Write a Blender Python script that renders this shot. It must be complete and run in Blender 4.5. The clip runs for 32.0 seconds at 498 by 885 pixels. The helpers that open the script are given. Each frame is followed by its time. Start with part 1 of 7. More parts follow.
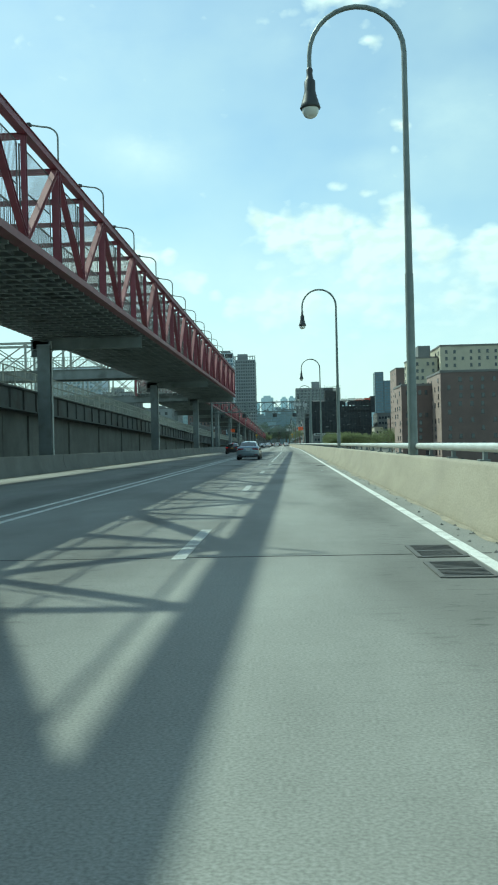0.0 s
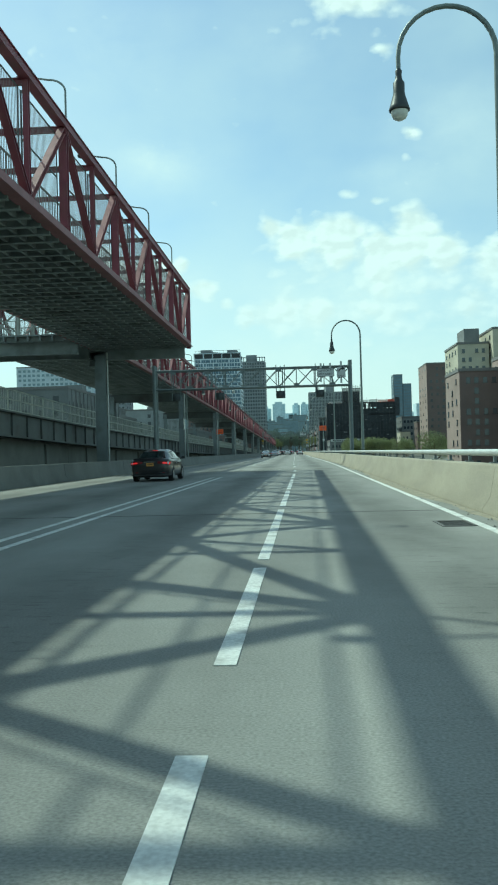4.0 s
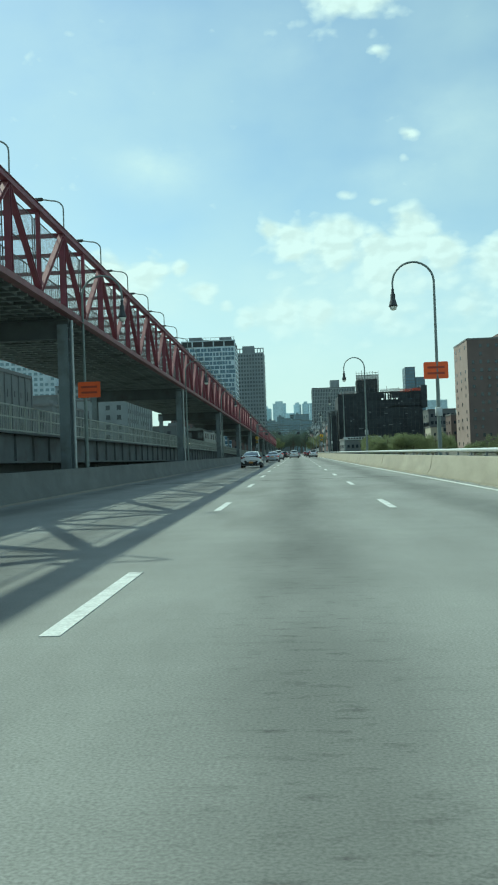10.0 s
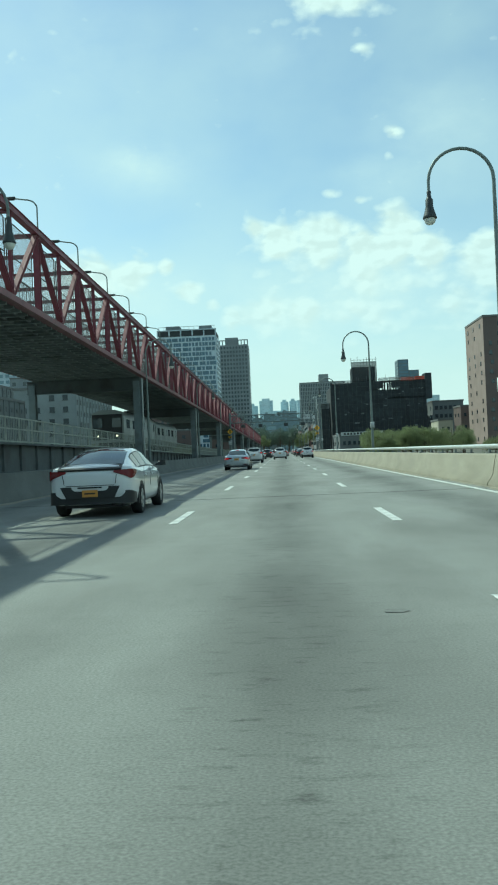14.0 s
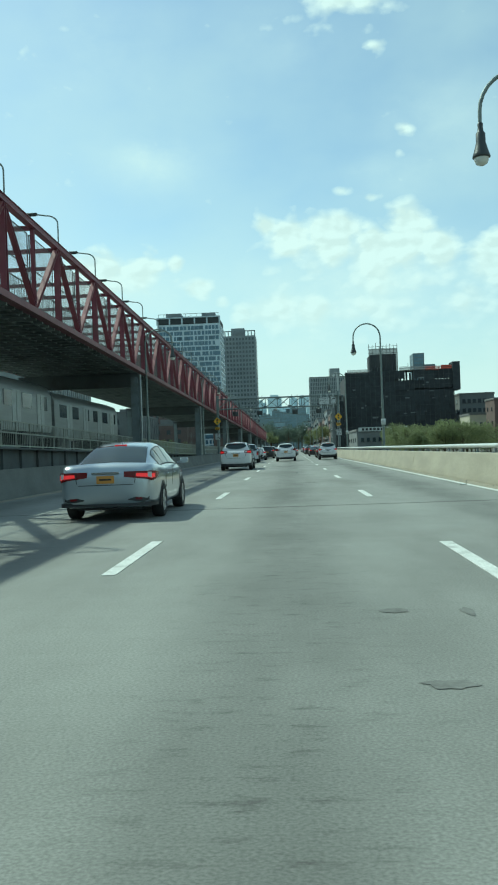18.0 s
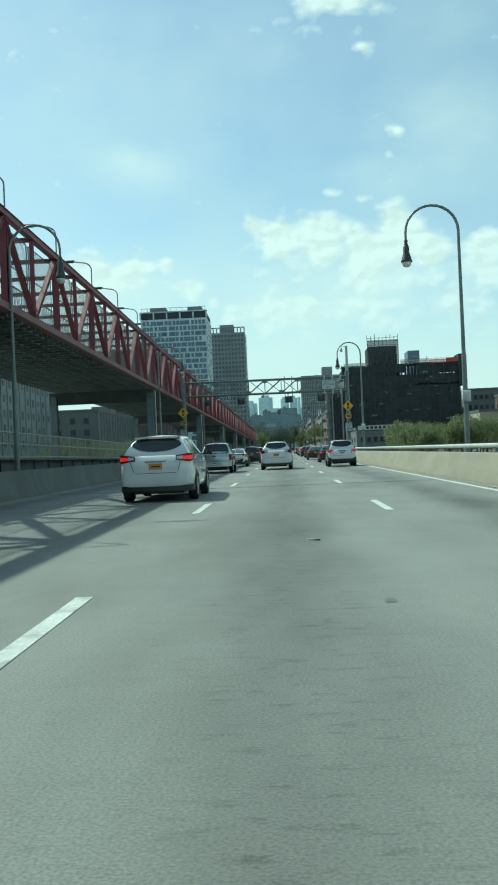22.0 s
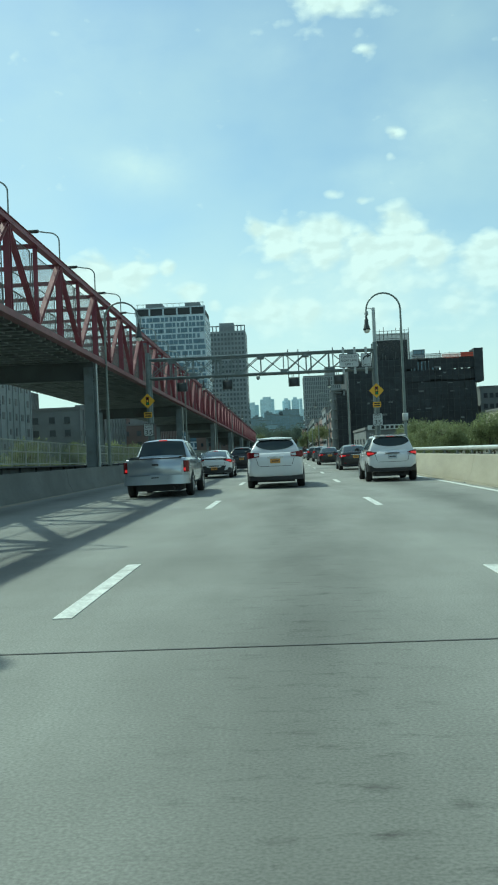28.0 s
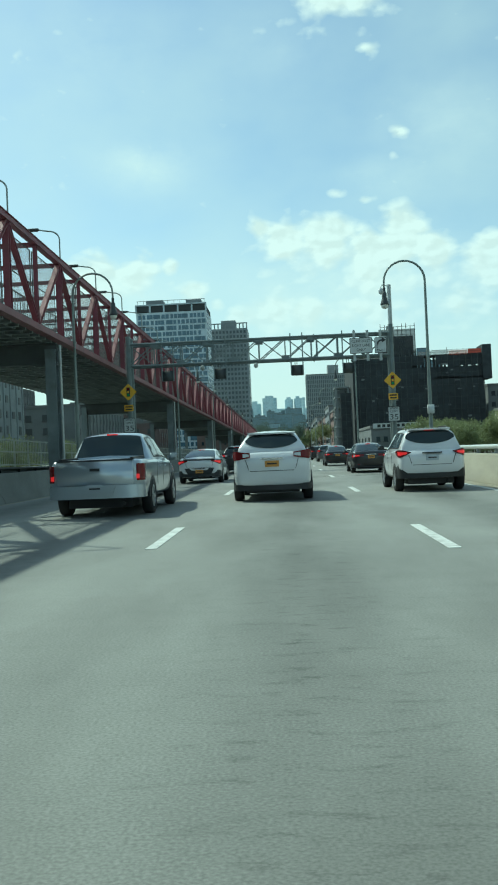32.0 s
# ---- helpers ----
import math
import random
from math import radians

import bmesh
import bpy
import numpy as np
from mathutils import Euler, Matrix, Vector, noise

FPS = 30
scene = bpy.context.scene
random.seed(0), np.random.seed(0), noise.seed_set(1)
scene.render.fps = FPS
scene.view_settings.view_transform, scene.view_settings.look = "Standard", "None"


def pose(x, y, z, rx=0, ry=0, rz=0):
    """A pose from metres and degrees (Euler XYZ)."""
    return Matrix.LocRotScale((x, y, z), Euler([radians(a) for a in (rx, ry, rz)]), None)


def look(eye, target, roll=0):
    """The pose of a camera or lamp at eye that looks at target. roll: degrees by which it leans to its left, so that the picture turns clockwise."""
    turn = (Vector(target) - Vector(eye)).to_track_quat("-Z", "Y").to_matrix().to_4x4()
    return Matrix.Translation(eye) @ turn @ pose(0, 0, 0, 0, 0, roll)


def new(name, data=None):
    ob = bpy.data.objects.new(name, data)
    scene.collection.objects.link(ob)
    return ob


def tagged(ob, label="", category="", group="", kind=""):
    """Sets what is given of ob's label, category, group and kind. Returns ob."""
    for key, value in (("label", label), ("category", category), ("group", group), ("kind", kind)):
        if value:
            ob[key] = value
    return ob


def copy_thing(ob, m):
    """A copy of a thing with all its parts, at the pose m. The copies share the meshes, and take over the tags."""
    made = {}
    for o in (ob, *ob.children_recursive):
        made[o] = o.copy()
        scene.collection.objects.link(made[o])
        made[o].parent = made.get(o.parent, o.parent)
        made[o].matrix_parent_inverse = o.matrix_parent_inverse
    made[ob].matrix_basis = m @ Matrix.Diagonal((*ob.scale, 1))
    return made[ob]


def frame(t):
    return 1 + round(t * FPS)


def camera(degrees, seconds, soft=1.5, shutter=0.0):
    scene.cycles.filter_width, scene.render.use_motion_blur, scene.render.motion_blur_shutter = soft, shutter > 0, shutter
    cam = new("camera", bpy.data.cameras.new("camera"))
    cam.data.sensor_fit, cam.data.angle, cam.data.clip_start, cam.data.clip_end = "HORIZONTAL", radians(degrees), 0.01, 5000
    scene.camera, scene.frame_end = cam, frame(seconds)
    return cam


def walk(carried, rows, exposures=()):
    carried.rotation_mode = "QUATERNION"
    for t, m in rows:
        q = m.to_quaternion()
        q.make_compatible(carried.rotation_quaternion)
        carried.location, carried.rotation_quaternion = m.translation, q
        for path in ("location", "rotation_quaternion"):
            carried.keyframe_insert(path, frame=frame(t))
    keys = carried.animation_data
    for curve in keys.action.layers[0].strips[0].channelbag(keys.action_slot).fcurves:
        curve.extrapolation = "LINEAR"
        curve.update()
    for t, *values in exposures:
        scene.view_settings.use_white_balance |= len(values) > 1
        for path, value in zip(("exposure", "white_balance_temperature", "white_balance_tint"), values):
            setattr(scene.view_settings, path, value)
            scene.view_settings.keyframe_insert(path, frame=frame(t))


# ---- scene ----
EXPOSURE, KELVIN, TINT = 0.17, 5850, -22
# Camera: seconds, across, along, pitch, roll, yaw. The eye rides 1.2 m above the carriageway.
EYE = 1.2
PATH = [
    (0.0, -2.47, 54.90, 0.13, 1.30, 2.35),
    (0.5, -2.45, 64.12, 0.20, 1.80, 2.05),
    (1.0, -2.26, 73.29, 0.32, 1.90, 2.05),
    (1.5, -2.14, 82.25, 0.18, 1.80, 1.91),
    (2.0, -2.21, 91.30, 0.40, 1.80, 1.77),
    (2.5, -2.22, 100.39, 0.62, 1.70, 1.75),
    (3.0, -2.20, 109.39, 0.61, 1.60, 1.96),
    (3.5, -2.41, 117.84, 0.67, 1.50, 2.53),
    (5.5, -3.16, 151.82, 0.54, 1.40, 4.32),
    (6.0, -3.36, 160.30, 0.40, 1.40, 4.12),
    (6.5, -3.59, 168.15, 0.44, 1.40, 3.80),
    (7.0, -3.78, 176.29, 0.49, 1.50, 3.65),
    (7.5, -3.98, 184.29, 0.49, 1.50, 3.59),
    (8.0, -4.17, 192.18, 0.60, 1.50, 3.66),
    (8.5, -4.42, 199.96, 0.65, 1.50, 3.65),
    (9.0, -4.62, 207.78, 0.69, 1.50, 3.60),
    (9.5, -4.73, 215.64, 0.72, 1.70, 3.51),
    (10.0, -4.78, 223.13, 0.81, 2.00, 3.24),
    (10.5, -4.80, 230.14, 0.71, 2.30, 2.91),
    (11.0, -4.89, 236.85, 0.72, 2.40, 2.52),
    (11.5, -4.86, 243.73, 0.67, 2.50, 2.32),
    (12.0, -4.84, 250.78, 0.63, 2.50, 2.23),
    (12.5, -4.82, 257.83, 0.65, 2.50, 2.25),
    (13.0, -4.77, 264.63, 0.60, 2.50, 2.28),
    (13.5, -4.72, 271.08, 0.68, 2.50, 2.31),
    (14.0, -4.67, 277.56, 0.69, 2.50, 2.39),
    (14.5, -4.65, 283.32, 0.76, 2.50, 2.48),
    (16.5, -4.60, 305.79, 0.49, 2.20, 2.74),
    (17.0, -4.58, 311.44, 0.57, 2.17, 2.80),
    (17.5, -4.55, 316.34, 0.46, 2.13, 2.92),
    (18.0, -4.60, 321.00, 0.53, 2.10, 2.98),
    (18.5, -4.66, 325.60, 0.54, 2.10, 2.98),
    (19.0, -4.71, 330.06, 0.55, 2.10, 3.04),
    (19.5, -4.75, 334.23, 0.56, 2.10, 3.04),
    (20.0, -4.78, 338.02, 0.51, 2.10, 3.04),
    (20.5, -4.83, 341.41, 0.46, 2.20, 2.92),
    (21.0, -4.82, 344.67, 0.47, 2.30, 2.74),
    (21.5, -4.78, 347.75, 0.53, 2.35, 2.57),
    (22.0, -4.78, 350.48, 0.60, 2.40, 2.39),
    (22.5, -4.79, 352.90, 0.49, 2.45, 2.27),
    (23.0, -4.78, 355.04, 0.50, 2.50, 2.27),
    (23.5, -4.77, 357.15, 0.68, 2.48, 2.28),
    (24.0, -4.77, 359.15, 0.87, 2.46, 2.28),
    (24.5, -4.78, 361.03, 0.81, 2.44, 2.41),
    (25.0, -4.83, 362.95, 0.59, 2.42, 2.47),
    (25.5, -4.83, 365.28, 0.65, 2.40, 2.54),
    (27.5, -4.88, 371.29, 0.68, 2.46, 2.51),
    (28.0, -4.89, 373.25, 0.75, 2.47, 2.51),
    (28.5, -4.89, 374.37, 0.63, 2.49, 2.46),
    (29.0, -4.88, 375.49, 0.53, 2.50, 2.47),
    (29.5, -4.88, 376.40, 0.59, 2.48, 2.47),
    (30.0, -4.88, 377.25, 0.65, 2.47, 2.48),
    (30.5, -4.87, 378.15, 0.78, 2.45, 2.54),
    (31.0, -4.87, 379.13, 0.97, 2.43, 2.61),
    (31.5, -4.86, 380.10, 0.80, 2.42, 2.61),
    (32.0, -4.85, 381.10, 0.69, 2.40, 2.68),
]
cam = camera(33.2, 32.0, soft=2.0)
walk(cam, [(t, pose(x, y, EYE, 90 + p, r, w)) for t, x, y, p, r, w in PATH],
     exposures=[(t, EXPOSURE + more, KELVIN, TINT) for t, more in ((0.0, 0.18), (1.0, 0.07), (3.0, 0.06), (6.0, 0.06), (8.0, 0.12), (9.0, 0.0), (32.0, 0.0))])

# ---- sky, clouds and sun ----
SUN_WAY = Vector((-0.68, 0.50, 1.0)).normalized()
sun_el = math.asin(SUN_WAY.z)
sun_az = math.atan2(SUN_WAY.x, SUN_WAY.y)


def build_world():
    w = bpy.data.worlds.new("sky")
    scene.world = w
    w.use_nodes = True
    nt = w.node_tree
    N, L = nt.nodes, nt.links
    N.clear()

    def math_node(op, a, b=None, clamp=False):
        n = N.new("ShaderNodeMath")
        n.operation, n.use_clamp = op, clamp
        for i, v in enumerate((a, b)):
            if v is None:
                continue
            if isinstance(v, (int, float)):
                n.inputs[i].default_value = v
            else:
                L.new(v, n.inputs[i])
        return n.outputs[0]

    out = N.new("ShaderNodeOutputWorld")
    bg = N.new("ShaderNodeBackground")
    sky = N.new("ShaderNodeTexSky")
    sky.sky_type = "NISHITA"
    sky.sun_disc = False
    sky.sun_elevation = sun_el
    sky.sun_rotation = sun_az
    sky.air_density, sky.dust_density, sky.ozone_density = 1.0, 1.0, 1.5
    co = N.new("ShaderNodeTexCoord")
    sep = N.new("ShaderNodeSeparateXYZ")
    L.new(co.outputs["Generated"], sep.inputs[0])
    x, y, z = sep.outputs
    az = math_node("MULTIPLY", math_node("ARCTAN2", x, y), 57.2958)
    el = math_node("MULTIPLY", math_node("ARCSINE", z), 57.2958)
    # cloud texture in angles, flattened along the horizon
    vec = N.new("ShaderNodeCombineXYZ")
    L.new(math_node("MULTIPLY", az, 0.10), vec.inputs[0])
    L.new(math_node("MULTIPLY", el, 0.16), vec.inputs[1])

    def noise_node(scale, detail, rough, seed, shift=None):
        n = N.new("ShaderNodeTexNoise")
        n.noise_dimensions = "4D"
        n.inputs["W"].default_value = seed
        n.inputs["Scale"].default_value, n.inputs["Detail"].default_value, n.inputs["Roughness"].default_value = scale, detail, rough
        if shift:
            v = N.new("ShaderNodeVectorMath")
            v.inputs[1].default_value = shift
            L.new(vec.outputs[0], v.inputs[0])
            L.new(v.outputs[0], n.inputs["Vector"])
        else:
            L.new(vec.outputs[0], n.inputs["Vector"])
        return n.outputs["Fac"]

    def blob(a0, e0, ra, up, down):
        """A bank with its own half width, and a steeper top than base."""
        da = math_node("DIVIDE", math_node("SUBTRACT", az, a0), ra)
        de = math_node("SUBTRACT", el, e0)
        top = math_node("DIVIDE", math_node("MAXIMUM", de, 0.0), up)
        base = math_node("DIVIDE", math_node("MINIMUM", de, 0.0), down)
        v = math_node("ADD", top, base)
        r2 = math_node("ADD", math_node("MULTIPLY", da, da), math_node("MULTIPLY", v, v))
        return math_node("POWER", 2.718, math_node("MULTIPLY", r2, -1.0))

    def billows(shift=None):
        """Rounded heads from cells, roughened by noise."""
        src = vec.outputs[0]
        if shift:
            v = N.new("ShaderNodeVectorMath")
            v.inputs[1].default_value = shift
            L.new(src, v.inputs[0])
            src = v.outputs[0]
        n = N.new("ShaderNodeTexNoise")
        n.inputs["Scale"].default_value, n.inputs["Detail"].default_value, n.inputs["Roughness"].default_value = 3.6, 9.0, 0.56
        L.new(src, n.inputs["Vector"])
        bend = N.new("ShaderNodeVectorMath")
        bend.operation = "SCALE"
        L.new(n.outputs["Color"], bend.inputs[0])
        bend.inputs["Scale"].default_value = 0.16
        put = N.new("ShaderNodeVectorMath")
        L.new(src, put.inputs[0])
        L.new(bend.outputs[0], put.inputs[1])
        c = N.new("ShaderNodeTexVoronoi")
        c.voronoi_dimensions, c.feature = "2D", "SMOOTH_F1"
        c.inputs["Scale"].default_value, c.inputs["Detail"].default_value, c.inputs["Roughness"].default_value, c.inputs["Smoothness"].default_value = 5.0, 1.0, 0.5, 0.4
        L.new(put.outputs[0], c.inputs["Vector"])
        heads = math_node("SUBTRACT", 1.0, math_node("MULTIPLY", c.outputs["Distance"], 1.1))
        return math_node("ADD", math_node("MULTIPLY", heads, 0.3), math_node("MULTIPLY", n.outputs["Fac"], 0.7))

    def widest(banks):
        total = None
        for q in banks:
            v = math_node("MULTIPLY", blob(*q[:5]), q[5])
            total = v if total is None else math_node("MAXIMUM", total, v)
        return total

    puffs = billows()
    lee = billows((-0.035, 0.055, 0))
    broad = noise_node(0.75, 4.0, 0.5, 7.0)
    wisps = noise_node(1.1, 8.0, 0.62, 5.0)
    raw = math_node("ADD", math_node("ADD", math_node("MULTIPLY", widest(CLOUDS), 1.2), math_node("MULTIPLY", math_node("SUBTRACT", puffs, 0.5), 1.75)), -0.25)
    fade = math_node("ADD", math_node("MULTIPLY", math_node("SUBTRACT", el, 5.0), 0.075, True), 0.38, True)
    heap = math_node("MULTIPLY", math_node("MULTIPLY", raw, 1.9, True), math_node("MULTIPLY", fade, 0.93))
    veil = math_node("MULTIPLY", math_node("SUBTRACT", broad, 0.30), 2.0, True)
    soft = math_node("MULTIPLY", widest(SOFT), math_node("MULTIPLY", math_node("SUBTRACT", wisps, 0.3, True), 3.0), True)
    haze = math_node("POWER", 2.718, math_node("MULTIPLY", math_node("ABSOLUTE", el), -0.11))
    thin = math_node("ADD", math_node("MULTIPLY", veil, 0.5), math_node("MULTIPLY", haze, 0.85), True)
    # the billows' side away from the sun is a little greyer
    tone = N.new("ShaderNodeMapRange")
    L.new(math_node("SUBTRACT", puffs, lee), tone.inputs[0])
    tone.inputs[1].default_value, tone.inputs[2].default_value = -0.10, 0.06
    tone.inputs[3].default_value, tone.inputs[4].default_value = 0.89, 1.0

    sky_gain = N.new("ShaderNodeMixRGB")
    sky_gain.blend_type = "MULTIPLY"
    sky_gain.inputs[0].default_value = 1.0
    L.new(sky.outputs[0], sky_gain.inputs[1])
    sky_gain.inputs[2].default_value = (SKY, SKY, SKY, 1)
    m1 = N.new("ShaderNodeMixRGB")
    L.new(thin, m1.inputs[0])
    L.new(sky_gain.outputs[0], m1.inputs[1])
    m1.inputs[2].default_value = (*VEIL, 1)
    white = N.new("ShaderNodeMixRGB")
    white.blend_type = "MULTIPLY"
    white.inputs[0].default_value = 1.0
    white.inputs[1].default_value = (*HEAP, 1)
    L.new(tone.outputs[0], white.inputs[2])
    mc = N.new("ShaderNodeMixRGB")
    L.new(soft, mc.inputs[0])
    L.new(m1.outputs[0], mc.inputs[1])
    mc.inputs[2].default_value = (*CIRRUS, 1)
    m2 = N.new("ShaderNodeMixRGB")
    L.new(heap, m2.inputs[0])
    L.new(mc.outputs[0], m2.inputs[1])
    L.new(white.outputs[0], m2.inputs[2])
    L.new(m2.outputs[0], bg.inputs["Color"])
    bg.inputs["Strength"].default_value = 1.0
    L.new(bg.outputs[0], out.inputs[0])


SKY = 0.13
VEIL = (0.675, 0.755, 0.765)
CIRRUS = (0.735, 0.80, 0.82)
HEAP = (0.80, 0.845, 0.855)
# azimuth from the bridge's axis, elevation, half width, reach up, reach down (degrees), strength
CLOUDS = [(0.3, 14.5, 2.3, 1.0, 2.0, 1.0), (-1.2, 14.9, 1.0, 0.8, 1.0, 0.95), (3.3, 14.5, 2.4, 1.2, 3.2, 1.05), (6.0, 13.2, 2.6, 1.4, 3.2, 1.0), (8.4, 14.4, 1.8, 1.6, 3.4, 1.05), (10.4, 13.0, 1.7, 1.1, 2.4, 1.0),
          (14.0, 12.2, 2.1, 1.6, 2.6, 1.05), (-0.8, 9.7, 2.2, 1.1, 2.0, 0.9), (1.7, 9.5, 1.6, 1.0, 2.0, 0.85), (-3.2, 9.2, 1.0, 0.7, 1.2, 0.75),
          (-12.6, 12.2, 2.7, 1.3, 2.0, 1.0), (-9.6, 12.5, 1.8, 1.1, 1.6, 1.0), (-7.6, 12.7, 0.8, 0.5, 0.7, 0.85), (-5.9, 11.2, 1.0, 0.65, 0.8, 0.9), (-4.4, 10.2, 0.6, 0.5, 0.7, 0.75),
          (4.9, 29.3, 3.7, 2.6, 2.3, 1.12), (6.7, 25.4, 0.9, 0.35, 0.4, 0.5), (8.4, 20.4, 0.8, 0.55, 0.6, 0.68), (8.0, 19.0, 0.5, 0.4, 0.5, 0.6), (4.1, 17.0, 0.8, 0.4, 0.4, 0.62), (5.9, 16.4, 0.7, 0.35, 0.4, 0.68),
          (6.0, 9.6, 4.6, 1.6, 2.6, 0.6), (12.4, 9.4, 3.0, 1.4, 2.4, 0.6), (-40, 20, 14, 6, 6, 0.9), (45, 18, 16, 6, 6, 0.9), (120, 30, 30, 10, 10, 0.8), (-130, 25, 35, 9, 9, 0.8)]
# thin veils
SOFT = [(-9.0, 19.6, 3.4, 1.2, 2.0, 0.75), (11.5, 21.0, 5.0, 2.0, 4.0, 0.42), (8.0, 18.0, 5.0, 1.5, 2.5, 0.35), (5.0, 10.5, 9.0, 3.4, 5.0, 0.9), (-10.0, 11.0, 6.0, 2.0, 4.0, 0.7), (0.0, 26.0, 4.0, 2.0, 2.0, 0.25),
        (-12.0, 26.0, 5.0, 3.0, 4.0, 0.3), (4.0, 5.5, 16.0, 4.0, 6.0, 0.75)]
build_world()
sun = new("sun", bpy.data.lights.new("sun", "SUN"))
sun.data.energy, sun.data.angle, sun.data.color = 3.3, radians(0.55), (1.0, 0.95, 0.86)
sun.matrix_world = look(SUN_WAY * 100, (0, 0, 0))

# ---- materials ----
def material(name, color, rough=0.6, metal=0.0, vary=0.12, scale=2.0, grain=0.0, grain_scale=60.0, bump=0.0, stain=None, spec=0.5, emit=None, per_object=0.0,
             stretch=(1, 1, 1), coat=0.0, grain_stretch=None):
    """A surface with broad stains, fine grain and relief in the object's own space."""
    m = bpy.data.materials.new(name)
    m.use_nodes = True
    nt = m.node_tree
    N, L = nt.nodes, nt.links
    b = N["Principled BSDF"]
    b.inputs["Roughness"].default_value, b.inputs["Metallic"].default_value = rough, metal
    b.inputs["Specular IOR Level"].default_value = spec
    b.inputs["Coat Weight"].default_value = coat
    if emit:
        b.inputs["Emission Color"].default_value = (*emit[0], 1)
        b.inputs["Emission Strength"].default_value = emit[1]
    co = N.new("ShaderNodeNewGeometry")
    mp = N.new("ShaderNodeMapping")
    mp.inputs["Scale"].default_value = stretch
    L.new(co.outputs["Position"], mp.inputs["Vector"])
    n1 = N.new("ShaderNodeTexNoise")
    n1.inputs["Scale"].default_value, n1.inputs["Detail"].default_value, n1.inputs["Roughness"].default_value = scale, 6.0, 0.6
    L.new(mp.outputs[0], n1.inputs["Vector"])
    n2 = N.new("ShaderNodeTexNoise")
    n2.inputs["Scale"].default_value, n2.inputs["Detail"].default_value = grain_scale, 3.0
    if grain_stretch:
        mg = N.new("ShaderNodeMapping")
        mg.inputs["Scale"].default_value = grain_stretch
        L.new(co.outputs["Position"], mg.inputs["Vector"])
        L.new(mg.outputs[0], n2.inputs["Vector"])
    else:
        L.new(mp.outputs[0], n2.inputs["Vector"])
    ramp = N.new("ShaderNodeMapRange")
    L.new(n1.outputs["Fac"], ramp.inputs[0])
    ramp.inputs[1].default_value, ramp.inputs[2].default_value = 0.3, 0.7
    ramp.inputs[3].default_value, ramp.inputs[4].default_value = 1 - vary, 1 + vary
    g = N.new("ShaderNodeMapRange")
    L.new(n2.outputs["Fac"], g.inputs[0])
    g.inputs[1].default_value, g.inputs[2].default_value = 0.3, 0.7
    g.inputs[3].default_value, g.inputs[4].default_value = 1 - grain, 1 + grain
    mul = N.new("ShaderNodeMath")
    mul.operation = "MULTIPLY"
    L.new(ramp.outputs[0], mul.inputs[0])
    L.new(g.outputs[0], mul.inputs[1])
    last = mul.outputs[0]
    if per_object:
        oi = N.new("ShaderNodeObjectInfo")
        pr = N.new("ShaderNodeMapRange")
        L.new(oi.outputs["Random"], pr.inputs[0])
        pr.inputs[3].default_value, pr.inputs[4].default_value = 1 - per_object, 1 + per_object
        mm = N.new("ShaderNodeMath")
        mm.operation = "MULTIPLY"
        L.new(last, mm.inputs[0])
        L.new(pr.outputs[0], mm.inputs[1])
        last = mm.outputs[0]
    mix = N.new("ShaderNodeVectorMath")
    mix.operation = "SCALE"
    mix.inputs[0].default_value = color
    L.new(last, mix.inputs["Scale"])
    colour = mix.outputs[0]
    if stain:
        n3 = N.new("ShaderNodeTexNoise")
        n3.inputs["Scale"].default_value, n3.inputs["Detail"].default_value = stain[1], 5.0
        L.new(mp.outputs[0], n3.inputs["Vector"])
        sr = N.new("ShaderNodeMapRange")
        L.new(n3.outputs["Fac"], sr.inputs[0])
        sr.inputs[1].default_value, sr.inputs[2].default_value = 0.52, 0.68
        sr.inputs[3].default_value, sr.inputs[4].default_value = 0.0, stain[2]
        mx = N.new("ShaderNodeMixRGB")
        L.new(sr.outputs[0], mx.inputs[0])
        L.new(colour, mx.inputs[1])
        mx.inputs[2].default_value = (*stain[0], 1)
        colour = mx.outputs[0]
    L.new(colour, b.inputs["Base Color"])
    if bump:
        bp = N.new("ShaderNodeBump")
        bp.inputs["Strength"].default_value = bump
        bp.inputs["Distance"].default_value = 0.02
        L.new(n2.outputs["Fac"], bp.inputs["Height"])
        L.new(bp.outputs[0], b.inputs["Normal"])
    return m


M = {}
M["road"] = material("road_concrete", (0.222, 0.224, 0.205), 0.8, vary=0.15, scale=0.5, grain=0.24, grain_scale=75, bump=0.18, stain=((0.13, 0.128, 0.115), 0.3, 0.5), stretch=(1.5, 0.5, 1), spec=0.3, grain_stretch=(0.8, 1.0, 1))


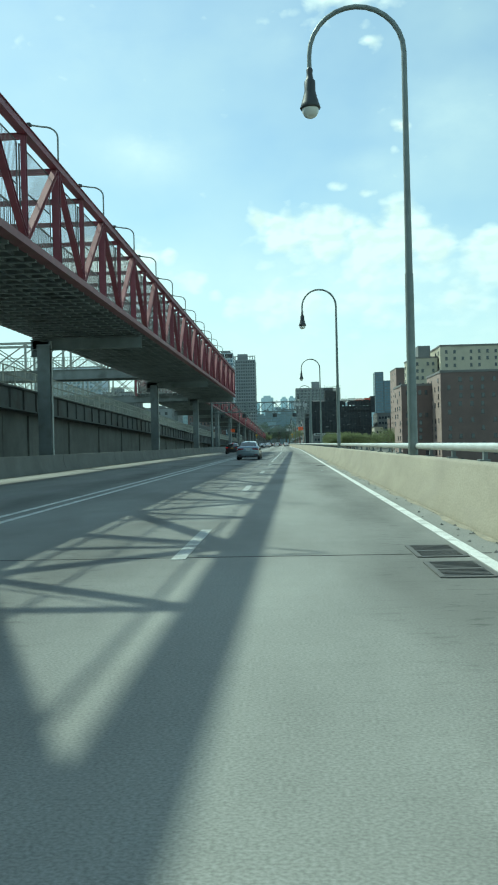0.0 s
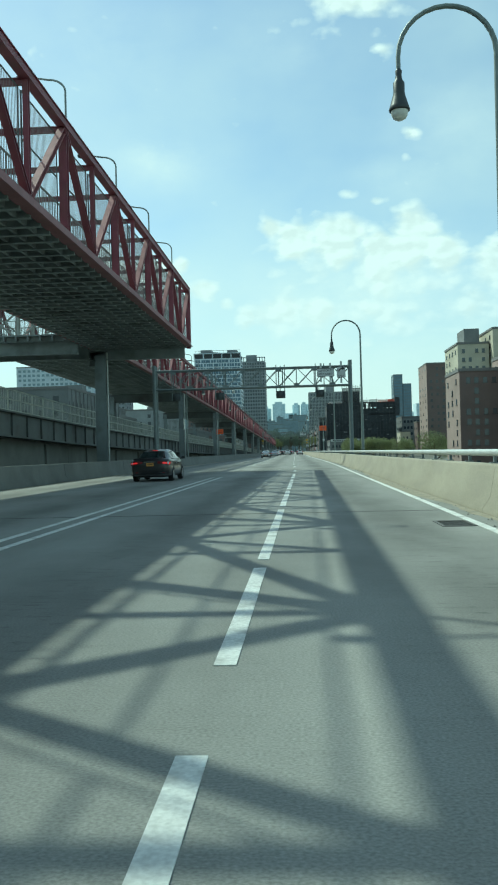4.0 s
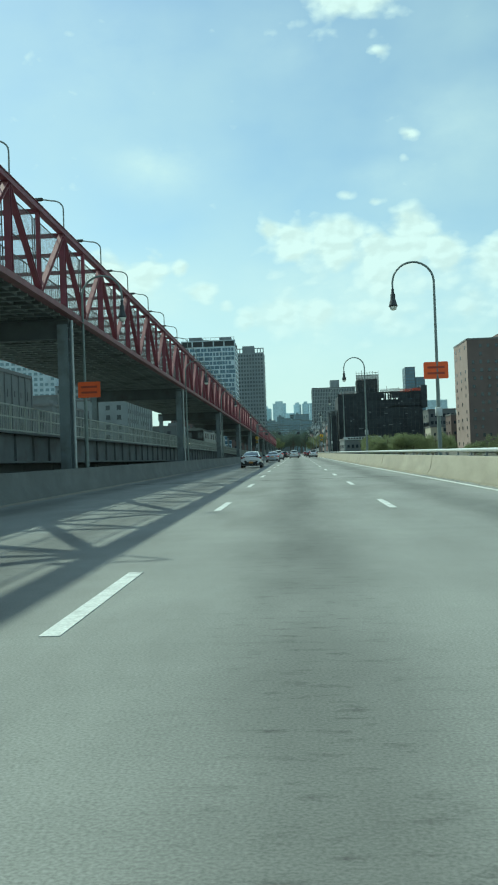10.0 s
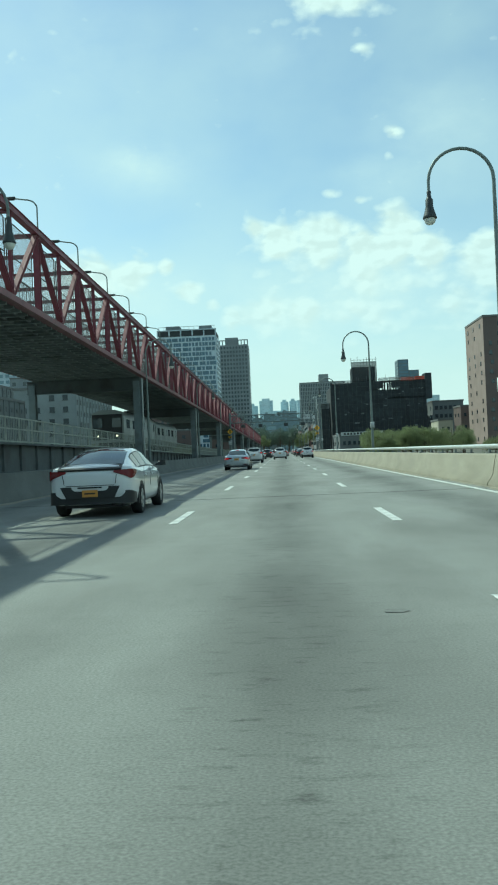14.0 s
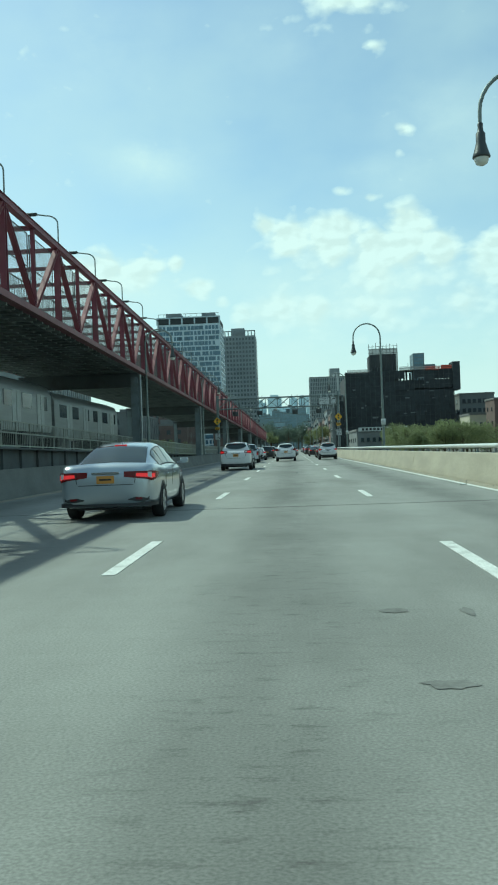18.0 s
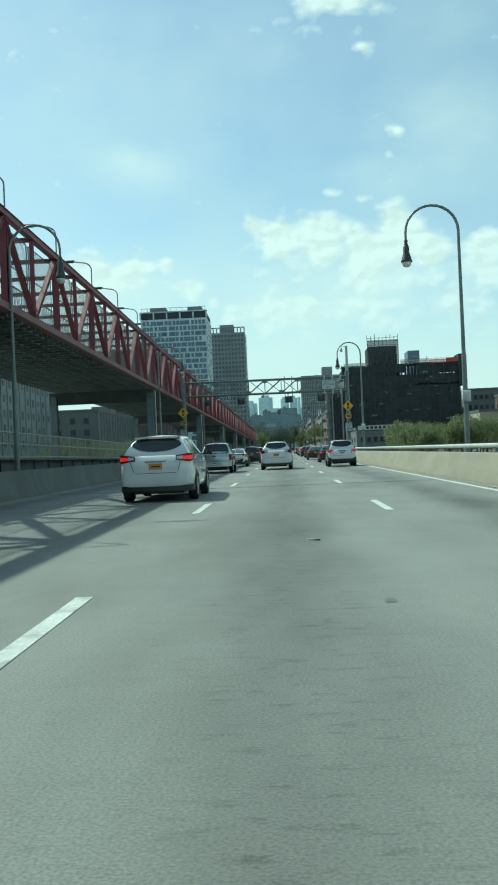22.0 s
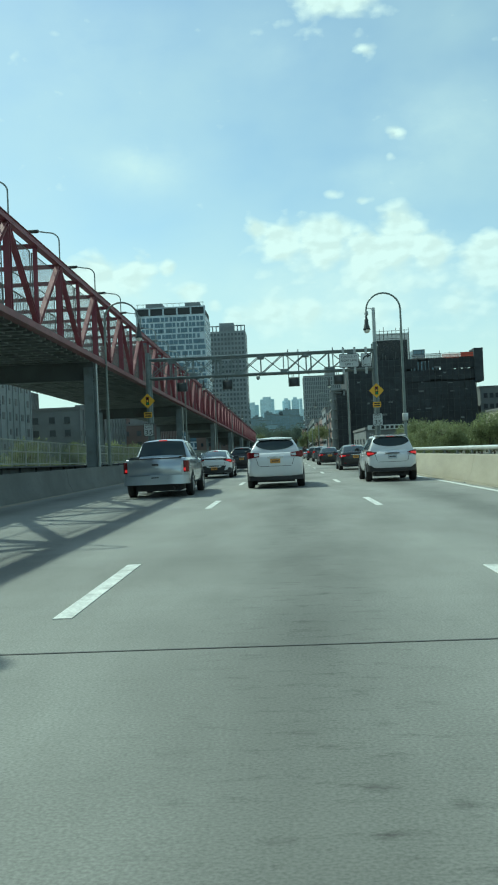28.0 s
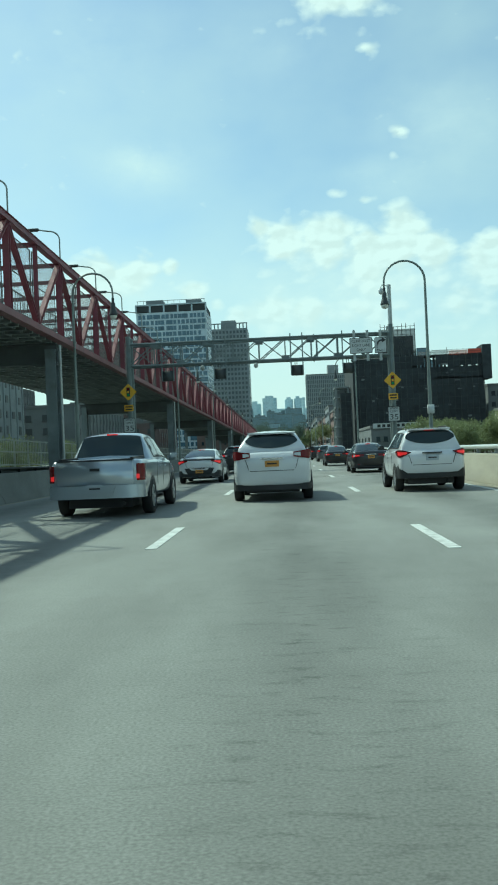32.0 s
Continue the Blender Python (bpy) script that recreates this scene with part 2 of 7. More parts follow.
def darken_lanes(m):
    """Oil and rubber worn into the middle of each lane and along the wheel paths."""
    nt = m.node_tree
    N, L = nt.nodes, nt.links
    b = N["Principled BSDF"]
    src = b.inputs["Base Color"].links[0].from_socket
    geo = N.new("ShaderNodeNewGeometry")
    sep = N.new("ShaderNodeSeparateXYZ")
    L.new(geo.outputs["Position"], sep.inputs[0])

    def op(kind, a, c):
        n = N.new("ShaderNodeMath")
        n.operation = kind
        for i, v in enumerate((a, c)):
            if isinstance(v, (int, float)):
                n.inputs[i].default_value = v
            else:
                L.new(v, n.inputs[i])
        return n.outputs[0]

    # one lane is 3.62 m wide: cosine with its crest in the lane's middle
    ph = op("MULTIPLY", op("ADD", sep.outputs[0], 4.72), 2 * math.pi / 3.62)
    crest = op("POWER", op("MULTIPLY", op("ADD", op("COSINE", ph, 0), 1.0), 0.5), 3.0)
    n1 = N.new("ShaderNodeTexNoise")
    mp = N.new("ShaderNodeMapping")
    mp.inputs["Scale"].default_value = (1.0, 0.35, 1)
    L.new(geo.outputs["Position"], mp.inputs[0])
    L.new(mp.outputs[0], n1.inputs["Vector"])
    n1.inputs["Scale"].default_value, n1.inputs["Detail"].default_value = 1.0, 6
    amt = op("MULTIPLY", crest, op("MULTIPLY", n1.outputs["Fac"], 0.70))
    n2 = N.new("ShaderNodeTexNoise")
    mp2 = N.new("ShaderNodeMapping")
    mp2.inputs["Scale"].default_value = (0.12, 2.2, 1)
    L.new(geo.outputs["Position"], mp2.inputs[0])
    L.new(mp2.outputs[0], n2.inputs["Vector"])
    n2.inputs["Scale"].default_value, n2.inputs["Detail"].default_value = 1.0, 5
    band = op("MULTIPLY", op("SUBTRACT", n2.outputs["Fac"], 0.5), 0.14)
    # short dark ticks and pits across the lane
    n4 = N.new("ShaderNodeTexNoise")
    mp4 = N.new("ShaderNodeMapping")
    mp4.inputs["Scale"].default_value = (3.6, 10.0, 1)
    L.new(geo.outputs["Position"], mp4.inputs[0])
    L.new(mp4.outputs[0], n4.inputs["Vector"])
    n4.inputs["Scale"].default_value, n4.inputs["Detail"].default_value, n4.inputs["Roughness"].default_value = 1.0, 9, 0.68
    pits = N.new("ShaderNodeMapRange")
    L.new(n4.outputs["Fac"], pits.inputs[0])
    pits.inputs[1].default_value, pits.inputs[2].default_value, pits.inputs[3].default_value, pits.inputs[4].default_value = 0.54, 0.72, 0.0, 0.40
    ticks = op("MULTIPLY", pits.outputs[0], op("ADD", op("MULTIPLY", crest, 0.8), 0.25))
    keep = op("SUBTRACT", op("SUBTRACT", op("SUBTRACT", 1.07, amt), band), ticks)
    sc = N.new("ShaderNodeVectorMath")
    sc.operation = "SCALE"
    L.new(src, sc.inputs[0])
    L.new(keep, sc.inputs["Scale"])
    L.new(sc.outputs[0], b.inputs["Base Color"])


darken_lanes(M["road"])
M["paint"] = material("road_paint", (0.60, 0.61, 0.575), 0.7, vary=0.14, scale=3, grain=0.16, grain_scale=40, stain=((0.30, 0.30, 0.275), 3.5, 0.75))
M["worn_paint"] = material("worn_road_paint", (0.42, 0.43, 0.405), 0.8, vary=0.2, scale=3, grain=0.2, grain_scale=40, stain=((0.24, 0.24, 0.22), 3.0, 0.9))
M["joint"] = material("joint_rubber", (0.10, 0.10, 0.095), 0.8)
M["crack"] = material("crack_filler", (0.10, 0.10, 0.095), 0.8)
M["clearlens"] = material("clear_lens", (0.55, 0.57, 0.58), 0.2, coat=0.6)
M["barrier"] = material("barrier_concrete", (0.295, 0.27, 0.21), 0.85, vary=0.14, scale=0.8, grain=0.1, grain_scale=25, bump=0.15, stain=((0.25, 0.23, 0.19), 0.9, 0.5), stretch=(1, 0.5, 1.6))
M["oldwall"] = material("old_concrete", (0.145, 0.15, 0.138), 0.9, vary=0.2, scale=0.6, grain=0.12, grain_scale=20, bump=0.2, stain=((0.12, 0.12, 0.11), 0.7, 0.6))
M["galv"] = material("galvanised_steel", (0.42, 0.44, 0.43), 0.5, metal=0.35, vary=0.12, scale=4, grain=0.06, grain_scale=50)
M["railtube"] = material("rail_tube", (0.55, 0.57, 0.55), 0.45, metal=0.3, vary=0.1, scale=3)
M["lampsteel"] = material("lamp_steel", (0.20, 0.23, 0.215), 0.5, metal=0.2, vary=0.15, scale=3)
M["lamphood"] = material("lamp_hood", (0.05, 0.055, 0.055), 0.45, metal=0.2)
M["lampglass"] = material("lamp_glass", (0.75, 0.75, 0.68), 0.25, vary=0.03)
M["red"] = material("red_paint", (0.19, 0.048, 0.066), 0.55, vary=0.2, scale=1.2, grain=0.08, grain_scale=25, stain=((0.16, 0.07, 0.06), 1.6, 0.5), per_object=0.1)
M["redpale"] = material("weathered_red_paint", (0.28, 0.115, 0.12), 0.6, vary=0.2, scale=1.5, grain=0.08, stain=((0.3, 0.16, 0.14), 1.6, 0.5), per_object=0.1)
M["chordred"] = material("chord_red_paint", (0.21, 0.085, 0.09), 0.6, vary=0.2, scale=1.5, grain=0.08, stain=((0.16, 0.10, 0.09), 1.6, 0.5), per_object=0.1)
M["meshwire"] = material("mesh_wire", (0.24, 0.19, 0.18), 0.6, vary=0.1)
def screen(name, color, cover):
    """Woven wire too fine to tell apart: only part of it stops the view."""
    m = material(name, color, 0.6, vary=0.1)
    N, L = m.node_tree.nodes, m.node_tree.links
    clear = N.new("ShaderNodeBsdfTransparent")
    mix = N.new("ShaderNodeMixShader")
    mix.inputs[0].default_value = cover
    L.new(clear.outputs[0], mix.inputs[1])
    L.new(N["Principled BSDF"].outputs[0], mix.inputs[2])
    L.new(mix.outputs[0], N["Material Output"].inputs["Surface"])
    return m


M["deck"] = material("deck_steel", (0.21, 0.232, 0.225), 0.75, vary=0.2, scale=0.8, stain=((0.05, 0.05, 0.045), 0.6, 0.5))
M["pier"] = material("pier_steel", (0.17, 0.195, 0.2), 0.65, vary=0.18, scale=0.9, stain=((0.09, 0.085, 0.075), 1.1, 0.5))
M["girder"] = material("girder_steel", (0.10, 0.11, 0.11), 0.75, vary=0.2, scale=0.7, stain=((0.06, 0.05, 0.04), 0.8, 0.5))
M["fence"] = material("fence_steel", (0.34, 0.35, 0.31), 0.6, metal=0.2, vary=0.15)
M["gantry"] = material("gantry_steel", (0.156, 0.183, 0.183), 0.5, metal=0.3, vary=0.14, scale=3)
M["box"] = material("signal_box", (0.05, 0.055, 0.055), 0.5)
M["signback"] = material("sign_white", (0.52, 0.54, 0.53), 0.5, vary=0.08)
M["ink"] = material("sign_black", (0.02, 0.02, 0.02), 0.5)
M["yellow"] = material("sign_yellow", (0.75, 0.42, 0.03), 0.5, vary=0.08)
M["orange"] = material("sign_orange", (0.85, 0.13, 0.03), 0.6, vary=0.08)
M["ground"] = material("city_ground", (0.12, 0.12, 0.10), 0.9, vary=0.25, scale=0.05, grain=0.1, grain_scale=1)
M["tyre"] = material("tyre_rubber", (0.018, 0.018, 0.018), 0.8)
M["rim"] = material("rim_alloy", (0.45, 0.46, 0.47), 0.35, metal=0.8)
M["darkplastic"] = material("dark_plastic", (0.02, 0.021, 0.022), 0.55)
M["redlens"] = material("red_lens", (0.13, 0.007, 0.009), 0.25, spec=0.35)
M["redlit"] = material("lit_brake_lens", (0.4, 0.01, 0.01), 0.25, emit=((1.0, 0.03, 0.04), 0.42))
M["plate_gold"] = material("plate_gold", (0.52, 0.25, 0.05), 0.5)
M["plate_white"] = material("plate_white", (0.40, 0.44, 0.48), 0.5)
M["chrome"] = material("chrome", (0.6, 0.6, 0.6), 0.2, metal=1.0)


def glass_dark(name, tint=(0.02, 0.03, 0.032)):
    m = material(name, tint, 0.06, spec=0.5, vary=0.02)
    return m


M["carglass"] = glass_dark("car_glass")
for nm, c, mt in (("white", (0.66, 0.67, 0.68), 0.0), ("silver", (0.40, 0.44, 0.48), 0.6), ("steelblue", (0.175, 0.225, 0.27), 0.65), ("black", (0.012, 0.012, 0.014), 0.1),
                  ("grey", (0.10, 0.105, 0.11), 0.4), ("darkred", (0.2, 0.02, 0.02), 0.2)):
    M["car_" + nm] = material("car_paint_" + nm, c, 0.3, metal=mt, vary=0.03, coat=0.5 if nm == "black" else 1.0)
M["dust"] = material("road_dust", (0.27, 0.245, 0.185), 0.95, vary=0.2, scale=1.5, grain=0.2, grain_scale=30, stain=((0.17, 0.16, 0.13), 2.0, 0.6))

# ---- mesh helpers ----
def box(bm, cx, cy, cz, sx, sy, sz):
    r = bmesh.ops.create_cube(bm, size=1.0, matrix=Matrix.Translation((cx, cy, cz)) @ Matrix.Diagonal((sx, sy, sz, 1)))
    return r["verts"]


def beam(bm, p, q, w, h, roll=0.0):
    """A bar of section w x h from p to q."""
    p, q = Vector(p), Vector(q)
    d = q - p
    t = d.to_track_quat("Y", "Z").to_matrix().to_4x4()
    bmesh.ops.create_cube(bm, size=1.0, matrix=Matrix.Translation((p + q) / 2) @ t @ Matrix.Rotation(roll, 4, "Y") @ Matrix.Diagonal((w, d.length, h, 1)))


def hbeam(bm, p, q, w, h, t=0.03):
    """An H section from p to q: two flanges and a web."""
    p, q = Vector(p), Vector(q)
    d = q - p
    rot = d.to_track_quat("Y", "Z").to_matrix().to_4x4()
    base = Matrix.Translation((p + q) / 2) @ rot
    for off in (-1, 1):
        bmesh.ops.create_cube(bm, size=1.0, matrix=base @ Matrix.Translation((0, 0, off * (h - t) / 2)) @ Matrix.Diagonal((w, d.length, t, 1)))
    bmesh.ops.create_cube(bm, size=1.0, matrix=base @ Matrix.Diagonal((t, d.length, h - 2 * t, 1)))


def tube(bm, pts, r, n=8, r_end=None):
    """A round pipe along the points, tapering to r_end."""
    pts = [Vector(p) for p in pts]
    rings = []
    up = Vector((0, 1, 0)) if abs((pts[1] - pts[0]).normalized().y) < 0.9 else Vector((1, 0, 0))
    for i, p in enumerate(pts):
        d = (pts[min(i + 1, len(pts) - 1)] - pts[max(i - 1, 0)]).normalized()
        a = d.cross(up).normalized()
        b = d.cross(a).normalized()
        f = i / (len(pts) - 1)
        rr = r + ((r_end if r_end is not None else r) - r) * f
        rings.append([bm.verts.new(p + (a * math.cos(2 * math.pi * k / n) + b * math.sin(2 * math.pi * k / n)) * rr) for k in range(n)])
    for u, v in zip(rings, rings[1:]):
        for k in range(n):
            f = bm.faces.new((u[k], u[(k + 1) % n], v[(k + 1) % n], v[k]))
            f.smooth = True
    bm.faces.new(rings[0][::-1])
    bm.faces.new(rings[-1])


def lathe(bm, profile, n=16, at=(0, 0, 0), axis="Z"):
    """A turned body: (radius, height) pairs round an axis."""
    rings = []
    for r, h in profile:
        ring = []
        for k in range(n):
            a = 2 * math.pi * k / n
            v = Vector((r * math.cos(a), r * math.sin(a), h)) if axis == "Z" else Vector((h, r * math.cos(a), r * math.sin(a)))
            ring.append(bm.verts.new(Vector(at) + v))
        rings.append(ring)
    for u, v in zip(rings, rings[1:]):
        for k in range(n):
            f = bm.faces.new((u[k], u[(k + 1) % n], v[(k + 1) % n], v[k]))
            f.smooth = True
    bm.faces.new(rings[0][::-1])
    bm.faces.new(rings[-1])


def extrude_profile(bm, prof, y0, y1):
    """A closed x-z outline drawn out along y."""
    a = [bm.verts.new((x, y0, z)) for x, z in prof]
    b = [bm.verts.new((x, y1, z)) for x, z in prof]
    n = len(prof)
    for i in range(n):
        bm.faces.new((a[i], a[(i + 1) % n], b[(i + 1) % n], b[i]))
    bm.faces.new(a[::-1])
    bm.faces.new(b)


def finish(bm, name, mat):
    bmesh.ops.recalc_face_normals(bm, faces=bm.faces)
    me = bpy.data.meshes.new(name)
    bm.to_mesh(me)
    bm.free()
    for m in mat if isinstance(mat, (list, tuple)) else [mat]:
        me.materials.append(m)
    me.set_sharp_from_angle(angle=radians(56))
    return me


def part(name, bm, mat, parent, label=""):
    ob = new(name, finish(bm, name, mat))
    ob.parent = parent
    if label:
        ob["label"] = label
    return ob


def piece(name, me, parent, loc=(0, 0, 0), rz=0.0):
    """One more object on a shared mesh."""
    ob = new(name, me)
    ob.parent = parent
    ob.location = loc
    if rz:
        ob.rotation_euler = (0, 0, rz)
    return ob


def solid(name, bm, mat, label, category, kind="", group=""):
    return tagged(new(name, finish(bm, name, mat)), label, category, group, kind)


def empty(name, label, category, group="", kind="", loc=(0, 0, 0)):
    ob = tagged(new(name), label, category, group, kind)
    ob.location = loc
    ob.empty_display_size = 0.3
    return ob


# ---- plan ----
Y0, Y1 = 20.0, 1100.0          # the carriageway
PITCH = 39.8
LAMPS = [74.2] + [103.7 + PITCH * n - {0: 0.6, 1: 0.5, 6: 1.4, 7: 0.7, 8: 1.0}.get(n, 0.0) for n in range(0, 14)]
W2X, W1X = -15.55, -9.4
WIDE2, WIDE1 = 8.3, 6.7


def w2_floor(y):
    return 8.75 - 0.0085 * (y - 215.0)


def lean(y):
    """The approach runs half a degree off the bridge's axis and eases into it."""
    return 0.0085 * min(1.0, max(0.0, (290.0 - y) / 110.0))


def bend(y):
    if y >= 290.0:
        return 0.0
    return -0.0085 * (290.0 - y) ** 2 / 220.0 if y >= 180.0 else -0.0085 * (235.0 - y)


def drift(y):
    """How far the kerb lines lean across, along the bridge."""
    return float(np.interp(y, (20, 205, 290, 1100), (0.35, 0.35, -0.27, -0.27)))


# ---- carriageway ----
bm = bmesh.new()
for i in range(0, 27):
    a, b = Y0 + i * 40, Y0 + (i + 1) * 40
    vs = [bm.verts.new(p) for p in ((-13.4, a, 0), (1.4, a, 0), (1.4, b, 0), (-13.4, b, 0), (-13.4, a, -0.9), (1.4, a, -0.9), (1.4, b, -0.9), (-13.4, b, -0.9))]
    for f in ((0, 1, 2, 3), (7, 6, 5, 4), (1, 5, 6, 2), (0, 3, 7, 4)):
        bm.faces.new([vs[k] for k in f])
road = solid("road", bm, M["road"], "pale worn concrete bridge carriageway with three lanes", "road", "structure")

dash = bmesh.new()
box(dash, 0, -1.52, 0.004, 0.15, 3.05, 0.006)
dash_me = finish(dash, "lane_dash", M["paint"])
worn_me = dash_me.copy()
worn_me.materials[0] = M["worn_paint"]
marks = empty("lane_marking", "worn white lane lines painted on the carriageway", "road marking", kind="structure")
DASHES = ((-9, 104.2), (-8, 117.6), (-5, 157.4), (-4, 169.9), (-3, 178.8), (0, 218.8), (1, 231.3), (4, 268.1), (5, 280.6), (6, 294.2), (7, 306.9), (9, 331.3), (11, 356.6), (13, 381.6), (14, 393.9), (15, 407.2))
for n in range(-14, 60):
    y = float(np.interp(n, *zip(*DASHES))) + 12.5 * (max(0, n - 15) + min(0, n + 9))
    if not 110 < y < 176:
        piece("dash", dash_me if y > 150 else worn_me, marks, (float(np.interp(y, (165, 180, 210, 290, 320, 370, 390), (-2.15, -2.22, -2.6, -2.9, -2.76, -2.85, -2.97))), y, 0))
    if y > 205:
        piece("dash", dash_me, marks, (float(np.interp(y, (205, 230, 290, 330, 360, 390), (-6.28, -6.36, -6.7, -6.48, -6.55, -6.68))), y + float(np.interp(y, (205, 290), (0.3, 1.0))), 0))
bm = bmesh.new()
for a in range(20, 1060, 10):
    beam(bm, (0.62 + drift(a), a, 0.004), (0.62 + drift(a + 10), a + 10, 0.004), 0.14, 0.006)
part("edge_line", bm, M["paint"], marks)
for x in (-5.75, -6.15):
    bm = bmesh.new()
    box(bm, x, 94, 0.004, 0.12, 146, 0.006)
    part("solid_line", bm, M["paint"], marks)

rnd = random.Random(3)
y = 110.0
while y < 160:
    d = min(rnd.uniform(2.5, 8.0), 162.0 - y)
    bm = bmesh.new()
    box(bm, -2.2, y + d / 2, 0.004, 0.13, d, 0.006)
    part("worn_line", bm, M["paint"], marks)
    y += d + rnd.uniform(0.4, 1.6)
bm = bmesh.new()
box(bm, -2.2, 166.6, 0.004, 0.15, 7.2, 0.006)
part("worn_line", bm, M["paint"], marks)
joint = bmesh.new()
box(joint, -6.0, 0, 0.002, 14.3, 0.02, 0.006)
joint_me = finish(joint, "expansion_joint", M["joint"])
joints = empty("expansion_joints", "dark rubber expansion joints across the concrete", "joint", kind="structure")
for n in range(14):
    piece("joint", joint_me, joints, (0, 63.8 + 39.33 * n - (0.8 if n == 7 else 0.0), 0))

# ---- right-hand parapet ----
prof = [(1.10, 0.0), (1.10, 0.08), (1.25, 0.30), (1.35, 0.83), (1.38, 0.87), (1.62, 0.87), (1.66, 0.83), (1.66, -0.9), (1.10, -0.9)]
bm = bmesh.new()
extrude_profile(bm, prof, 0.009, 19.891)
seg_me = finish(bm, "parapet_segment", M["barrier"])
parapet = empty("parapet", "tan concrete parapet with a round steel top rail", "barrier", kind="structure")
for n in range(27):
    ya = 22 + 19.9 * n
    piece("segment", seg_me, parapet, (drift(ya), ya, 0), -math.atan2(drift(ya + 19.9) - drift(ya), 19.9))
bm = bmesh.new()
tube(bm, [(1.62 + drift(a), a, 1.075) for a in range(20, 561, 15)], 0.07, 10)
part("top_rail", bm, M["railtube"], parapet, "pale round steel rail")
bm = bmesh.new()
box(bm, 1.62, 0, 0.95, 0.06, 0.09, 0.2)
box(bm, 1.60, 0, 0.88, 0.16, 0.18, 0.03)
post_me = finish(bm, "rail_post", M["pier"])
for n in range(220):
    piece("rail_post", post_me, parapet, (drift(24 + 2.42 * n), 24 + 2.42 * n, 0))

# ---- left-hand parapet ----
prof = [(-13.05, -0.9), (-13.05, 0.1), (-13.2, 0.32), (-13.27, 0.88), (-13.55, 0.88), (-13.55, -0.9)]
bm = bmesh.new()
extrude_profile(bm, prof, 0.02, 13.25)
seg_me = finish(bm, "wall_segment", M["oldwall"])
leftwall = empty("roadside_wall", "low grey stained concrete wall beside the carriageway", "barrier", kind="structure")
for n in range(42):
    piece("segment", seg_me, leftwall, (0, 20 + 13.27 * n, 0))

# ---- ground ----
bm = bmesh.new()
rows_y = [-400, 300, 420, 620, 1400, 4500]
rows_z = [-9, -9, -7, -0.35, -0.35, -0.35]
grid = [[bm.verts.new((x, y, z)) for x in (-3000, -300, 300, 3000)] for y, z in zip(rows_y, rows_z)]
for a, b in zip(grid, grid[1:]):
    for k in range(3):
        bm.faces.new((a[k], a[k + 1], b[k + 1], b[k]))
solid("ground", bm, M["ground"], "dull city ground beneath and beyond the bridge", "ground", "structure")


# ---- red trussed footbridges ----
BAY = 7.55


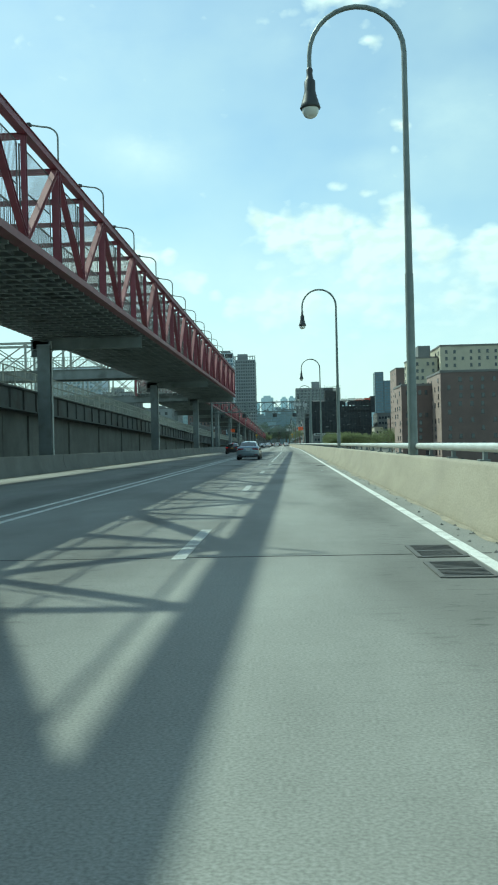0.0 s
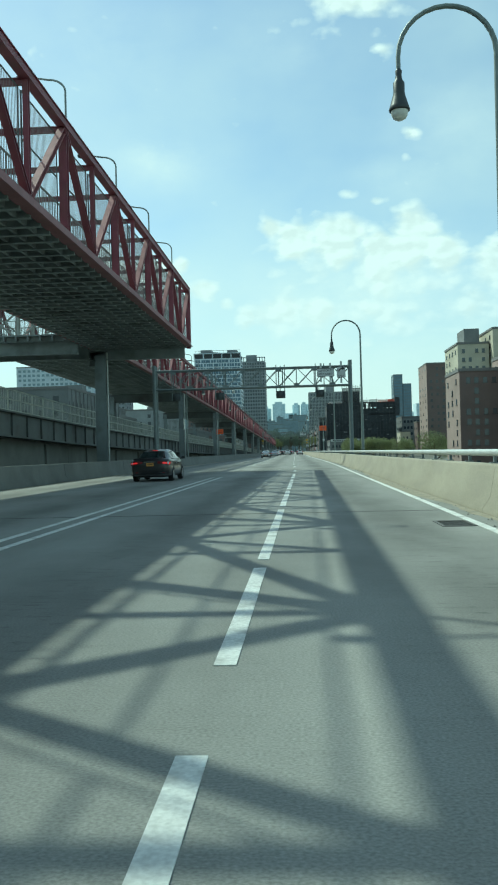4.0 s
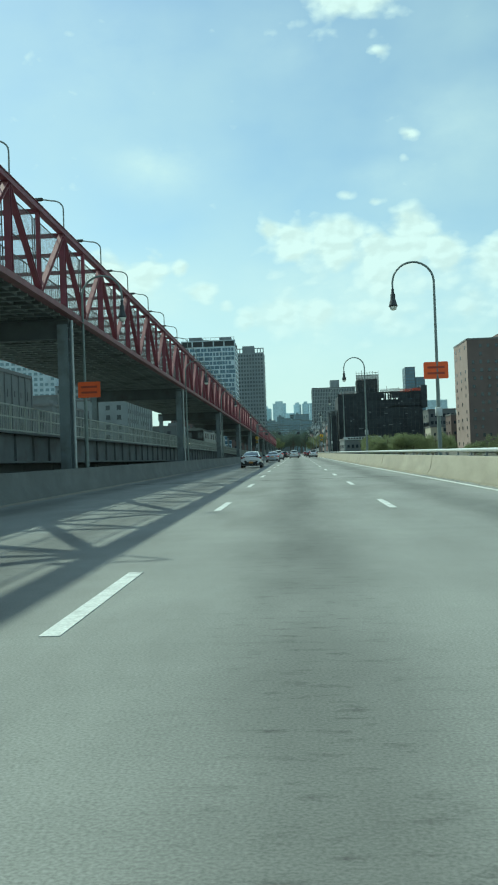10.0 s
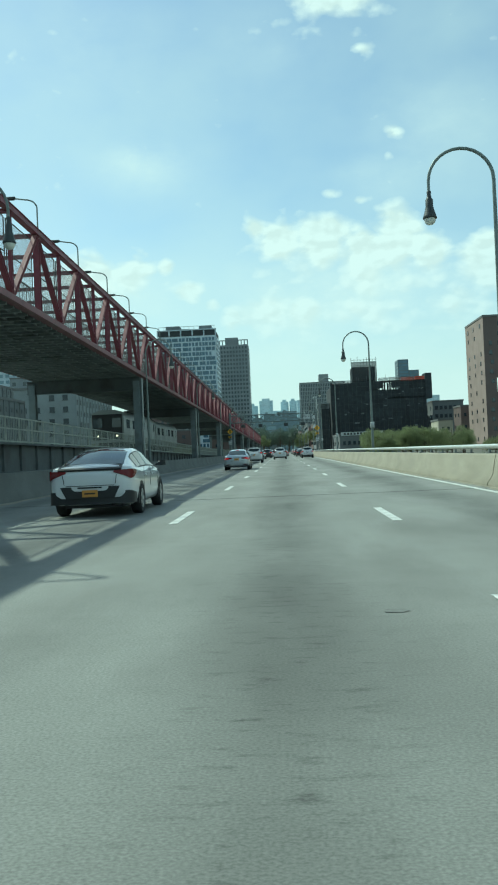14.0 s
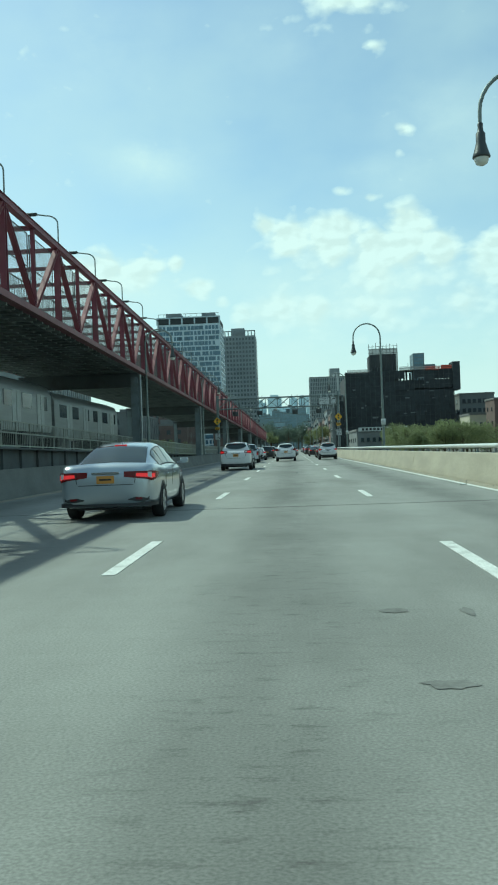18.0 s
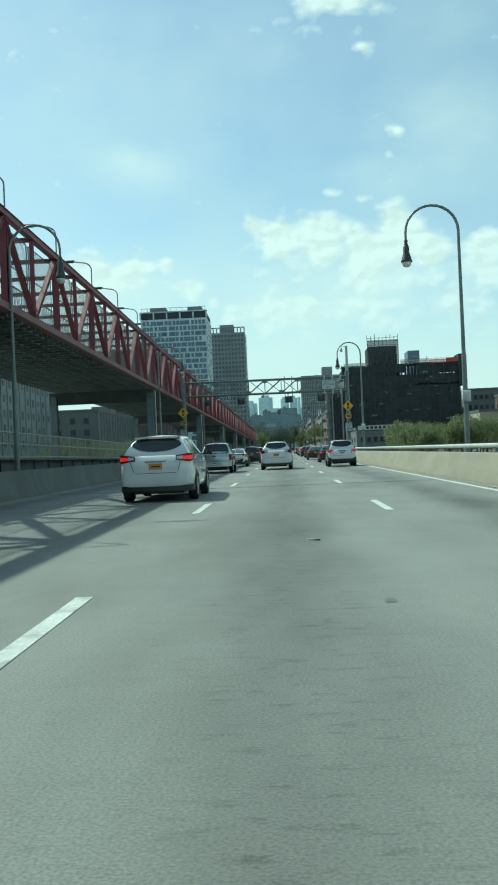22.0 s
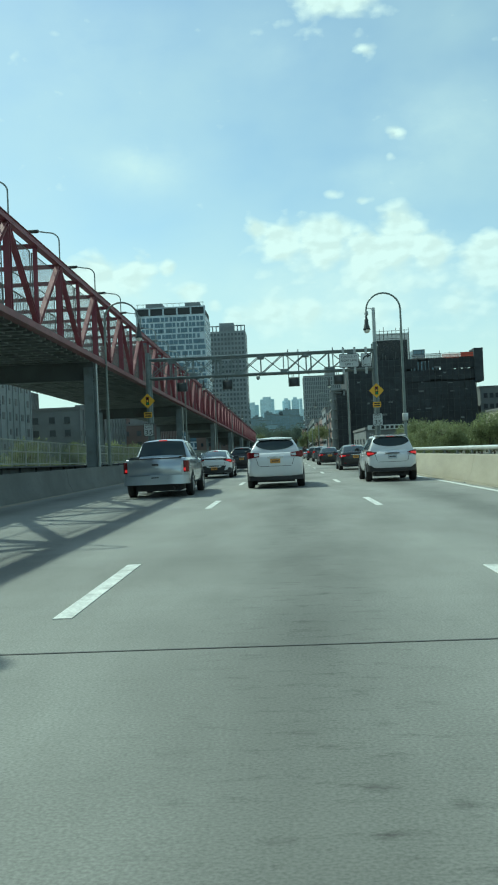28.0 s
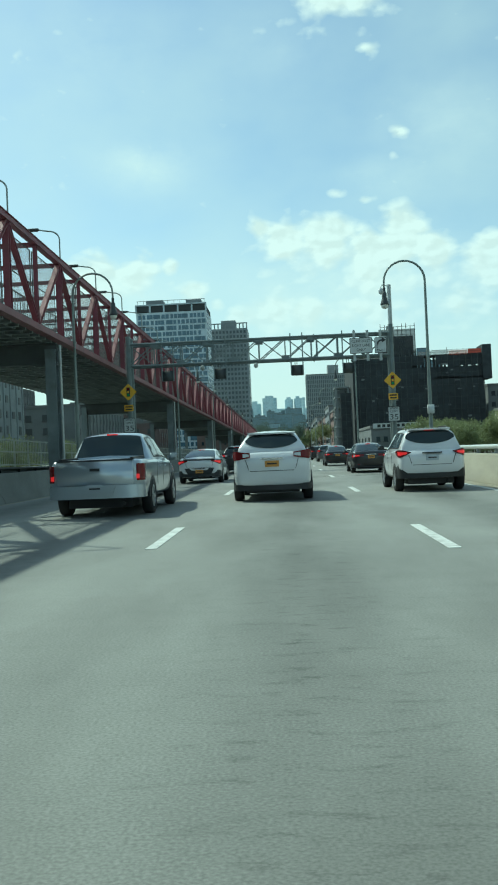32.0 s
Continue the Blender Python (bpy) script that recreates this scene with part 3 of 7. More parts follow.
def truss_meshes(h, slope, wide):
    """The bars of one bay on one face, each a mesh, with the bay's floor falling by slope."""
    dz = slope * BAY
    me = {}
    b = bmesh.new(); hbeam(b, (0, 0, 0.1), (0, 0, h - 0.1), 0.26, 0.26); me["post"] = finish(b, "post", M["red"])
    b = bmesh.new(); hbeam(b, (0, BAY / 2, 0.1 + dz / 2), (0, BAY / 2, h - 0.1 + dz / 2), 0.16, 0.18, 0.025); me["hanger"] = finish(b, "hanger", M["red"])
    b = bmesh.new(); hbeam(b, (0, 0.05, h - 0.15), (0, BAY / 2, 0.15 + dz / 2), 0.22, 0.2, 0.025); me["diagonal_a"] = finish(b, "diagonal", M["red"])
    b = bmesh.new(); hbeam(b, (0, BAY - 0.05, h - 0.15 + dz), (0, BAY / 2, 0.15 + dz / 2), 0.22, 0.2, 0.025); me["diagonal_b"] = finish(b, "diagonal", M["redpale"])
    b = bmesh.new(); beam(b, (0, 0, h), (0, BAY, h + dz), 0.3, 0.24); beam(b, (0, 0, h + 0.13), (0, BAY, h + 0.13 + dz), 0.38, 0.03); me["top_chord"] = finish(b, "top_chord", M["red"])
    b = bmesh.new(); beam(b, (0, 0, 0), (0, BAY, dz), 0.3, 0.3); beam(b, (0.05, 0, -0.17), (0.05, BAY, -0.17 + dz), 0.42, 0.04); me["bottom_chord"] = finish(b, "bottom_chord", M["chordred"])
    b = bmesh.new()
    hbeam(b, (-0.1, 0, 0), (-wide + 0.1, 0, 0), 0.14, 0.2, 0.025)
    me["strut"] = finish(b, "strut", M["red"])
    b = bmesh.new()
    for k in range(38):
        y = 0.1 + k * BAY / 38
        box(b, 0, y, 0.75 + dz * y / BAY, 0.02, 0.02, 1.1)
    beam(b, (0, 0, 1.32), (0, BAY, 1.32 + dz), 0.05, 0.05)
    beam(b, (0, 0, 0.22), (0, BAY, 0.22 + dz), 0.04, 0.04)
    me["picket_fence"] = finish(b, "picket_fence", M["deck"])
    # safety mesh: upright wires close together
    b = bmesh.new()
    for k in range(60):
        y = 0.16 + (k + 0.5) * (BAY - 0.32) / 60
        vs = box(b, 0, y, h * 0.5, 0.013, 0.010, h - 0.72)
        for v in vs:
            v.co.z += dz * v.co.y / BAY
    me["safety_mesh"] = finish(b, "safety_mesh", M["meshwire"])
    b = bmesh.new()
    for k in range(2):
        y0, y1 = BAY * k / 2 + 0.16, BAY * (k + 1) / 2 - 0.16
        for p, q in (((y0, 0.36), (y1, 0.36)), ((y0, h - 0.36), (y1, h - 0.36)), ((y0, 0.36), (y0, h - 0.36)), ((y1, 0.36), (y1, h - 0.36)), ((y0, h * 0.52), (y1, h * 0.52))):
            beam(b, (0, p[0], p[1] + dz * p[0] / BAY), (0, q[0], q[1] + dz * q[0] / BAY), 0.035, 0.035)
    me["mesh_frame"] = finish(b, "mesh_frame", M["girder"])
    # floor: plate, cross beams, stringers
    b = bmesh.new()
    W = wide
    vs = box(b, -W / 2, BAY / 2, 0.06, W - 0.3, BAY, 0.08)
    for v in vs:
        v.co.z += dz * v.co.y / BAY
    for k in range(8):
        y = (k + 0.5) * BAY / 8
        box(b, -W / 2, y, -0.14 + dz * y / BAY, W - 0.2, 0.12, 0.3)
        box(b, -W / 2, y, -0.29 + dz * y / BAY, W - 0.2, 0.2, 0.025)
    for x in [-0.55 - (wide - 1.1) * k / 9 for k in range(10)]:
        beam(b, (x, 0, -0.12), (x, BAY, -0.12 + dz), 0.1, 0.28)
    me["floor"] = finish(b, "floor", M["deck"])
    return me


def add_bay(parent, me, x, y, z, h, wide):
    for side in (0, -wide):
        for nm in ("post", "hanger", "diagonal_a", "diagonal_b", "top_chord", "bottom_chord"):
            piece(nm.split("_a")[0].split("_b")[0] if nm.startswith("diag") else nm, me[nm], parent, (x + side, y, z))
    for side in (-0.45, -wide + 0.45):
        piece("picket_fence", me["picket_fence"], parent, (x + side, y, z))
    for side in (-0.2, -wide + 0.2):
        piece("safety_mesh", me["safety_mesh"], parent, (x + side, y, z))
        piece("mesh_frame", me["mesh_frame"], parent, (x + side, y, z))
    for dy, hz in ((0.0, h - 0.14), (BAY / 2, h - 0.14)):
        piece("strut", me["strut"], parent, (x, y + dy, z + hz))
    piece("floor", me["floor"], parent, (x, y, z))


H2, H1 = 3.76, 3.7
walk2 = empty("footbridge", "long red riveted truss footbridge with railings, above the tracks", "footbridge", kind="structure")
me2 = truss_meshes(H2, -0.0085, WIDE2)
y_first = 239.7 - 8 * BAY
bays = [y_first + BAY * k for k in range(66)]
for y in bays:
    add_bay(walk2, me2, W2X, y, w2_floor(y), H2, WIDE2)
walk1 = empty("footbridge", "red truss footbridge span ending above the carriageway's edge", "footbridge", kind="structure")
me1 = truss_meshes(H1, 0.009, WIDE1)


def w1_floor(y):
    return 8.8 - 0.009 * (183.7 - y)


for k in range(20):
    add_bay(walk1, me1, W1X, 183.7 - BAY * (k + 1), w1_floor(183.7 - BAY * (k + 1)), H1, WIDE1)
# closing frame of the near span
for nm, p, q, w in (("end_post", (W1X, 8.5), (W1X, 8.8 + H1), 0.3), ("end_post", (W1X - WIDE1, 8.5), (W1X - WIDE1, 8.8 + H1), 0.3), ("end_rail", (W1X, 8.8), (W1X - WIDE1, 8.8), 0.24),
                    ("end_rail", (W1X, 10.1), (W1X - WIDE1, 10.1), 0.12), ("end_rail", (W1X, 8.8 + H1), (W1X - WIDE1, 8.8 + H1), 0.22), ("end_brace", (W1X, 8.9), (W1X - WIDE1, 8.7 + H1), 0.15)):
    bm = bmesh.new()
    beam(bm, (p[0], 183.7, p[1]), (q[0], 183.7, q[1]), w, w)
    part(nm, bm, M["red"], walk1)

# crossings over the tracks that join the walkways
def crossing(y, x0, x1, z, h, mat):
    e = empty("crossing_bridge", "weathered truss crossing over the tracks between the walkways", "footbridge", kind="structure")
    n = round((x1 - x0) / 4.2)
    st = (x1 - x0) / n
    for dy in (0.0, 3.0):
        b = bmesh.new()
        hbeam(b, (x0, y + dy, z - 0.45), (x1, y + dy, z - 0.45), 0.4, 1.0, 0.04)
        part("girder", b, M["deck"], e)
        b = bmesh.new()
        beam(b, (x0, y + dy, z + h), (x1, y + dy, z + h), 0.24, 0.24)
        part("top_chord", b, mat, e)
        for k in range(n + 1):
            x = x0 + st * k
            b = bmesh.new()
            beam(b, (x, y + dy, z), (x, y + dy, z + h), 0.2, 0.2)
            part("post", b, mat, e)
            if k < n:
                for p, q in (((x, z + 0.1), (x + st, z + h - 0.1)), ((x, z + h - 0.1), (x + st, z + 0.1))):
                    b = bmesh.new()
                    beam(b, (p[0], y + dy, p[1]), (q[0], y + dy, q[1]), 0.11, 0.11)
                    part("brace", b, mat, e)
        b = bmesh.new()
        for k in range(int((x1 - x0) / 0.3)):
            box(b, x0 + 0.15 + k * 0.3, y + dy, z + 0.75, 0.03, 0.03, 1.2)
        beam(b, (x0, y + dy, z + 1.36), (x1, y + dy, z + 1.36), 0.06, 0.06)
        part("railing", b, M["fence"], e)
    b = bmesh.new()
    box(b, (x0 + x1) / 2, y + 1.5, z - 0.05, x1 - x0, 2.9, 0.1)
    for k in range(int((x1 - x0) / 1.4)):
        box(b, x0 + 0.7 + k * 1.4, y + 1.5, z - 0.25, 0.14, 2.8, 0.3)
    part("floor", b, M["deck"], e)
    for x in (x0 + 1.0, x0 + 12.5):
        b = bmesh.new()
        hbeam(b, (x, y + 1.5, -9), (x, y + 1.5, z - 0.9), 0.5, 0.5, 0.05)
        part("column", b, M["pier"], e)


crossing(140.5, -44.0, -16.3, 9.3, 2.9, M["fence"])
crossing(180.4, -44.0, -16.3, 8.9, 3.5, M["fence"])

# lights along the footbridge
def walk_light():
    e = empty("walkway_light", "small gooseneck light on the footbridge's top chord", "lamp", group="walkway lights")
    b = bmesh.new()
    pts = [(0.1, 0, 0), (0.1, 0, 1.0)] + [(0.1 - 0.55 + 0.55 * math.cos(a), 0, 1.0 + 0.42 * math.sin(a)) for a in [k * math.pi / 2 / 6 for k in range(1, 7)]] + [(-0.9, 0, 1.5)]
    tube(b, pts, 0.035, 6)
    part("arm", b, M["lampsteel"], e)
    b = bmesh.new()
    box(b, -1.2, 0, 1.52, 0.62, 0.2, 0.1)
    box(b, -1.2, 0, 1.46, 0.5, 0.15, 0.04)
    bmesh.ops.bevel(b, geom=b.edges[:], offset=0.02, segments=1)
    part("head", b, M["lamphood"], e)
    return e


wl = walk_light()
spots = [(W2X, y, w2_floor(y) + H2 + 0.12) for y in bays] + [(W1X, 183.7 - BAY * (k + 1), w1_floor(183.7 - BAY * (k + 1)) + H1 + 0.12) for k in range(20)]
wl.matrix_basis = Matrix.Translation(spots[0])
for s in spots[1:]:
    copy_thing(wl, Matrix.Translation(s))


# ---- piers under the footbridges ----
def pier(x, y, top, w=WIDE2):
    e = empty("pier", "grey-blue riveted steel pier carrying the footbridge", "pier", group="footbridge piers", kind="structure")
    b = bmesh.new()
    hbeam(b, (x, y, -9), (x, y, top - 0.5), 0.5 if w > 1 else 0.75, 0.6, 0.05)
    for k in range(14):
        box(b, x, y, 0.4 + k * 0.6, 0.54, 0.1, 0.05)
    part("column", b, M["pier"], e)
    if w > 1:
        b = bmesh.new()
        hbeam(b, (x - w + 0.2, y, -9), (x - w + 0.2, y, top - 0.5), 0.5, 0.6, 0.05)
        part("column", b, M["pier"], e)
    b = bmesh.new()
    hbeam(b, (x - w - 0.2, y, top - 0.7), (x + 0.25, y, top - 0.7), 0.4, 1.0, 0.05)
    part("cap_beam", b, M["girder"], e)
    b = bmesh.new()
    tube(b, [(x + 0.42, y - 0.1, 0.2), (x + 0.42, y - 0.1, top - 0.3)], 0.07, 8)
    part("downpipe", b, M["galv"], e)
    return e


for y in [223.6 + 39.25 * n for n in range(0, 13)]:
    pier(W2X - 0.2, y, w2_floor(y) - 0.1)
for y in (64.0, 104.0, 144.0, 183.0):
    pier(W1X - 6.0, y, w1_floor(y) - 0.2, 0.6)
    b = bmesh.new()
    hbeam(b, (W1X - WIDE1, y, w1_floor(y) - 0.66), (W1X - 0.2, y, w1_floor(y) - 0.66), 0.5, 0.72, 0.05)
    part("cross_beam", b, M["deck"], walk1)


# ---- elevated track structure ----
def deck_z(y):
    return float(np.interp(y, (20, 100, 157, 177, 202, 243, 310, 350, 390, 410, 430, 600), (6.0, 4.9, 3.95, 3.45, 3.0, 2.62, 2.12, 1.8, 1.25, 1.0, 0.88, 0.3)))


tracks = empty("track_viaduct", "dark steel railway viaduct with concrete base wall beside the road", "viaduct", kind="structure")
for n in range(14):
    a, b_ = 24 + PITCH * n, 24 + PITCH * (n + 1)
    za, zb = deck_z(a), deck_z(b_)
    b = bmesh.new()
    beam(b, (-17.2, a, za - 0.65), (-17.2, b_, zb - 0.65), 0.3, 1.3)
    beam(b, (-17.05, a, za - 0.02), (-17.05, b_, zb - 0.02), 0.6, 0.08)
    beam(b, (-17.05, a, za - 1.3), (-17.05, b_, zb - 1.3), 0.6, 0.08)
    for k in range(16):
        f = (k + 0.5) / 16
        box(b, -17.0, a + (b_ - a) * f, za + (zb - za) * f - 0.65, 0.12, 0.05, 1.2)
    part("girder", b, M["girder"], tracks)
    b = bmesh.new()
    beam(b, (-22.5, a, za - 0.1), (-22.5, b_, zb - 0.1), 10.5, 0.2)
    part("track_deck", b, M["deck"], tracks)
    b = bmesh.new()
    vs = box(b, -18.2, (a + b_) / 2, -4.5, 0.6, b_ - a - 0.06, 9.0)
    for v in vs:
        if v.co.z > -2:
            v.co.z = deck_z(v.co.y) - 0.2
    for k in range(4):
        yy = a + (b_ - a) * (k + 0.5) / 4
        box(b, -17.85, yy, deck_z(yy) - 6.4, 0.16, 0.7, 10.0)
    part("base_wall", b, M["oldwall"], tracks)
    b = bmesh.new()
    for hz in (0.12, 0.7, 1.22):
        beam(b, (-17.1, a, za + hz), (-17.1, b_, zb + hz), 0.05, 0.06)
    for k in range(20):
        f = k / 20
        box(b, -17.1, a + (b_ - a) * f, za + (zb - za) * f + 0.62, 0.07, 0.07, 1.24)
    part("railing", b, M["fence"], tracks, "pale steel railing with upright bars")
    b = bmesh.new()
    for k in range(160):
        f = (k + 0.5) / 160
        box(b, -17.1, a + (b_ - a) * f, za + (zb - za) * f + 0.66, 0.02, 0.02, 1.1)
    part("railing_bars", b, M["fence"], tracks)


# ---- arched street lamps ----
def street_lamp(side):
    """side 1 stands on the right and reaches left; -1 the other way."""
    e = empty("street_lamp", "tall dark arched street lamp with a bell-shaped lantern", "lamp", group="arched street lamps")
    s = side
    b = bmesh.new()
    tube(b, [(0, 0, -0.4), (0, 0, 4.5)], 0.105, 10, 0.085)
    tube(b, [(0, 0, 4.5), (0, 0, 9.05)], 0.075, 10, 0.055)
    lathe(b, [(0.17, -0.4), (0.17, 0.0), (0.12, 0.15), (0.12, 0.6), (0.10, 0.65)], 10)
    part("pole", b, M["lampsteel"], e)
    b = bmesh.new()
    R = 0.97
    pts = [(-s * (R - R * math.cos(a)), 0, 9.05 + R * math.sin(a)) for a in [k * math.pi / 14 for k in range(15)]]
    pts.append((-s * 2 * R, 0, 8.75))
    tube(b, pts, 0.055, 12, 0.045)
    part("arch", b, M["lampsteel"], e)
    b = bmesh.new()
    lathe(b, [(0.045, 0.9), (0.07, 0.86), (0.06, 0.78), (0.075, 0.68), (0.115, 0.62), (0.115, 0.42), (0.14, 0.32), (0.19, 0.15), (0.215, 0.07), (0.2, 0.05)], 14, (-s * 2 * R, 0, 7.9))
    part("hood", b, M["lamphood"], e)
    b = bmesh.new()
    lathe(b, [(0.175, 0.06), (0.17, -0.01), (0.13, -0.09), (0.06, -0.13), (0.01, -0.14)], 14, (-s * 2 * R, 0, 7.9))
    part("globe", b, M["lampglass"], e, "pale frosted glass globe")
    return e


def LAMP_X(y):
    """The posts stand just outside the parapet and lean in with it past the bend."""
    return float(np.interp(y, (103, 142, 184, 224, 300, 335, 382, 423, 470), (1.85, 2.32, 2.38, 2.1, 1.93, 2.1, 2.0, 1.98, 1.95)))


lamp_r = street_lamp(1)
lamp_r.location = (1.87, LAMPS[0], 0)
for y in LAMPS[1:]:
    copy_thing(lamp_r, Matrix.Translation((LAMP_X(y), y, 0)))
lamp_r.scale = (1.12, 1.12, 1.12)
lamp_l = street_lamp(-1)
lamp_l.location, lamp_l.scale = (-15.35, 225.6, 0), (1.05, 1.05, 1.05)
for n in range(1, 10):
    copy_thing(lamp_l, Matrix.Translation((-15.35, 225.6 + 39.4 * n, 0)))


# ---- sign gantries ----
def gantry(y, x0, x1, zb, zt, boxes, post_l, post_r):
    e = empty("sign_gantry", "grey steel truss gantry over the carriageway with lane signal boxes", "gantry")
    d = 0.9
    for dy in (0, d):
        for z in (zb, zt):
            b = bmesh.new()
            tube(b, [(x0, y + dy, z), (x1, y + dy, z)], 0.075, 8)
            part("chord", b, M["gantry"], e)
    n = max(4, round((x1 - x0) / 1.55))
    st = (x1 - x0) / n
    for k in range(n + 1):
        b = bmesh.new()
        x = x0 + st * k
        for dy in (0, d):
            beam(b, (x, y + dy, zb), (x, y + dy, zt), 0.07, 0.07)
        for z in (zb, zt):
            beam(b, (x, y, z), (x, y + d, z), 0.06, 0.06)
        part("frame", b, M["gantry"], e)
        if k < n:
            for p, q in (((x, y, zb), (x + st, y, zt)), ((x, y, zt), (x + st, y, zb)), ((x, y + d, zb), (x + st, y + d, zt)), ((x, y, zt), (x + st, y + d, zt)), ((x, y + d, zb), (x + st, y, zb))):
                b = bmesh.new()
                beam(b, p, q, 0.058, 0.058)
                part("brace", b, M["gantry"], e)
    for x in (post_l, post_r):
        b = bmesh.new()
        for dy in (0, d):
            tube(b, [(x, y + dy, -0.6), (x, y + dy, zt + 0.5)], 0.15, 10)
        for k in range(7):
            z = 0.6 + k * (zt - 1.2) / 6
            beam(b, (x, y, z), (x, y + d, z + (0.6 if k % 2 else -0.6)), 0.05, 0.05)
        part("post", b, M["gantry"], e)
    # gusset plates, alternately at the upper and lower chord, and bolted splices
    for k in range(1, n):
        z = zt - 0.12 if k % 2 else zb + 0.12
        for dy in (-0.045, d + 0.045):
            b = bmesh.new()
            box(b, x0 + st * k, y + dy, z, 0.46, 0.016, 0.26)
            part("gusset", b, M["gantry"], e)
    for k in range(3, n - 1, 4):
        x = x0 + st * k + 0.34
        b = bmesh.new()
        for dy in (0, d):
            beam(b, (x, y + dy, zb), (x, y + dy, zt), 0.07, 0.07)
        beam(b, (x, y, zt), (x, y + d, zt), 0.06, 0.06)
        part("splice_frame", b, M["gantry"], e)
        for dy in (0, d):
            for z in (zb, zt):
                b = bmesh.new()
                tube(b, [(x - 0.20, y + dy, z), (x - 0.14, y + dy, z)], 0.14, 10)
                part("flange", b, M["gantry"], e)
    for x in boxes:
        b = bmesh.new()
        box(b, x, y + 0.16, zb - 0.68, 0.7, 0.3, 0.62)
        bmesh.ops.bevel(b, geom=b.edges[:], offset=0.025, segments=1)
        s = part("signal_box", b, M["box"], e, "dark lane signal box")
        for dx in (-0.12, 0.0):
            b = bmesh.new()
            tube(b, [(x + dx, y + 0.16, zb - 0.4), (x + dx, y + 0.16, zb + 0.02)], 0.018, 6)
            part("conduit", b, M["box"], s)
        for dx in (-0.36, 0.36):
            b = bmesh.new()
            beam(b, (x + dx, y - 0.05, zb - 1.0), (x + dx, y - 0.05, zt + 0.25), 0.07, 0.07)
            part("hanger", b, M["gantry"], e)
    return e


gan1 = gantry(197.5, -14.3, 2.5, 6.75, 8.35, (-12.4, -8.65, -3.45, -0.1), -14.3, 2.5)
gan2 = gantry(432.0, -14.4, 1.65, 6.78, 8.12, (-12.0, -8.77, -4.08, -0.94), -14.4, 1.65)
bm = bmesh.new()
tube(bm, [(1.72, 432.45, 4.0), (1.72, 432.45, 11.1)], 0.15, 12, 0.12)
beam(bm, (1.72, 432.0, 8.4), (1.72, 432.9, 8.4), 0.3, 0.12)
mast = part("camera_mast", bm, M["galv"], gan2)
bm = bmesh.new()
tube(bm, [(1.72, 432.4, 11.0), (1.27, 432.4, 11.1), (1.22, 432.4, 10.9)], 0.03, 6)
lathe(bm, [(0.03, 0.12), (0.12, 0.06), (0.15, -0.08), (0.13, -0.2), (0.06, -0.27), (0.01, -0.29)], 12, (1.22, 432.4, 10.8))
part("dome_camera", bm, M["signback"], mast)

# ---- city ----
def facade(name, color, rough=0.8, vary=0.12):
    M[name] = material(name, color, rough, vary=vary, scale=0.25, grain=0.05, grain_scale=3, stain=((color[0] * 0.6, color[1] * 0.6, color[2] * 0.6), 0.12, 0.4))


facade("brown_brick", (0.15, 0.112, 0.10))
# lighter copy of the brown brick: sunlight painted onto the blocks' left ends
facade("sunlit_brick", (0.29, 0.22, 0.19))
facade("tan_brick", (0.46, 0.43, 0.335))
facade("pale_panel", (0.52, 0.59, 0.63), 0.6)
facade("grey_frame", (0.225, 0.245, 0.255))
facade("slab_concrete", (0.26, 0.28, 0.28))
facade("dark_storey", (0.045, 0.05, 0.053))
facade("low_grey", (0.17, 0.18, 0.18))
facade("rust_brick", (0.22, 0.15, 0.135))
# these three are paled and blued to stand in for haze over distance
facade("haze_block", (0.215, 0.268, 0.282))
facade("hazed_far_blue", (0.55, 0.665, 0.70))
facade("hazed_mid_blue", (0.28, 0.36, 0.385))
facade("blue_glass", (0.085, 0.125, 0.15), 0.35)
M["net"] = material("black_netting", (0.036, 0.042, 0.046), 0.85, vary=0.3, scale=0.5, per_object=0.15)
M["orange_net"] = material("orange_netting", (0.55, 0.10, 0.065), 0.8, vary=0.2, scale=0.5)
M["window"] = material("window_glass", (0.035, 0.05, 0.06), 0.12, spec=0.7, vary=0.1, scale=0.3)
M["window_blue"] = material("window_blue_glass", (0.11, 0.19, 0.25), 0.15, spec=0.7, vary=0.2, scale=0.2)
M["tower_window"] = material("tower_window_glass", (0.085, 0.15, 0.205), 0.2, spec=0.6, vary=0.25, scale=0.2)
# panes paled the same way: distance haze painted into their colour
M["hazed_mid_window"] = material("hazed_mid_window", (0.21, 0.29, 0.32), 0.5, vary=0.1, scale=0.05)
M["hazed_far_window"] = material("hazed_far_window", (0.44, 0.56, 0.60), 0.5, vary=0.1, scale=0.05)
M["scaffold"] = material("scaffold_steel", (0.05, 0.055, 0.055), 0.6, vary=0.3, scale=0.5)
M["parapet_cap"] = material("roof_edge", (0.16, 0.16, 0.155), 0.8)


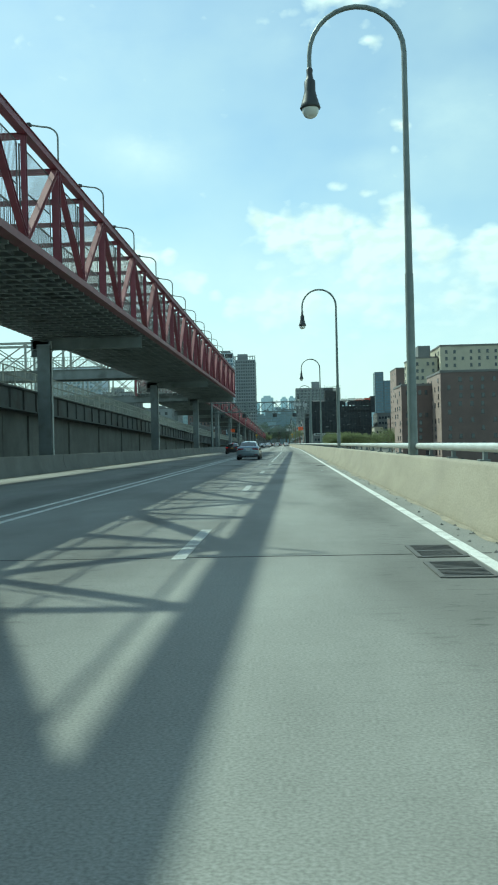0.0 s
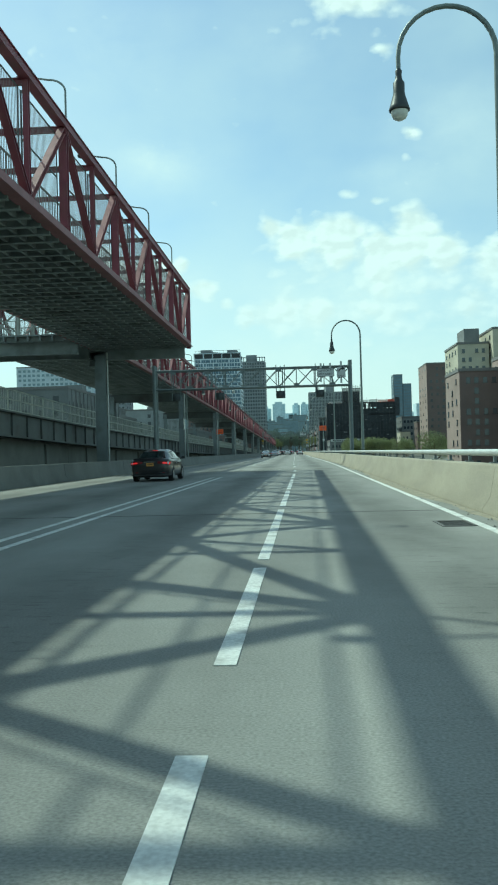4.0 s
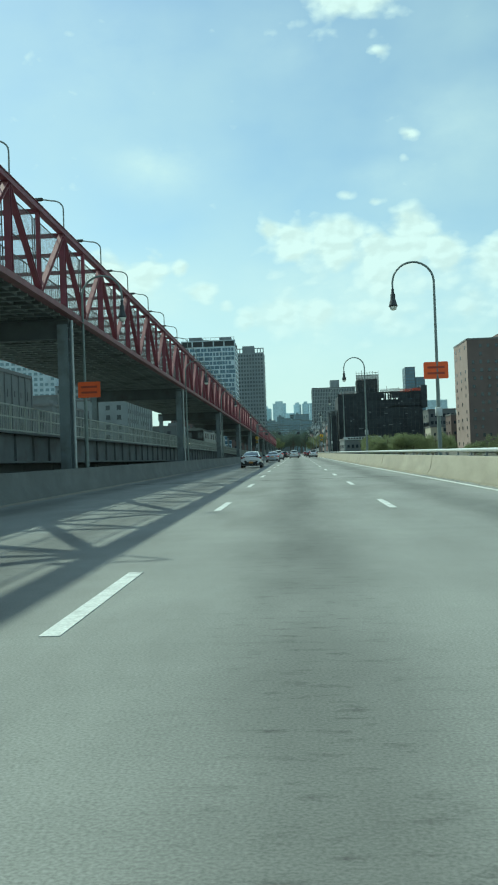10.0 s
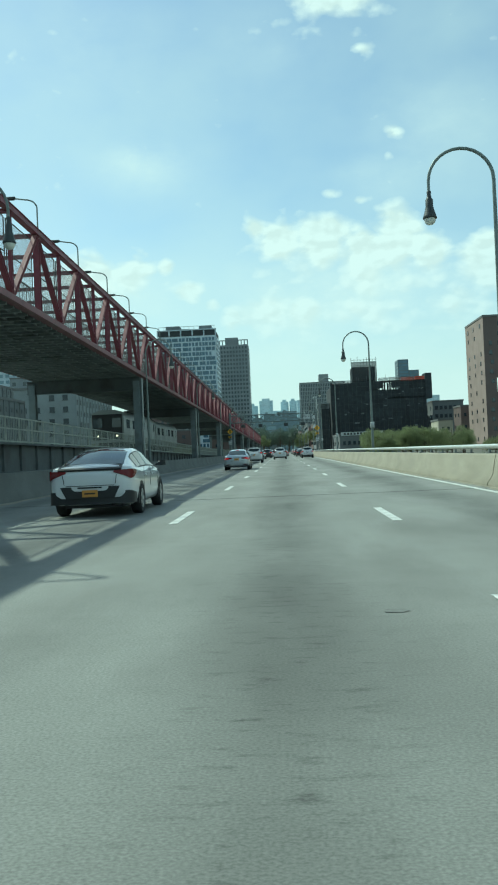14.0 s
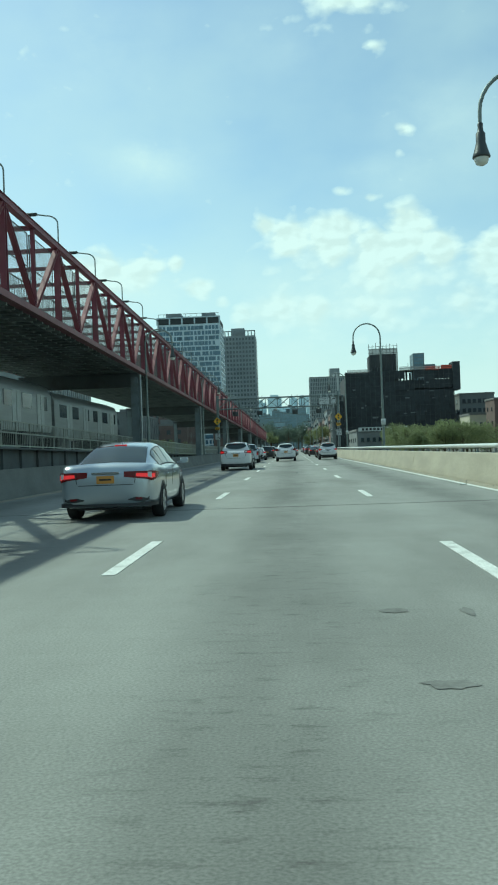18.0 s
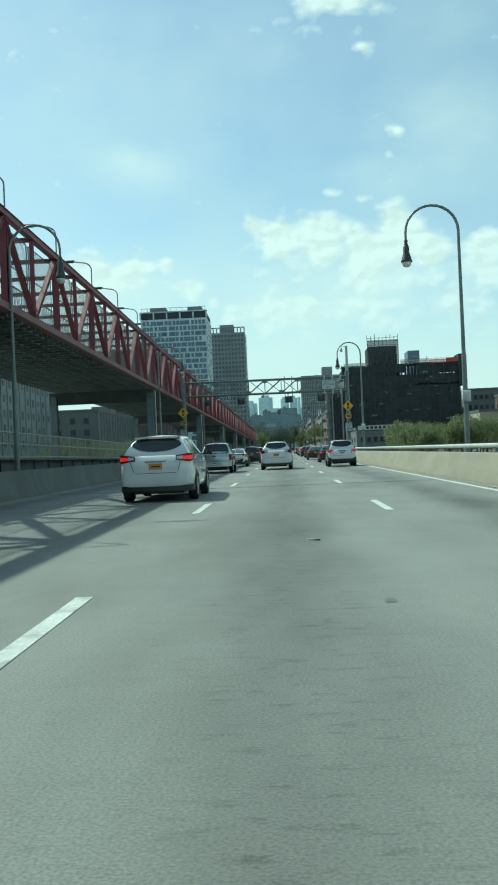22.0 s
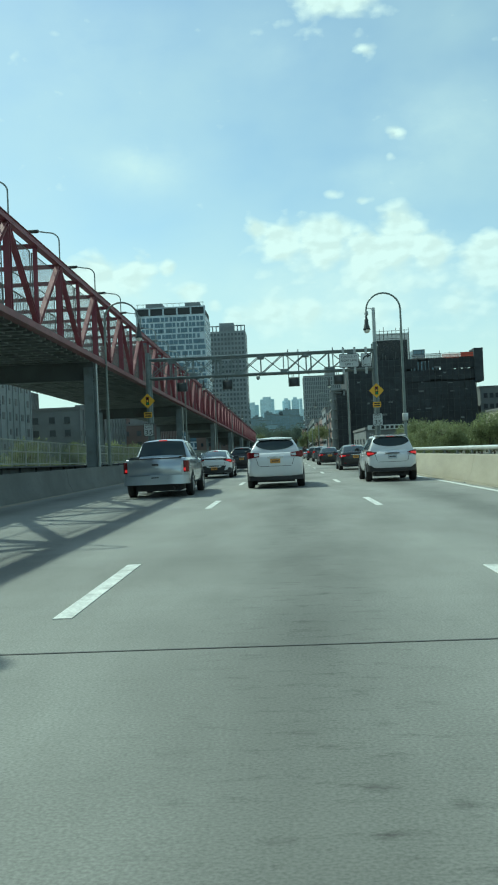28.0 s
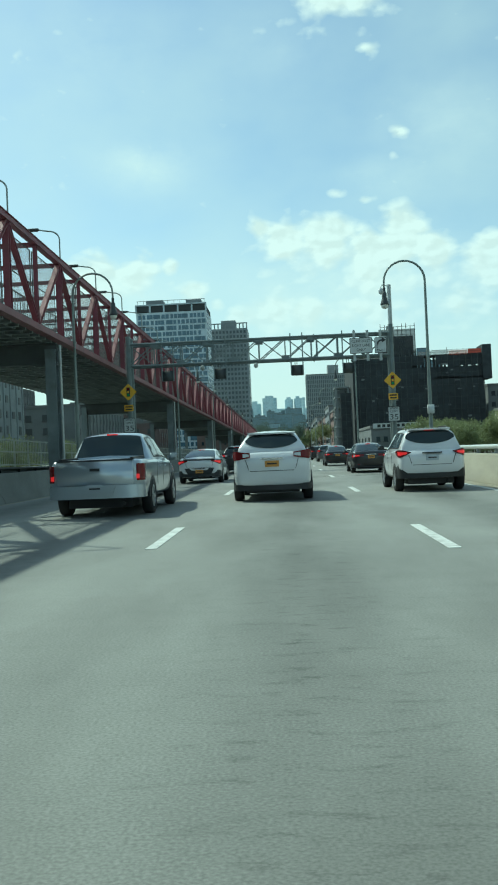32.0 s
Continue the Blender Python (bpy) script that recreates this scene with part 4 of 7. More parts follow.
def window_rows(e, face, rows, cols, z0, z1, lo, hi, fixed, w, h, mat, seed, uneven=0.0, skip=0.0, name="glazing"):
    """Recessed-looking panes on one face: 'y' faces the road along y, 'x' faces across."""
    rnd = random.Random(seed)
    b = bmesh.new()
    for r in range(rows):
        z = z0 + (r + 0.5) * (z1 - z0) / rows
        for c in range(cols):
            if rnd.random() < skip:
                continue
            u = lo + (c + 0.5) * (hi - lo) / cols + (rnd.random() - 0.5) * uneven * (hi - lo) / cols
            ww = w * (1 + (rnd.random() - 0.5) * uneven * 1.2)
            if face == "y":
                box(b, u, fixed - 0.02, z, ww, 0.16, h)
                box(b, u, fixed - 0.05, z - h / 2 - 0.12, ww + 0.3, 0.26, 0.14)
            else:
                box(b, fixed - 0.02, u, z, 0.16, ww, h)
                box(b, fixed - 0.05, u, z - h / 2 - 0.12, 0.26, ww + 0.3, 0.14)
    p = part(name, b, mat, e)
    p["kind"] = "stuff"


def building(name, label, x0, x1, y0, y1, z1, wall, side=None, floors=0, cols=0, side_cols=0, base=-9.0, win=(1.3, 1.5), glass="window", seed=1, uneven=0.0, skip=0.0, bulkhead=None, cap=True):
    e = empty(name, label, "building")
    b = bmesh.new()
    box(b, (x0 + x1) / 2, (y0 + y1) / 2, (z1 + base) / 2, x1 - x0, y1 - y0, z1 - base)
    part("wall", b, M[wall], e)
    if side:
        b = bmesh.new()
        box(b, x0 - 0.05, (y0 + y1) / 2, (z1 + base) / 2, 0.1, y1 - y0, z1 - base - 0.2)
        part("side_wall", b, M[side], e)
    if cap:
        b = bmesh.new()
        for p, q in (((x0, y0), (x1, y0)), ((x0, y0), (x0, y1)), ((x1, y0), (x1, y1))):
            beam(b, (*p, z1 + 0.35), (*q, z1 + 0.35), 0.5, 0.7)
        part("roof_edge", b, M["parapet_cap"], e)
    if floors and cols:
        window_rows(e, "y", floors, cols, max(base, -6), z1 - 0.8, x0 + 0.8, x1 - 0.8, y0, win[0], win[1], M[glass], seed, uneven, skip)
    if floors and side_cols:
        window_rows(e, "x", floors, side_cols, max(base, -6), z1 - 0.8, y0 + 0.8, y1 - 0.8, x0 - 0.12 if x0 > -15 else x1 + 0.06, win[0], win[1], M[glass], seed + 5, uneven, skip)
    for bx0, bx1, bz, m in bulkhead or ():
        b = bmesh.new()
        box(b, (bx0 + bx1) / 2, y0 + (y1 - y0) * 0.4, z1 + bz / 2, bx1 - bx0, (y1 - y0) * 0.5, bz)
        part("bulkhead", b, M[m], e)
    return e


# pale residential tower with irregular windows and an open roof frame
t = building("apartment_tower", "pale blue-white panelled residential tower with scattered windows", -91, -49.6, 870, 905, 86.0, "pale_panel", None, 25, 17, 9, -1, (1.95, 2.35), "tower_window", 3, 0.5, 0.03, cap=False)
b = bmesh.new()
box(b, -70.3, 887, 88.2, 40.6, 34, 3.6)
part("top_storey", b, M["dark_storey"], t, "dark recessed top storey")
for k in range(6):
    b = bmesh.new()
    box(b, -91 + 41.4 * k / 5, 869.8, 88.2, 0.9, 0.9, 4.6)
    part("frame_post", b, M["pale_panel"], t)
b = bmesh.new()
box(b, -70.3, 869.8, 90.4, 42, 0.9, 0.7)
part("frame_beam", b, M["pale_panel"], t)
for x0, x1, z in ((-86, -76, 4.5), (-75, -70, 2.2), (-62, -53, 4.0)):
    b = bmesh.new()
    box(b, (x0 + x1) / 2, 885, 90 + z / 2, x1 - x0, 16, z)
    part("bulkhead", b, M["grey_frame"], t)
for k in range(12):
    b = bmesh.new()
    box(b, -90 + k * 3.6, 870.5, 91.8, 0.2, 0.2, 2.6)
    part("roof_post", b, M["grey_frame"], t)
b = bmesh.new()
beam(b, (-90.5, 870.5, 93), (-50, 870.5, 93), 0.25, 0.25)
part("roof_rail", b, M["grey_frame"], t)

# grey gridded tower
t = building("apartment_tower", "grey concrete tower with a regular grid of square windows", -67.5, -34.3, 1068, 1100, 104, "grey_frame", None, 27, 11, 8, -1, (1.7, 2.0), "window", 8, 0.0, 0.0, [(-56, -44, 7.5, "grey_frame")], cap=False)
for k in range(12):
    b = bmesh.new()
    box(b, -67.2 + 32.6 * k / 11, 1068.4, 106.2, 0.9, 0.9, 4.4)
    part("roof_post", b, M["grey_frame"], t)
b = bmesh.new()
box(b, -50.9, 1068.4, 108.3, 33.4, 1.0, 0.8)
part("roof_beam", b, M["grey_frame"], t)

building("brick_building", "brown brick building behind the footbridge", -76, -58, 700, 735, 45, "brown_brick", None, 13, 6, 5, -1, (1.2, 1.6), "window", 4)
building("glass_tower", "slender blue-grey glass tower with a stepped top", 124.5, 136, 1200, 1225, 96, "blue_glass", None, 26, 5, 5, -1, (1.6, 2.4), "window_blue", 5, cap=False)
building("glass_tower", "lower blue-grey glass wing of the stepped tower", 136.2, 147, 1200, 1225, 84, "blue_glass", None, 22, 4, 0, -1, (1.6, 2.4), "window_blue", 6, cap=False)
building("slab_office", "grey ribbed slab building beside the street", 17.2, 70, 1250, 1290, 79, "slab_concrete", "grey_frame", 18, 26, 6, -1, (0.9, 3.2), "window", 7, 0, 0, [(40, 51, 10, "slab_concrete")])
building("brick_tower", "tall brown brick apartment block with its end wall coloured as sunlit", 69.4, 100, 583, 612, 46.6, "brown_brick", "sunlit_brick", 15, 9, 3, -9, (1.1, 1.3), "window", 9, 0.2, 0.25, [(84, 100, 3, "brown_brick")])
building("tan_tower", "tan brick apartment tower with a dark rooftop tank house", 53.8, 64.4, 416, 440, 36.4, "tan_brick", None, 14, 4, 4, -9, (1.0, 1.3), "window", 10, 0, 0.2, [(56.8, 62.0, 5.8, "low_grey")])
building("tan_tower", "broad tan brick apartment tower", 64.9, 101.0, 412, 440, 40.8, "tan_brick", None, 16, 10, 4, -9, (1.0, 1.3), "window", 11, 0, 0.3)
building("brick_block", "brown brick apartment block with its end wall coloured as sunlit", 34.5, 43.9, 315.5, 332.5, 18.1, "brown_brick", "sunlit_brick", 10, 4, 3, -9, (0.9, 1.2), "window", 12, 0.1, 0.35)
building("brick_block", "taller brown brick apartment block with its end wall coloured as sunlit", 44.0, 78.0, 301.5, 324.6, 20.9, "brown_brick", "sunlit_brick", 11, 10, 4, -9, (0.9, 1.2), "window", 13, 0.1, 0.35)


# ---- building under construction, wrapped in netting ----
site = empty("construction_building", "unfinished building wrapped in black netting with scaffolding on top", "building")
sx0, sx1, sy, floors_n = 18.2, 62.2, 666.0, 9
fh = 4.1
for x0, x1, z1 in ((sx0 + 0.7, 40.2, 31.0), (40.25, sx1 - 0.7, 26.6)):
    b = bmesh.new()
    box(b, (x0 + x1) / 2, sy + 26, (z1 - 7) / 2, x1 - x0, 49, z1 + 7)
    part("core", b, M["dark_storey"], site)
for k in range(floors_n + 1):
    b = bmesh.new()
    box(b, (sx0 + sx1) / 2, sy + 3.0, -5.5 + k * fh, sx1 - sx0, 6.0, 0.4)
    part("slab", b, M["dark_storey"], site)
rnd = random.Random(5)
for k in range(23):
    b = bmesh.new()
    x = sx0 + (sx1 - sx0) * k / 22
    beam(b, (x, sy - 0.4, -9), (x, sy - 0.4, 31.3 + rnd.random() * 1.0), 0.16, 0.16)
    part("scaffold_pole", b, M["scaffold"], site)
for k in range(9):
    for yy in (1.2, 9.0):
        b = bmesh.new()
        box(b, 40.7 + 20.5 * k / 8, sy + yy, 26.6, 0.7, 0.7, 9.2)
        part("column", b, M["dark_storey"], site)
for r in range(floors_n):
    b = bmesh.new()
    beam(b, (sx0, sy - 0.42, -5.5 + r * fh + 2.2), (sx1, sy - 0.42, -5.5 + r * fh + 2.2), 0.12, 0.12)
    part("scaffold_rail", b, M["scaffold"], site)
    for c in range(11):
        x0 = sx0 + (sx1 - sx0) * c / 11
        w = (sx1 - sx0) / 11
        open_bay = c > 4 and r > 6
        if open_bay and rnd.random() < 0.04:
            continue
        hh = fh * (0.985 if not open_bay else rnd.uniform(0.72, 0.98))
        b = bmesh.new()
        box(b, x0 + w / 2, sy - 0.25 - rnd.random() * 0.1, -5.5 + r * fh + fh - 0.12 - hh / 2, w * (0.985 if rnd.random() < 0.8 else 0.9), 0.08, hh)
        part("net_panel", b, M["net"], site)
b = bmesh.new()
box(b, 34.2, sy + 10, 35.4, 10.6, 14, 7)
part("hoist_tower", b, M["net"], site)
for k in range(9):
    b = bmesh.new()
    x = 28.4 + 11.6 * k / 8
    beam(b, (x, sy + 2.4, 31), (x, sy + 2.4, 42.2 + rnd.random() * 1.6), 0.17, 0.17)
    part("scaffold_pole", b, M["scaffold"], site)
for z in (33.4, 35.4, 37.4, 39.4, 40.8, 42.0):
    b = bmesh.new()
    beam(b, (28.2, sy + 2.4, z), (40.2, sy + 2.4, z + rnd.uniform(-0.2, 0.2)), 0.13, 0.13)
    part("scaffold_rail", b, M["scaffold"], site)
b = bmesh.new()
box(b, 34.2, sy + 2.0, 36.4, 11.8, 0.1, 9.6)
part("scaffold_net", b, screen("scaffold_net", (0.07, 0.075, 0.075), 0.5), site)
for k in range(14):
    b = bmesh.new()
    x = sx0 + 0.6 + rnd.random() * (sx1 - sx0 - 1.5)
    beam(b, (x, sy + 1.0, 31.0), (x + rnd.uniform(-0.2, 0.2), sy + 1.0, 32.6 + rnd.random() * 2.0), 0.14, 0.14)
    part("scaffold_pole", b, M["scaffold"], site)
b = bmesh.new()
box(b, 63.2, sy + 3, 28.6, 3.0, 8, 11.5)
part("corner_hoist", b, M["net"], site)
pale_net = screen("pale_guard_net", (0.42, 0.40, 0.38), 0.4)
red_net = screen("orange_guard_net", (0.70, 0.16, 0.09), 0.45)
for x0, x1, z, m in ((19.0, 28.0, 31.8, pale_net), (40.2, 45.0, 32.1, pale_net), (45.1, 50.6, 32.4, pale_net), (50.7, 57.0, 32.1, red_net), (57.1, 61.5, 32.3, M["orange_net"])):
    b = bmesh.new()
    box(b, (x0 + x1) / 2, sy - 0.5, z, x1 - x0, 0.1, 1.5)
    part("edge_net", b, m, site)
for z in (31.6, 32.4, 33.1):
    b = bmesh.new()
    beam(b, (40.2, sy - 0.6, z), (61.5, sy - 0.6, z), 0.09, 0.09)
    part("guard_rail", b, M["scaffold"], site)
for k in range(26):
    b = bmesh.new()
    x, z = 19.5 + rnd.random() * 41, -1 + rnd.random() * 30
    box(b, x, sy - 0.36, z, rnd.uniform(0.6, 2.4), 0.06, rnd.uniform(0.25, 0.7))
    part("debris_sheet", b, M["low_grey"], site)
building("street_building", "low grey building with a pale sign band", 17, 34, 600, 640, 6.2, "low_grey", None, 2, 8, 4, -3, (1.0, 1.2), "window", 21)
sb = empty("sign_band", "white sign band with dark unreadable lettering", "sign")
b = bmesh.new()
box(b, 25.5, 599.6, 6.7, 16, 0.3, 1.3)
part("board", b, M["signback"], sb)
for k in range(11):
    b = bmesh.new()
    box(b, 19 + k * 1.25, 599.42, 6.7, 0.8, 0.06, 0.75)
    part("letter_bar", b, M["ink"], sb)
building("dark_row", "dark low row building beyond the netted site", 69, 84, 690, 720, 22, "low_grey", None, 6, 6, 3, -3, (1.4, 1.6), "window", 22)
building("red_building", "small red brick building among trees", 72, 80, 640, 655, 17, "brown_brick", None, 4, 3, 2, -5, (1.0, 1.3), "window", 23)
building("white_building", "small pale building beside the trees", 60, 66, 628, 645, 11, "tan_brick", None, 3, 2, 2, -5, (1.0, 1.3), "window", 24)

# netted lift shaft at the site's street corner, and a slim concrete frame behind it
shaft = empty("lift_shaft", "slim dark netted lift shaft at the street corner", "lift shaft")
b = bmesh.new()
box(b, 15.0, 662.0, 9.0, 3.3, 3.4, 21.2)
part("net", b, M["net"], shaft)
for x in (13.2, 15.0, 16.8):
    b = bmesh.new()
    beam(b, (x, 660.1, -1.5), (x, 660.1, 19.6 + 0.4 * (x - 13.2)), 0.16, 0.16)
    part("mast", b, M["scaffold"], shaft)
for k in range(9):
    b = bmesh.new()
    beam(b, (13.1, 660.0, 1.4 + 2.2 * k), (16.9, 660.0, 1.4 + 2.2 * k), 0.13, 0.13)
    part("tie", b, M["scaffold"], shaft)
slim = empty("concrete_frame", "slim unfinished pale concrete frame beside the netted site", "building")
for x in (13.6, 18.0):
    for y in (688.0, 697.0):
        b = bmesh.new()
        box(b, x, y, 11.2, 0.7, 0.7, 25.0)
        part("column", b, M["slab_concrete"], slim)
for k in range(7):
    b = bmesh.new()
    box(b, 15.8, 692.5, 2.0 + 3.6 * k, 5.4, 10.0, 0.5)
    part("slab", b, M["slab_concrete"], slim)
b = bmesh.new()
box(b, 15.8, 696.0, 11.0, 4.0, 2.0, 24.0)
part("core", b, M["grey_frame"], slim)

# ---- street walls beyond the bridge ----
rnd = random.Random(12)
y = 700.0
k = 0
while y < 1180:
    d = 26 + rnd.random() * 30
    h = 11 + rnd.random() * 8 + (y - 700) * 0.012
    building("street_building", "low street building beyond the bridge's foot", 12.2 + rnd.random() * 2.5, 21, y, y + d, h, rnd.choice(("low_grey", "rust_brick", "slab_concrete", "grey_frame", "rust_brick")), None, max(3, int(h / 3.6)), 4, 6, -1, (1.1, 1.5), "window", 30 + k, 0.1, 0.1)
    y += d + 1
    k += 1
y = 760.0
while y < 1250:
    d = 30 + rnd.random() * 30
    h = 8 + rnd.random() * 9
    building("street_building", "low street building behind the footbridge's far end", -46, -27, y, y + d, h, rnd.choice(("low_grey", "brown_brick", "hazed_mid_blue")), None, max(2, int(h / 3.6)), 5, 0, -1, (1.1, 1.5), "window", 60 + k, 0.1, 0.1)
    y += d + 1
    k += 1

# ---- far skyline, its haze put into the facade colours ----
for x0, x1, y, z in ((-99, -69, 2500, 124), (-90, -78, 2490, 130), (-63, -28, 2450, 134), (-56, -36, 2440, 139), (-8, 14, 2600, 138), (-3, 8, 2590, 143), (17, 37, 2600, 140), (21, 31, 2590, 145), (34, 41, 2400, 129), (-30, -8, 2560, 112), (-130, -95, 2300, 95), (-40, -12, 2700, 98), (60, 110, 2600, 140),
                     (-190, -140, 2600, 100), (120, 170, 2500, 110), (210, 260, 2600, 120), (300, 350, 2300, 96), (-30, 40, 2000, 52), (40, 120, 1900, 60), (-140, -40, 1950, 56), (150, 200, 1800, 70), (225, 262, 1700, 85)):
    building("skyline_building", "hazy blue-grey building on the far skyline", x0, x1, y, y + 40, z, "hazed_far_blue", None, 18, max(3, int((x1 - x0) / 6)), 0, -1, (2.6, 2.2), "hazed_far_window", int(x0 + y), 0.2, 0.2, cap=False)
rnd = random.Random(77)
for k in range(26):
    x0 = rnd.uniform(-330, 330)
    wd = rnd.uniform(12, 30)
    building("skyline_building", "hazy blue-grey tower on the far skyline", x0, x0 + wd, 2200 + 20 * k, 2235 + 20 * k, rnd.uniform(50, 125), "hazed_far_blue", None, 16, max(2, int(wd / 6)), 0, -1, (2.6, 2.2), "hazed_far_window", k + 200, 0.2, 0.2, cap=False)
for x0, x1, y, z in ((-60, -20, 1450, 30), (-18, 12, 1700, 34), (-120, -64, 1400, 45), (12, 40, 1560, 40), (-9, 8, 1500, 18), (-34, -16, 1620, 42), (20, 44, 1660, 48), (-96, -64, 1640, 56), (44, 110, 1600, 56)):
    building("district_building", "mid-distance hazy building at the end of the street", x0, x1, y, y + 40, z, "hazed_mid_blue", None, 9, max(3, int((x1 - x0) / 5)), 0, -1, (2.0, 1.8), "hazed_mid_window", int(x0 + y), 0.2, 0.2)

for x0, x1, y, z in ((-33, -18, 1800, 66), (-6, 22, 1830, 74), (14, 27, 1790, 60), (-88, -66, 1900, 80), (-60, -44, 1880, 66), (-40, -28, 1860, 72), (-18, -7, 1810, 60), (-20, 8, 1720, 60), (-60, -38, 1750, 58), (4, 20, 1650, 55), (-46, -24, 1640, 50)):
    building("district_building", "dim blue-grey block in the haze at the end of the street", x0, x1, y, y + 30, z, "haze_block", None, int(z / 4), max(3, int((x1 - x0) / 4)), 0, -1, (1.6, 1.8), "hazed_mid_window", int(x0 + y), 0.2, 0.3, [(x0 + 3, x0 + 8, 4.0, "haze_block")])
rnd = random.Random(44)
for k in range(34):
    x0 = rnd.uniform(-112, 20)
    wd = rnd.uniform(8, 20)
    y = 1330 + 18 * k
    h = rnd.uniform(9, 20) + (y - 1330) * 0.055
    building("district_building", "mid-distance building in the haze at the end of the street", x0, x0 + wd, y, y + 15, h, rnd.choice(("hazed_mid_blue", "hazed_mid_blue", "slab_concrete", "grey_frame", "low_grey")), None, max(3, int(h / 3.6)), max(2, int(wd / 3.4)), 0, -1, (1.5, 1.7), "hazed_mid_window", 300 + k, 0.15, 0.15, [(x0 + wd * 0.3, x0 + wd * 0.6, 3.0, "hazed_mid_blue")] if k % 3 else None)

# ---- buildings seen beneath the footbridges ----
M["block_window"] = material("block_window", (0.06, 0.068, 0.07), 0.4, vary=0.2, scale=0.3)
for x1, y0, y1, h, m in ((-60, 335, 396, 18.5, "low_grey"), (-62, 40, 120, 8, "low_grey"), (-66, 138, 190, 9, "low_grey"), (-76, 204, 252, 13, "slab_concrete"), (-70, 254, 278, 9, "low_grey"), (-80, 280, 316, 14, "low_grey"), (-76, 414, 440, 8, "brown_brick"), (-74, 458, 500, 17, "low_grey"),
                         (-64, 516, 566, 22, "slab_concrete"), (-56, 580, 640, 14, "low_grey"), (-46, 648, 690, 12, "brown_brick"), (-96, 540, 680, 26, "low_grey")):
    e = building("city_block", "grey city block seen beneath the footbridge", x1 - 18, x1, y0, y1, h, m, None, 0, 0, 0, -9)
    b = bmesh.new()
    rr = random.Random(int(y0))
    n = int((y1 - y0) / 4)
    for f in range(int((h + 4) / 3.3)):
        for c in range(n):
            if rr.random() < 0.15:
                continue
            wh = rr.choice((1.2, 1.5, 1.5, 1.9))
            box(b, x1 + 0.02, y0 + (c + 0.5) * (y1 - y0) / n, -3 + f * 3.3 + 1.2, 0.16, rr.choice((0.9, 1.1, 1.5)), wh)
    w = part("glazing", b, M["block_window"], e)
    w["kind"] = "stuff"
    for k in range(2):
        c = bmesh.new()
        yy = y0 + (y1 - y0) * rr.uniform(0.2, 0.8)
        box(c, x1 - rr.uniform(4, 12), yy, h + 1.4, rr.uniform(3, 6), rr.uniform(3, 7), 2.8)
        part("bulkhead", c, M["low_grey"], e)
    c = bmesh.new()
    for k in range(n + 1):
        box(c, x1 + 0.12, y0 + k * (y1 - y0) / n, (h - 9) / 2, 0.24, 0.5, h + 9)
    w = part("ribs", c, M[m], e)
    w["kind"] = "stuff"
    window_rows(e, "y", int((h + 4) / 3.3), 4, -3, h - 0.8, x1 - 17, x1 - 1, y0, 1.5, 1.5, M["block_window"], int(y0) + 3, 0.1, 0.15)


building("apartment_slab", "tall pale grey apartment slab seen beneath the footbridge", -196, -142, 700, 725, 64, "pale_panel", None, 22, 16, 0, -9, (2.0, 1.5), "hazed_mid_window", 71, 0.1, 0.05)
building("apartment_slab", "dark grey apartment block seen beneath the footbridge", -140, -117, 690, 715, 43, "grey_frame", None, 14, 8, 4, -9, (1.6, 1.6), "window", 72, 0.1, 0.05, [(-134, -126, 4, "grey_frame")])
building("apartment_slab", "pale distant apartment block seen beneath the footbridge", -104, -92, 900, 925, 36, "hazed_mid_blue", None, 11, 5, 3, -9, (1.6, 1.6), "hazed_mid_window", 73)
building("apartment_slab", "distant stepped tower seen beneath the footbridge", -116, -108, 980, 1000, 58, "hazed_mid_blue", None, 16, 3, 3, -9, (1.6, 1.6), "hazed_mid_window", 74, 0, 0, [(-114, -110, 6, "hazed_mid_blue")])

# ---- trees ----
M["bark"] = material("bark", (0.10, 0.075, 0.05), 0.9, vary=0.2, scale=3, bump=0.3)
M["leaf"] = material("leaf", (0.22, 0.25, 0.115), 0.6, vary=0.35, scale=0.8, per_object=0.15)


def let_light_through(m, share):
    """Thin leaves pass on part of the light that falls on their back."""
    N, L = m.node_tree.nodes, m.node_tree.links
    p = N["Principled BSDF"]
    t = N.new("ShaderNodeBsdfTranslucent")
    L.new(p.inputs["Base Color"].links[0].from_socket, t.inputs["Color"])
    mix = N.new("ShaderNodeMixShader")
    mix.inputs[0].default_value = share
    L.new(p.outputs[0], mix.inputs[1])
    L.new(t.outputs[0], mix.inputs[2])
    L.new(mix.outputs[0], N["Material Output"].inputs["Surface"])


let_light_through(M["leaf"], 0.35)
# the same leaf, greyed and blued in place of haze
M["hazed_leaf"] = material("hazed_leaf", (0.125, 0.165, 0.125), 0.7, vary=0.25, scale=0.3, per_object=0.15)
let_light_through(M["hazed_leaf"], 0.3)


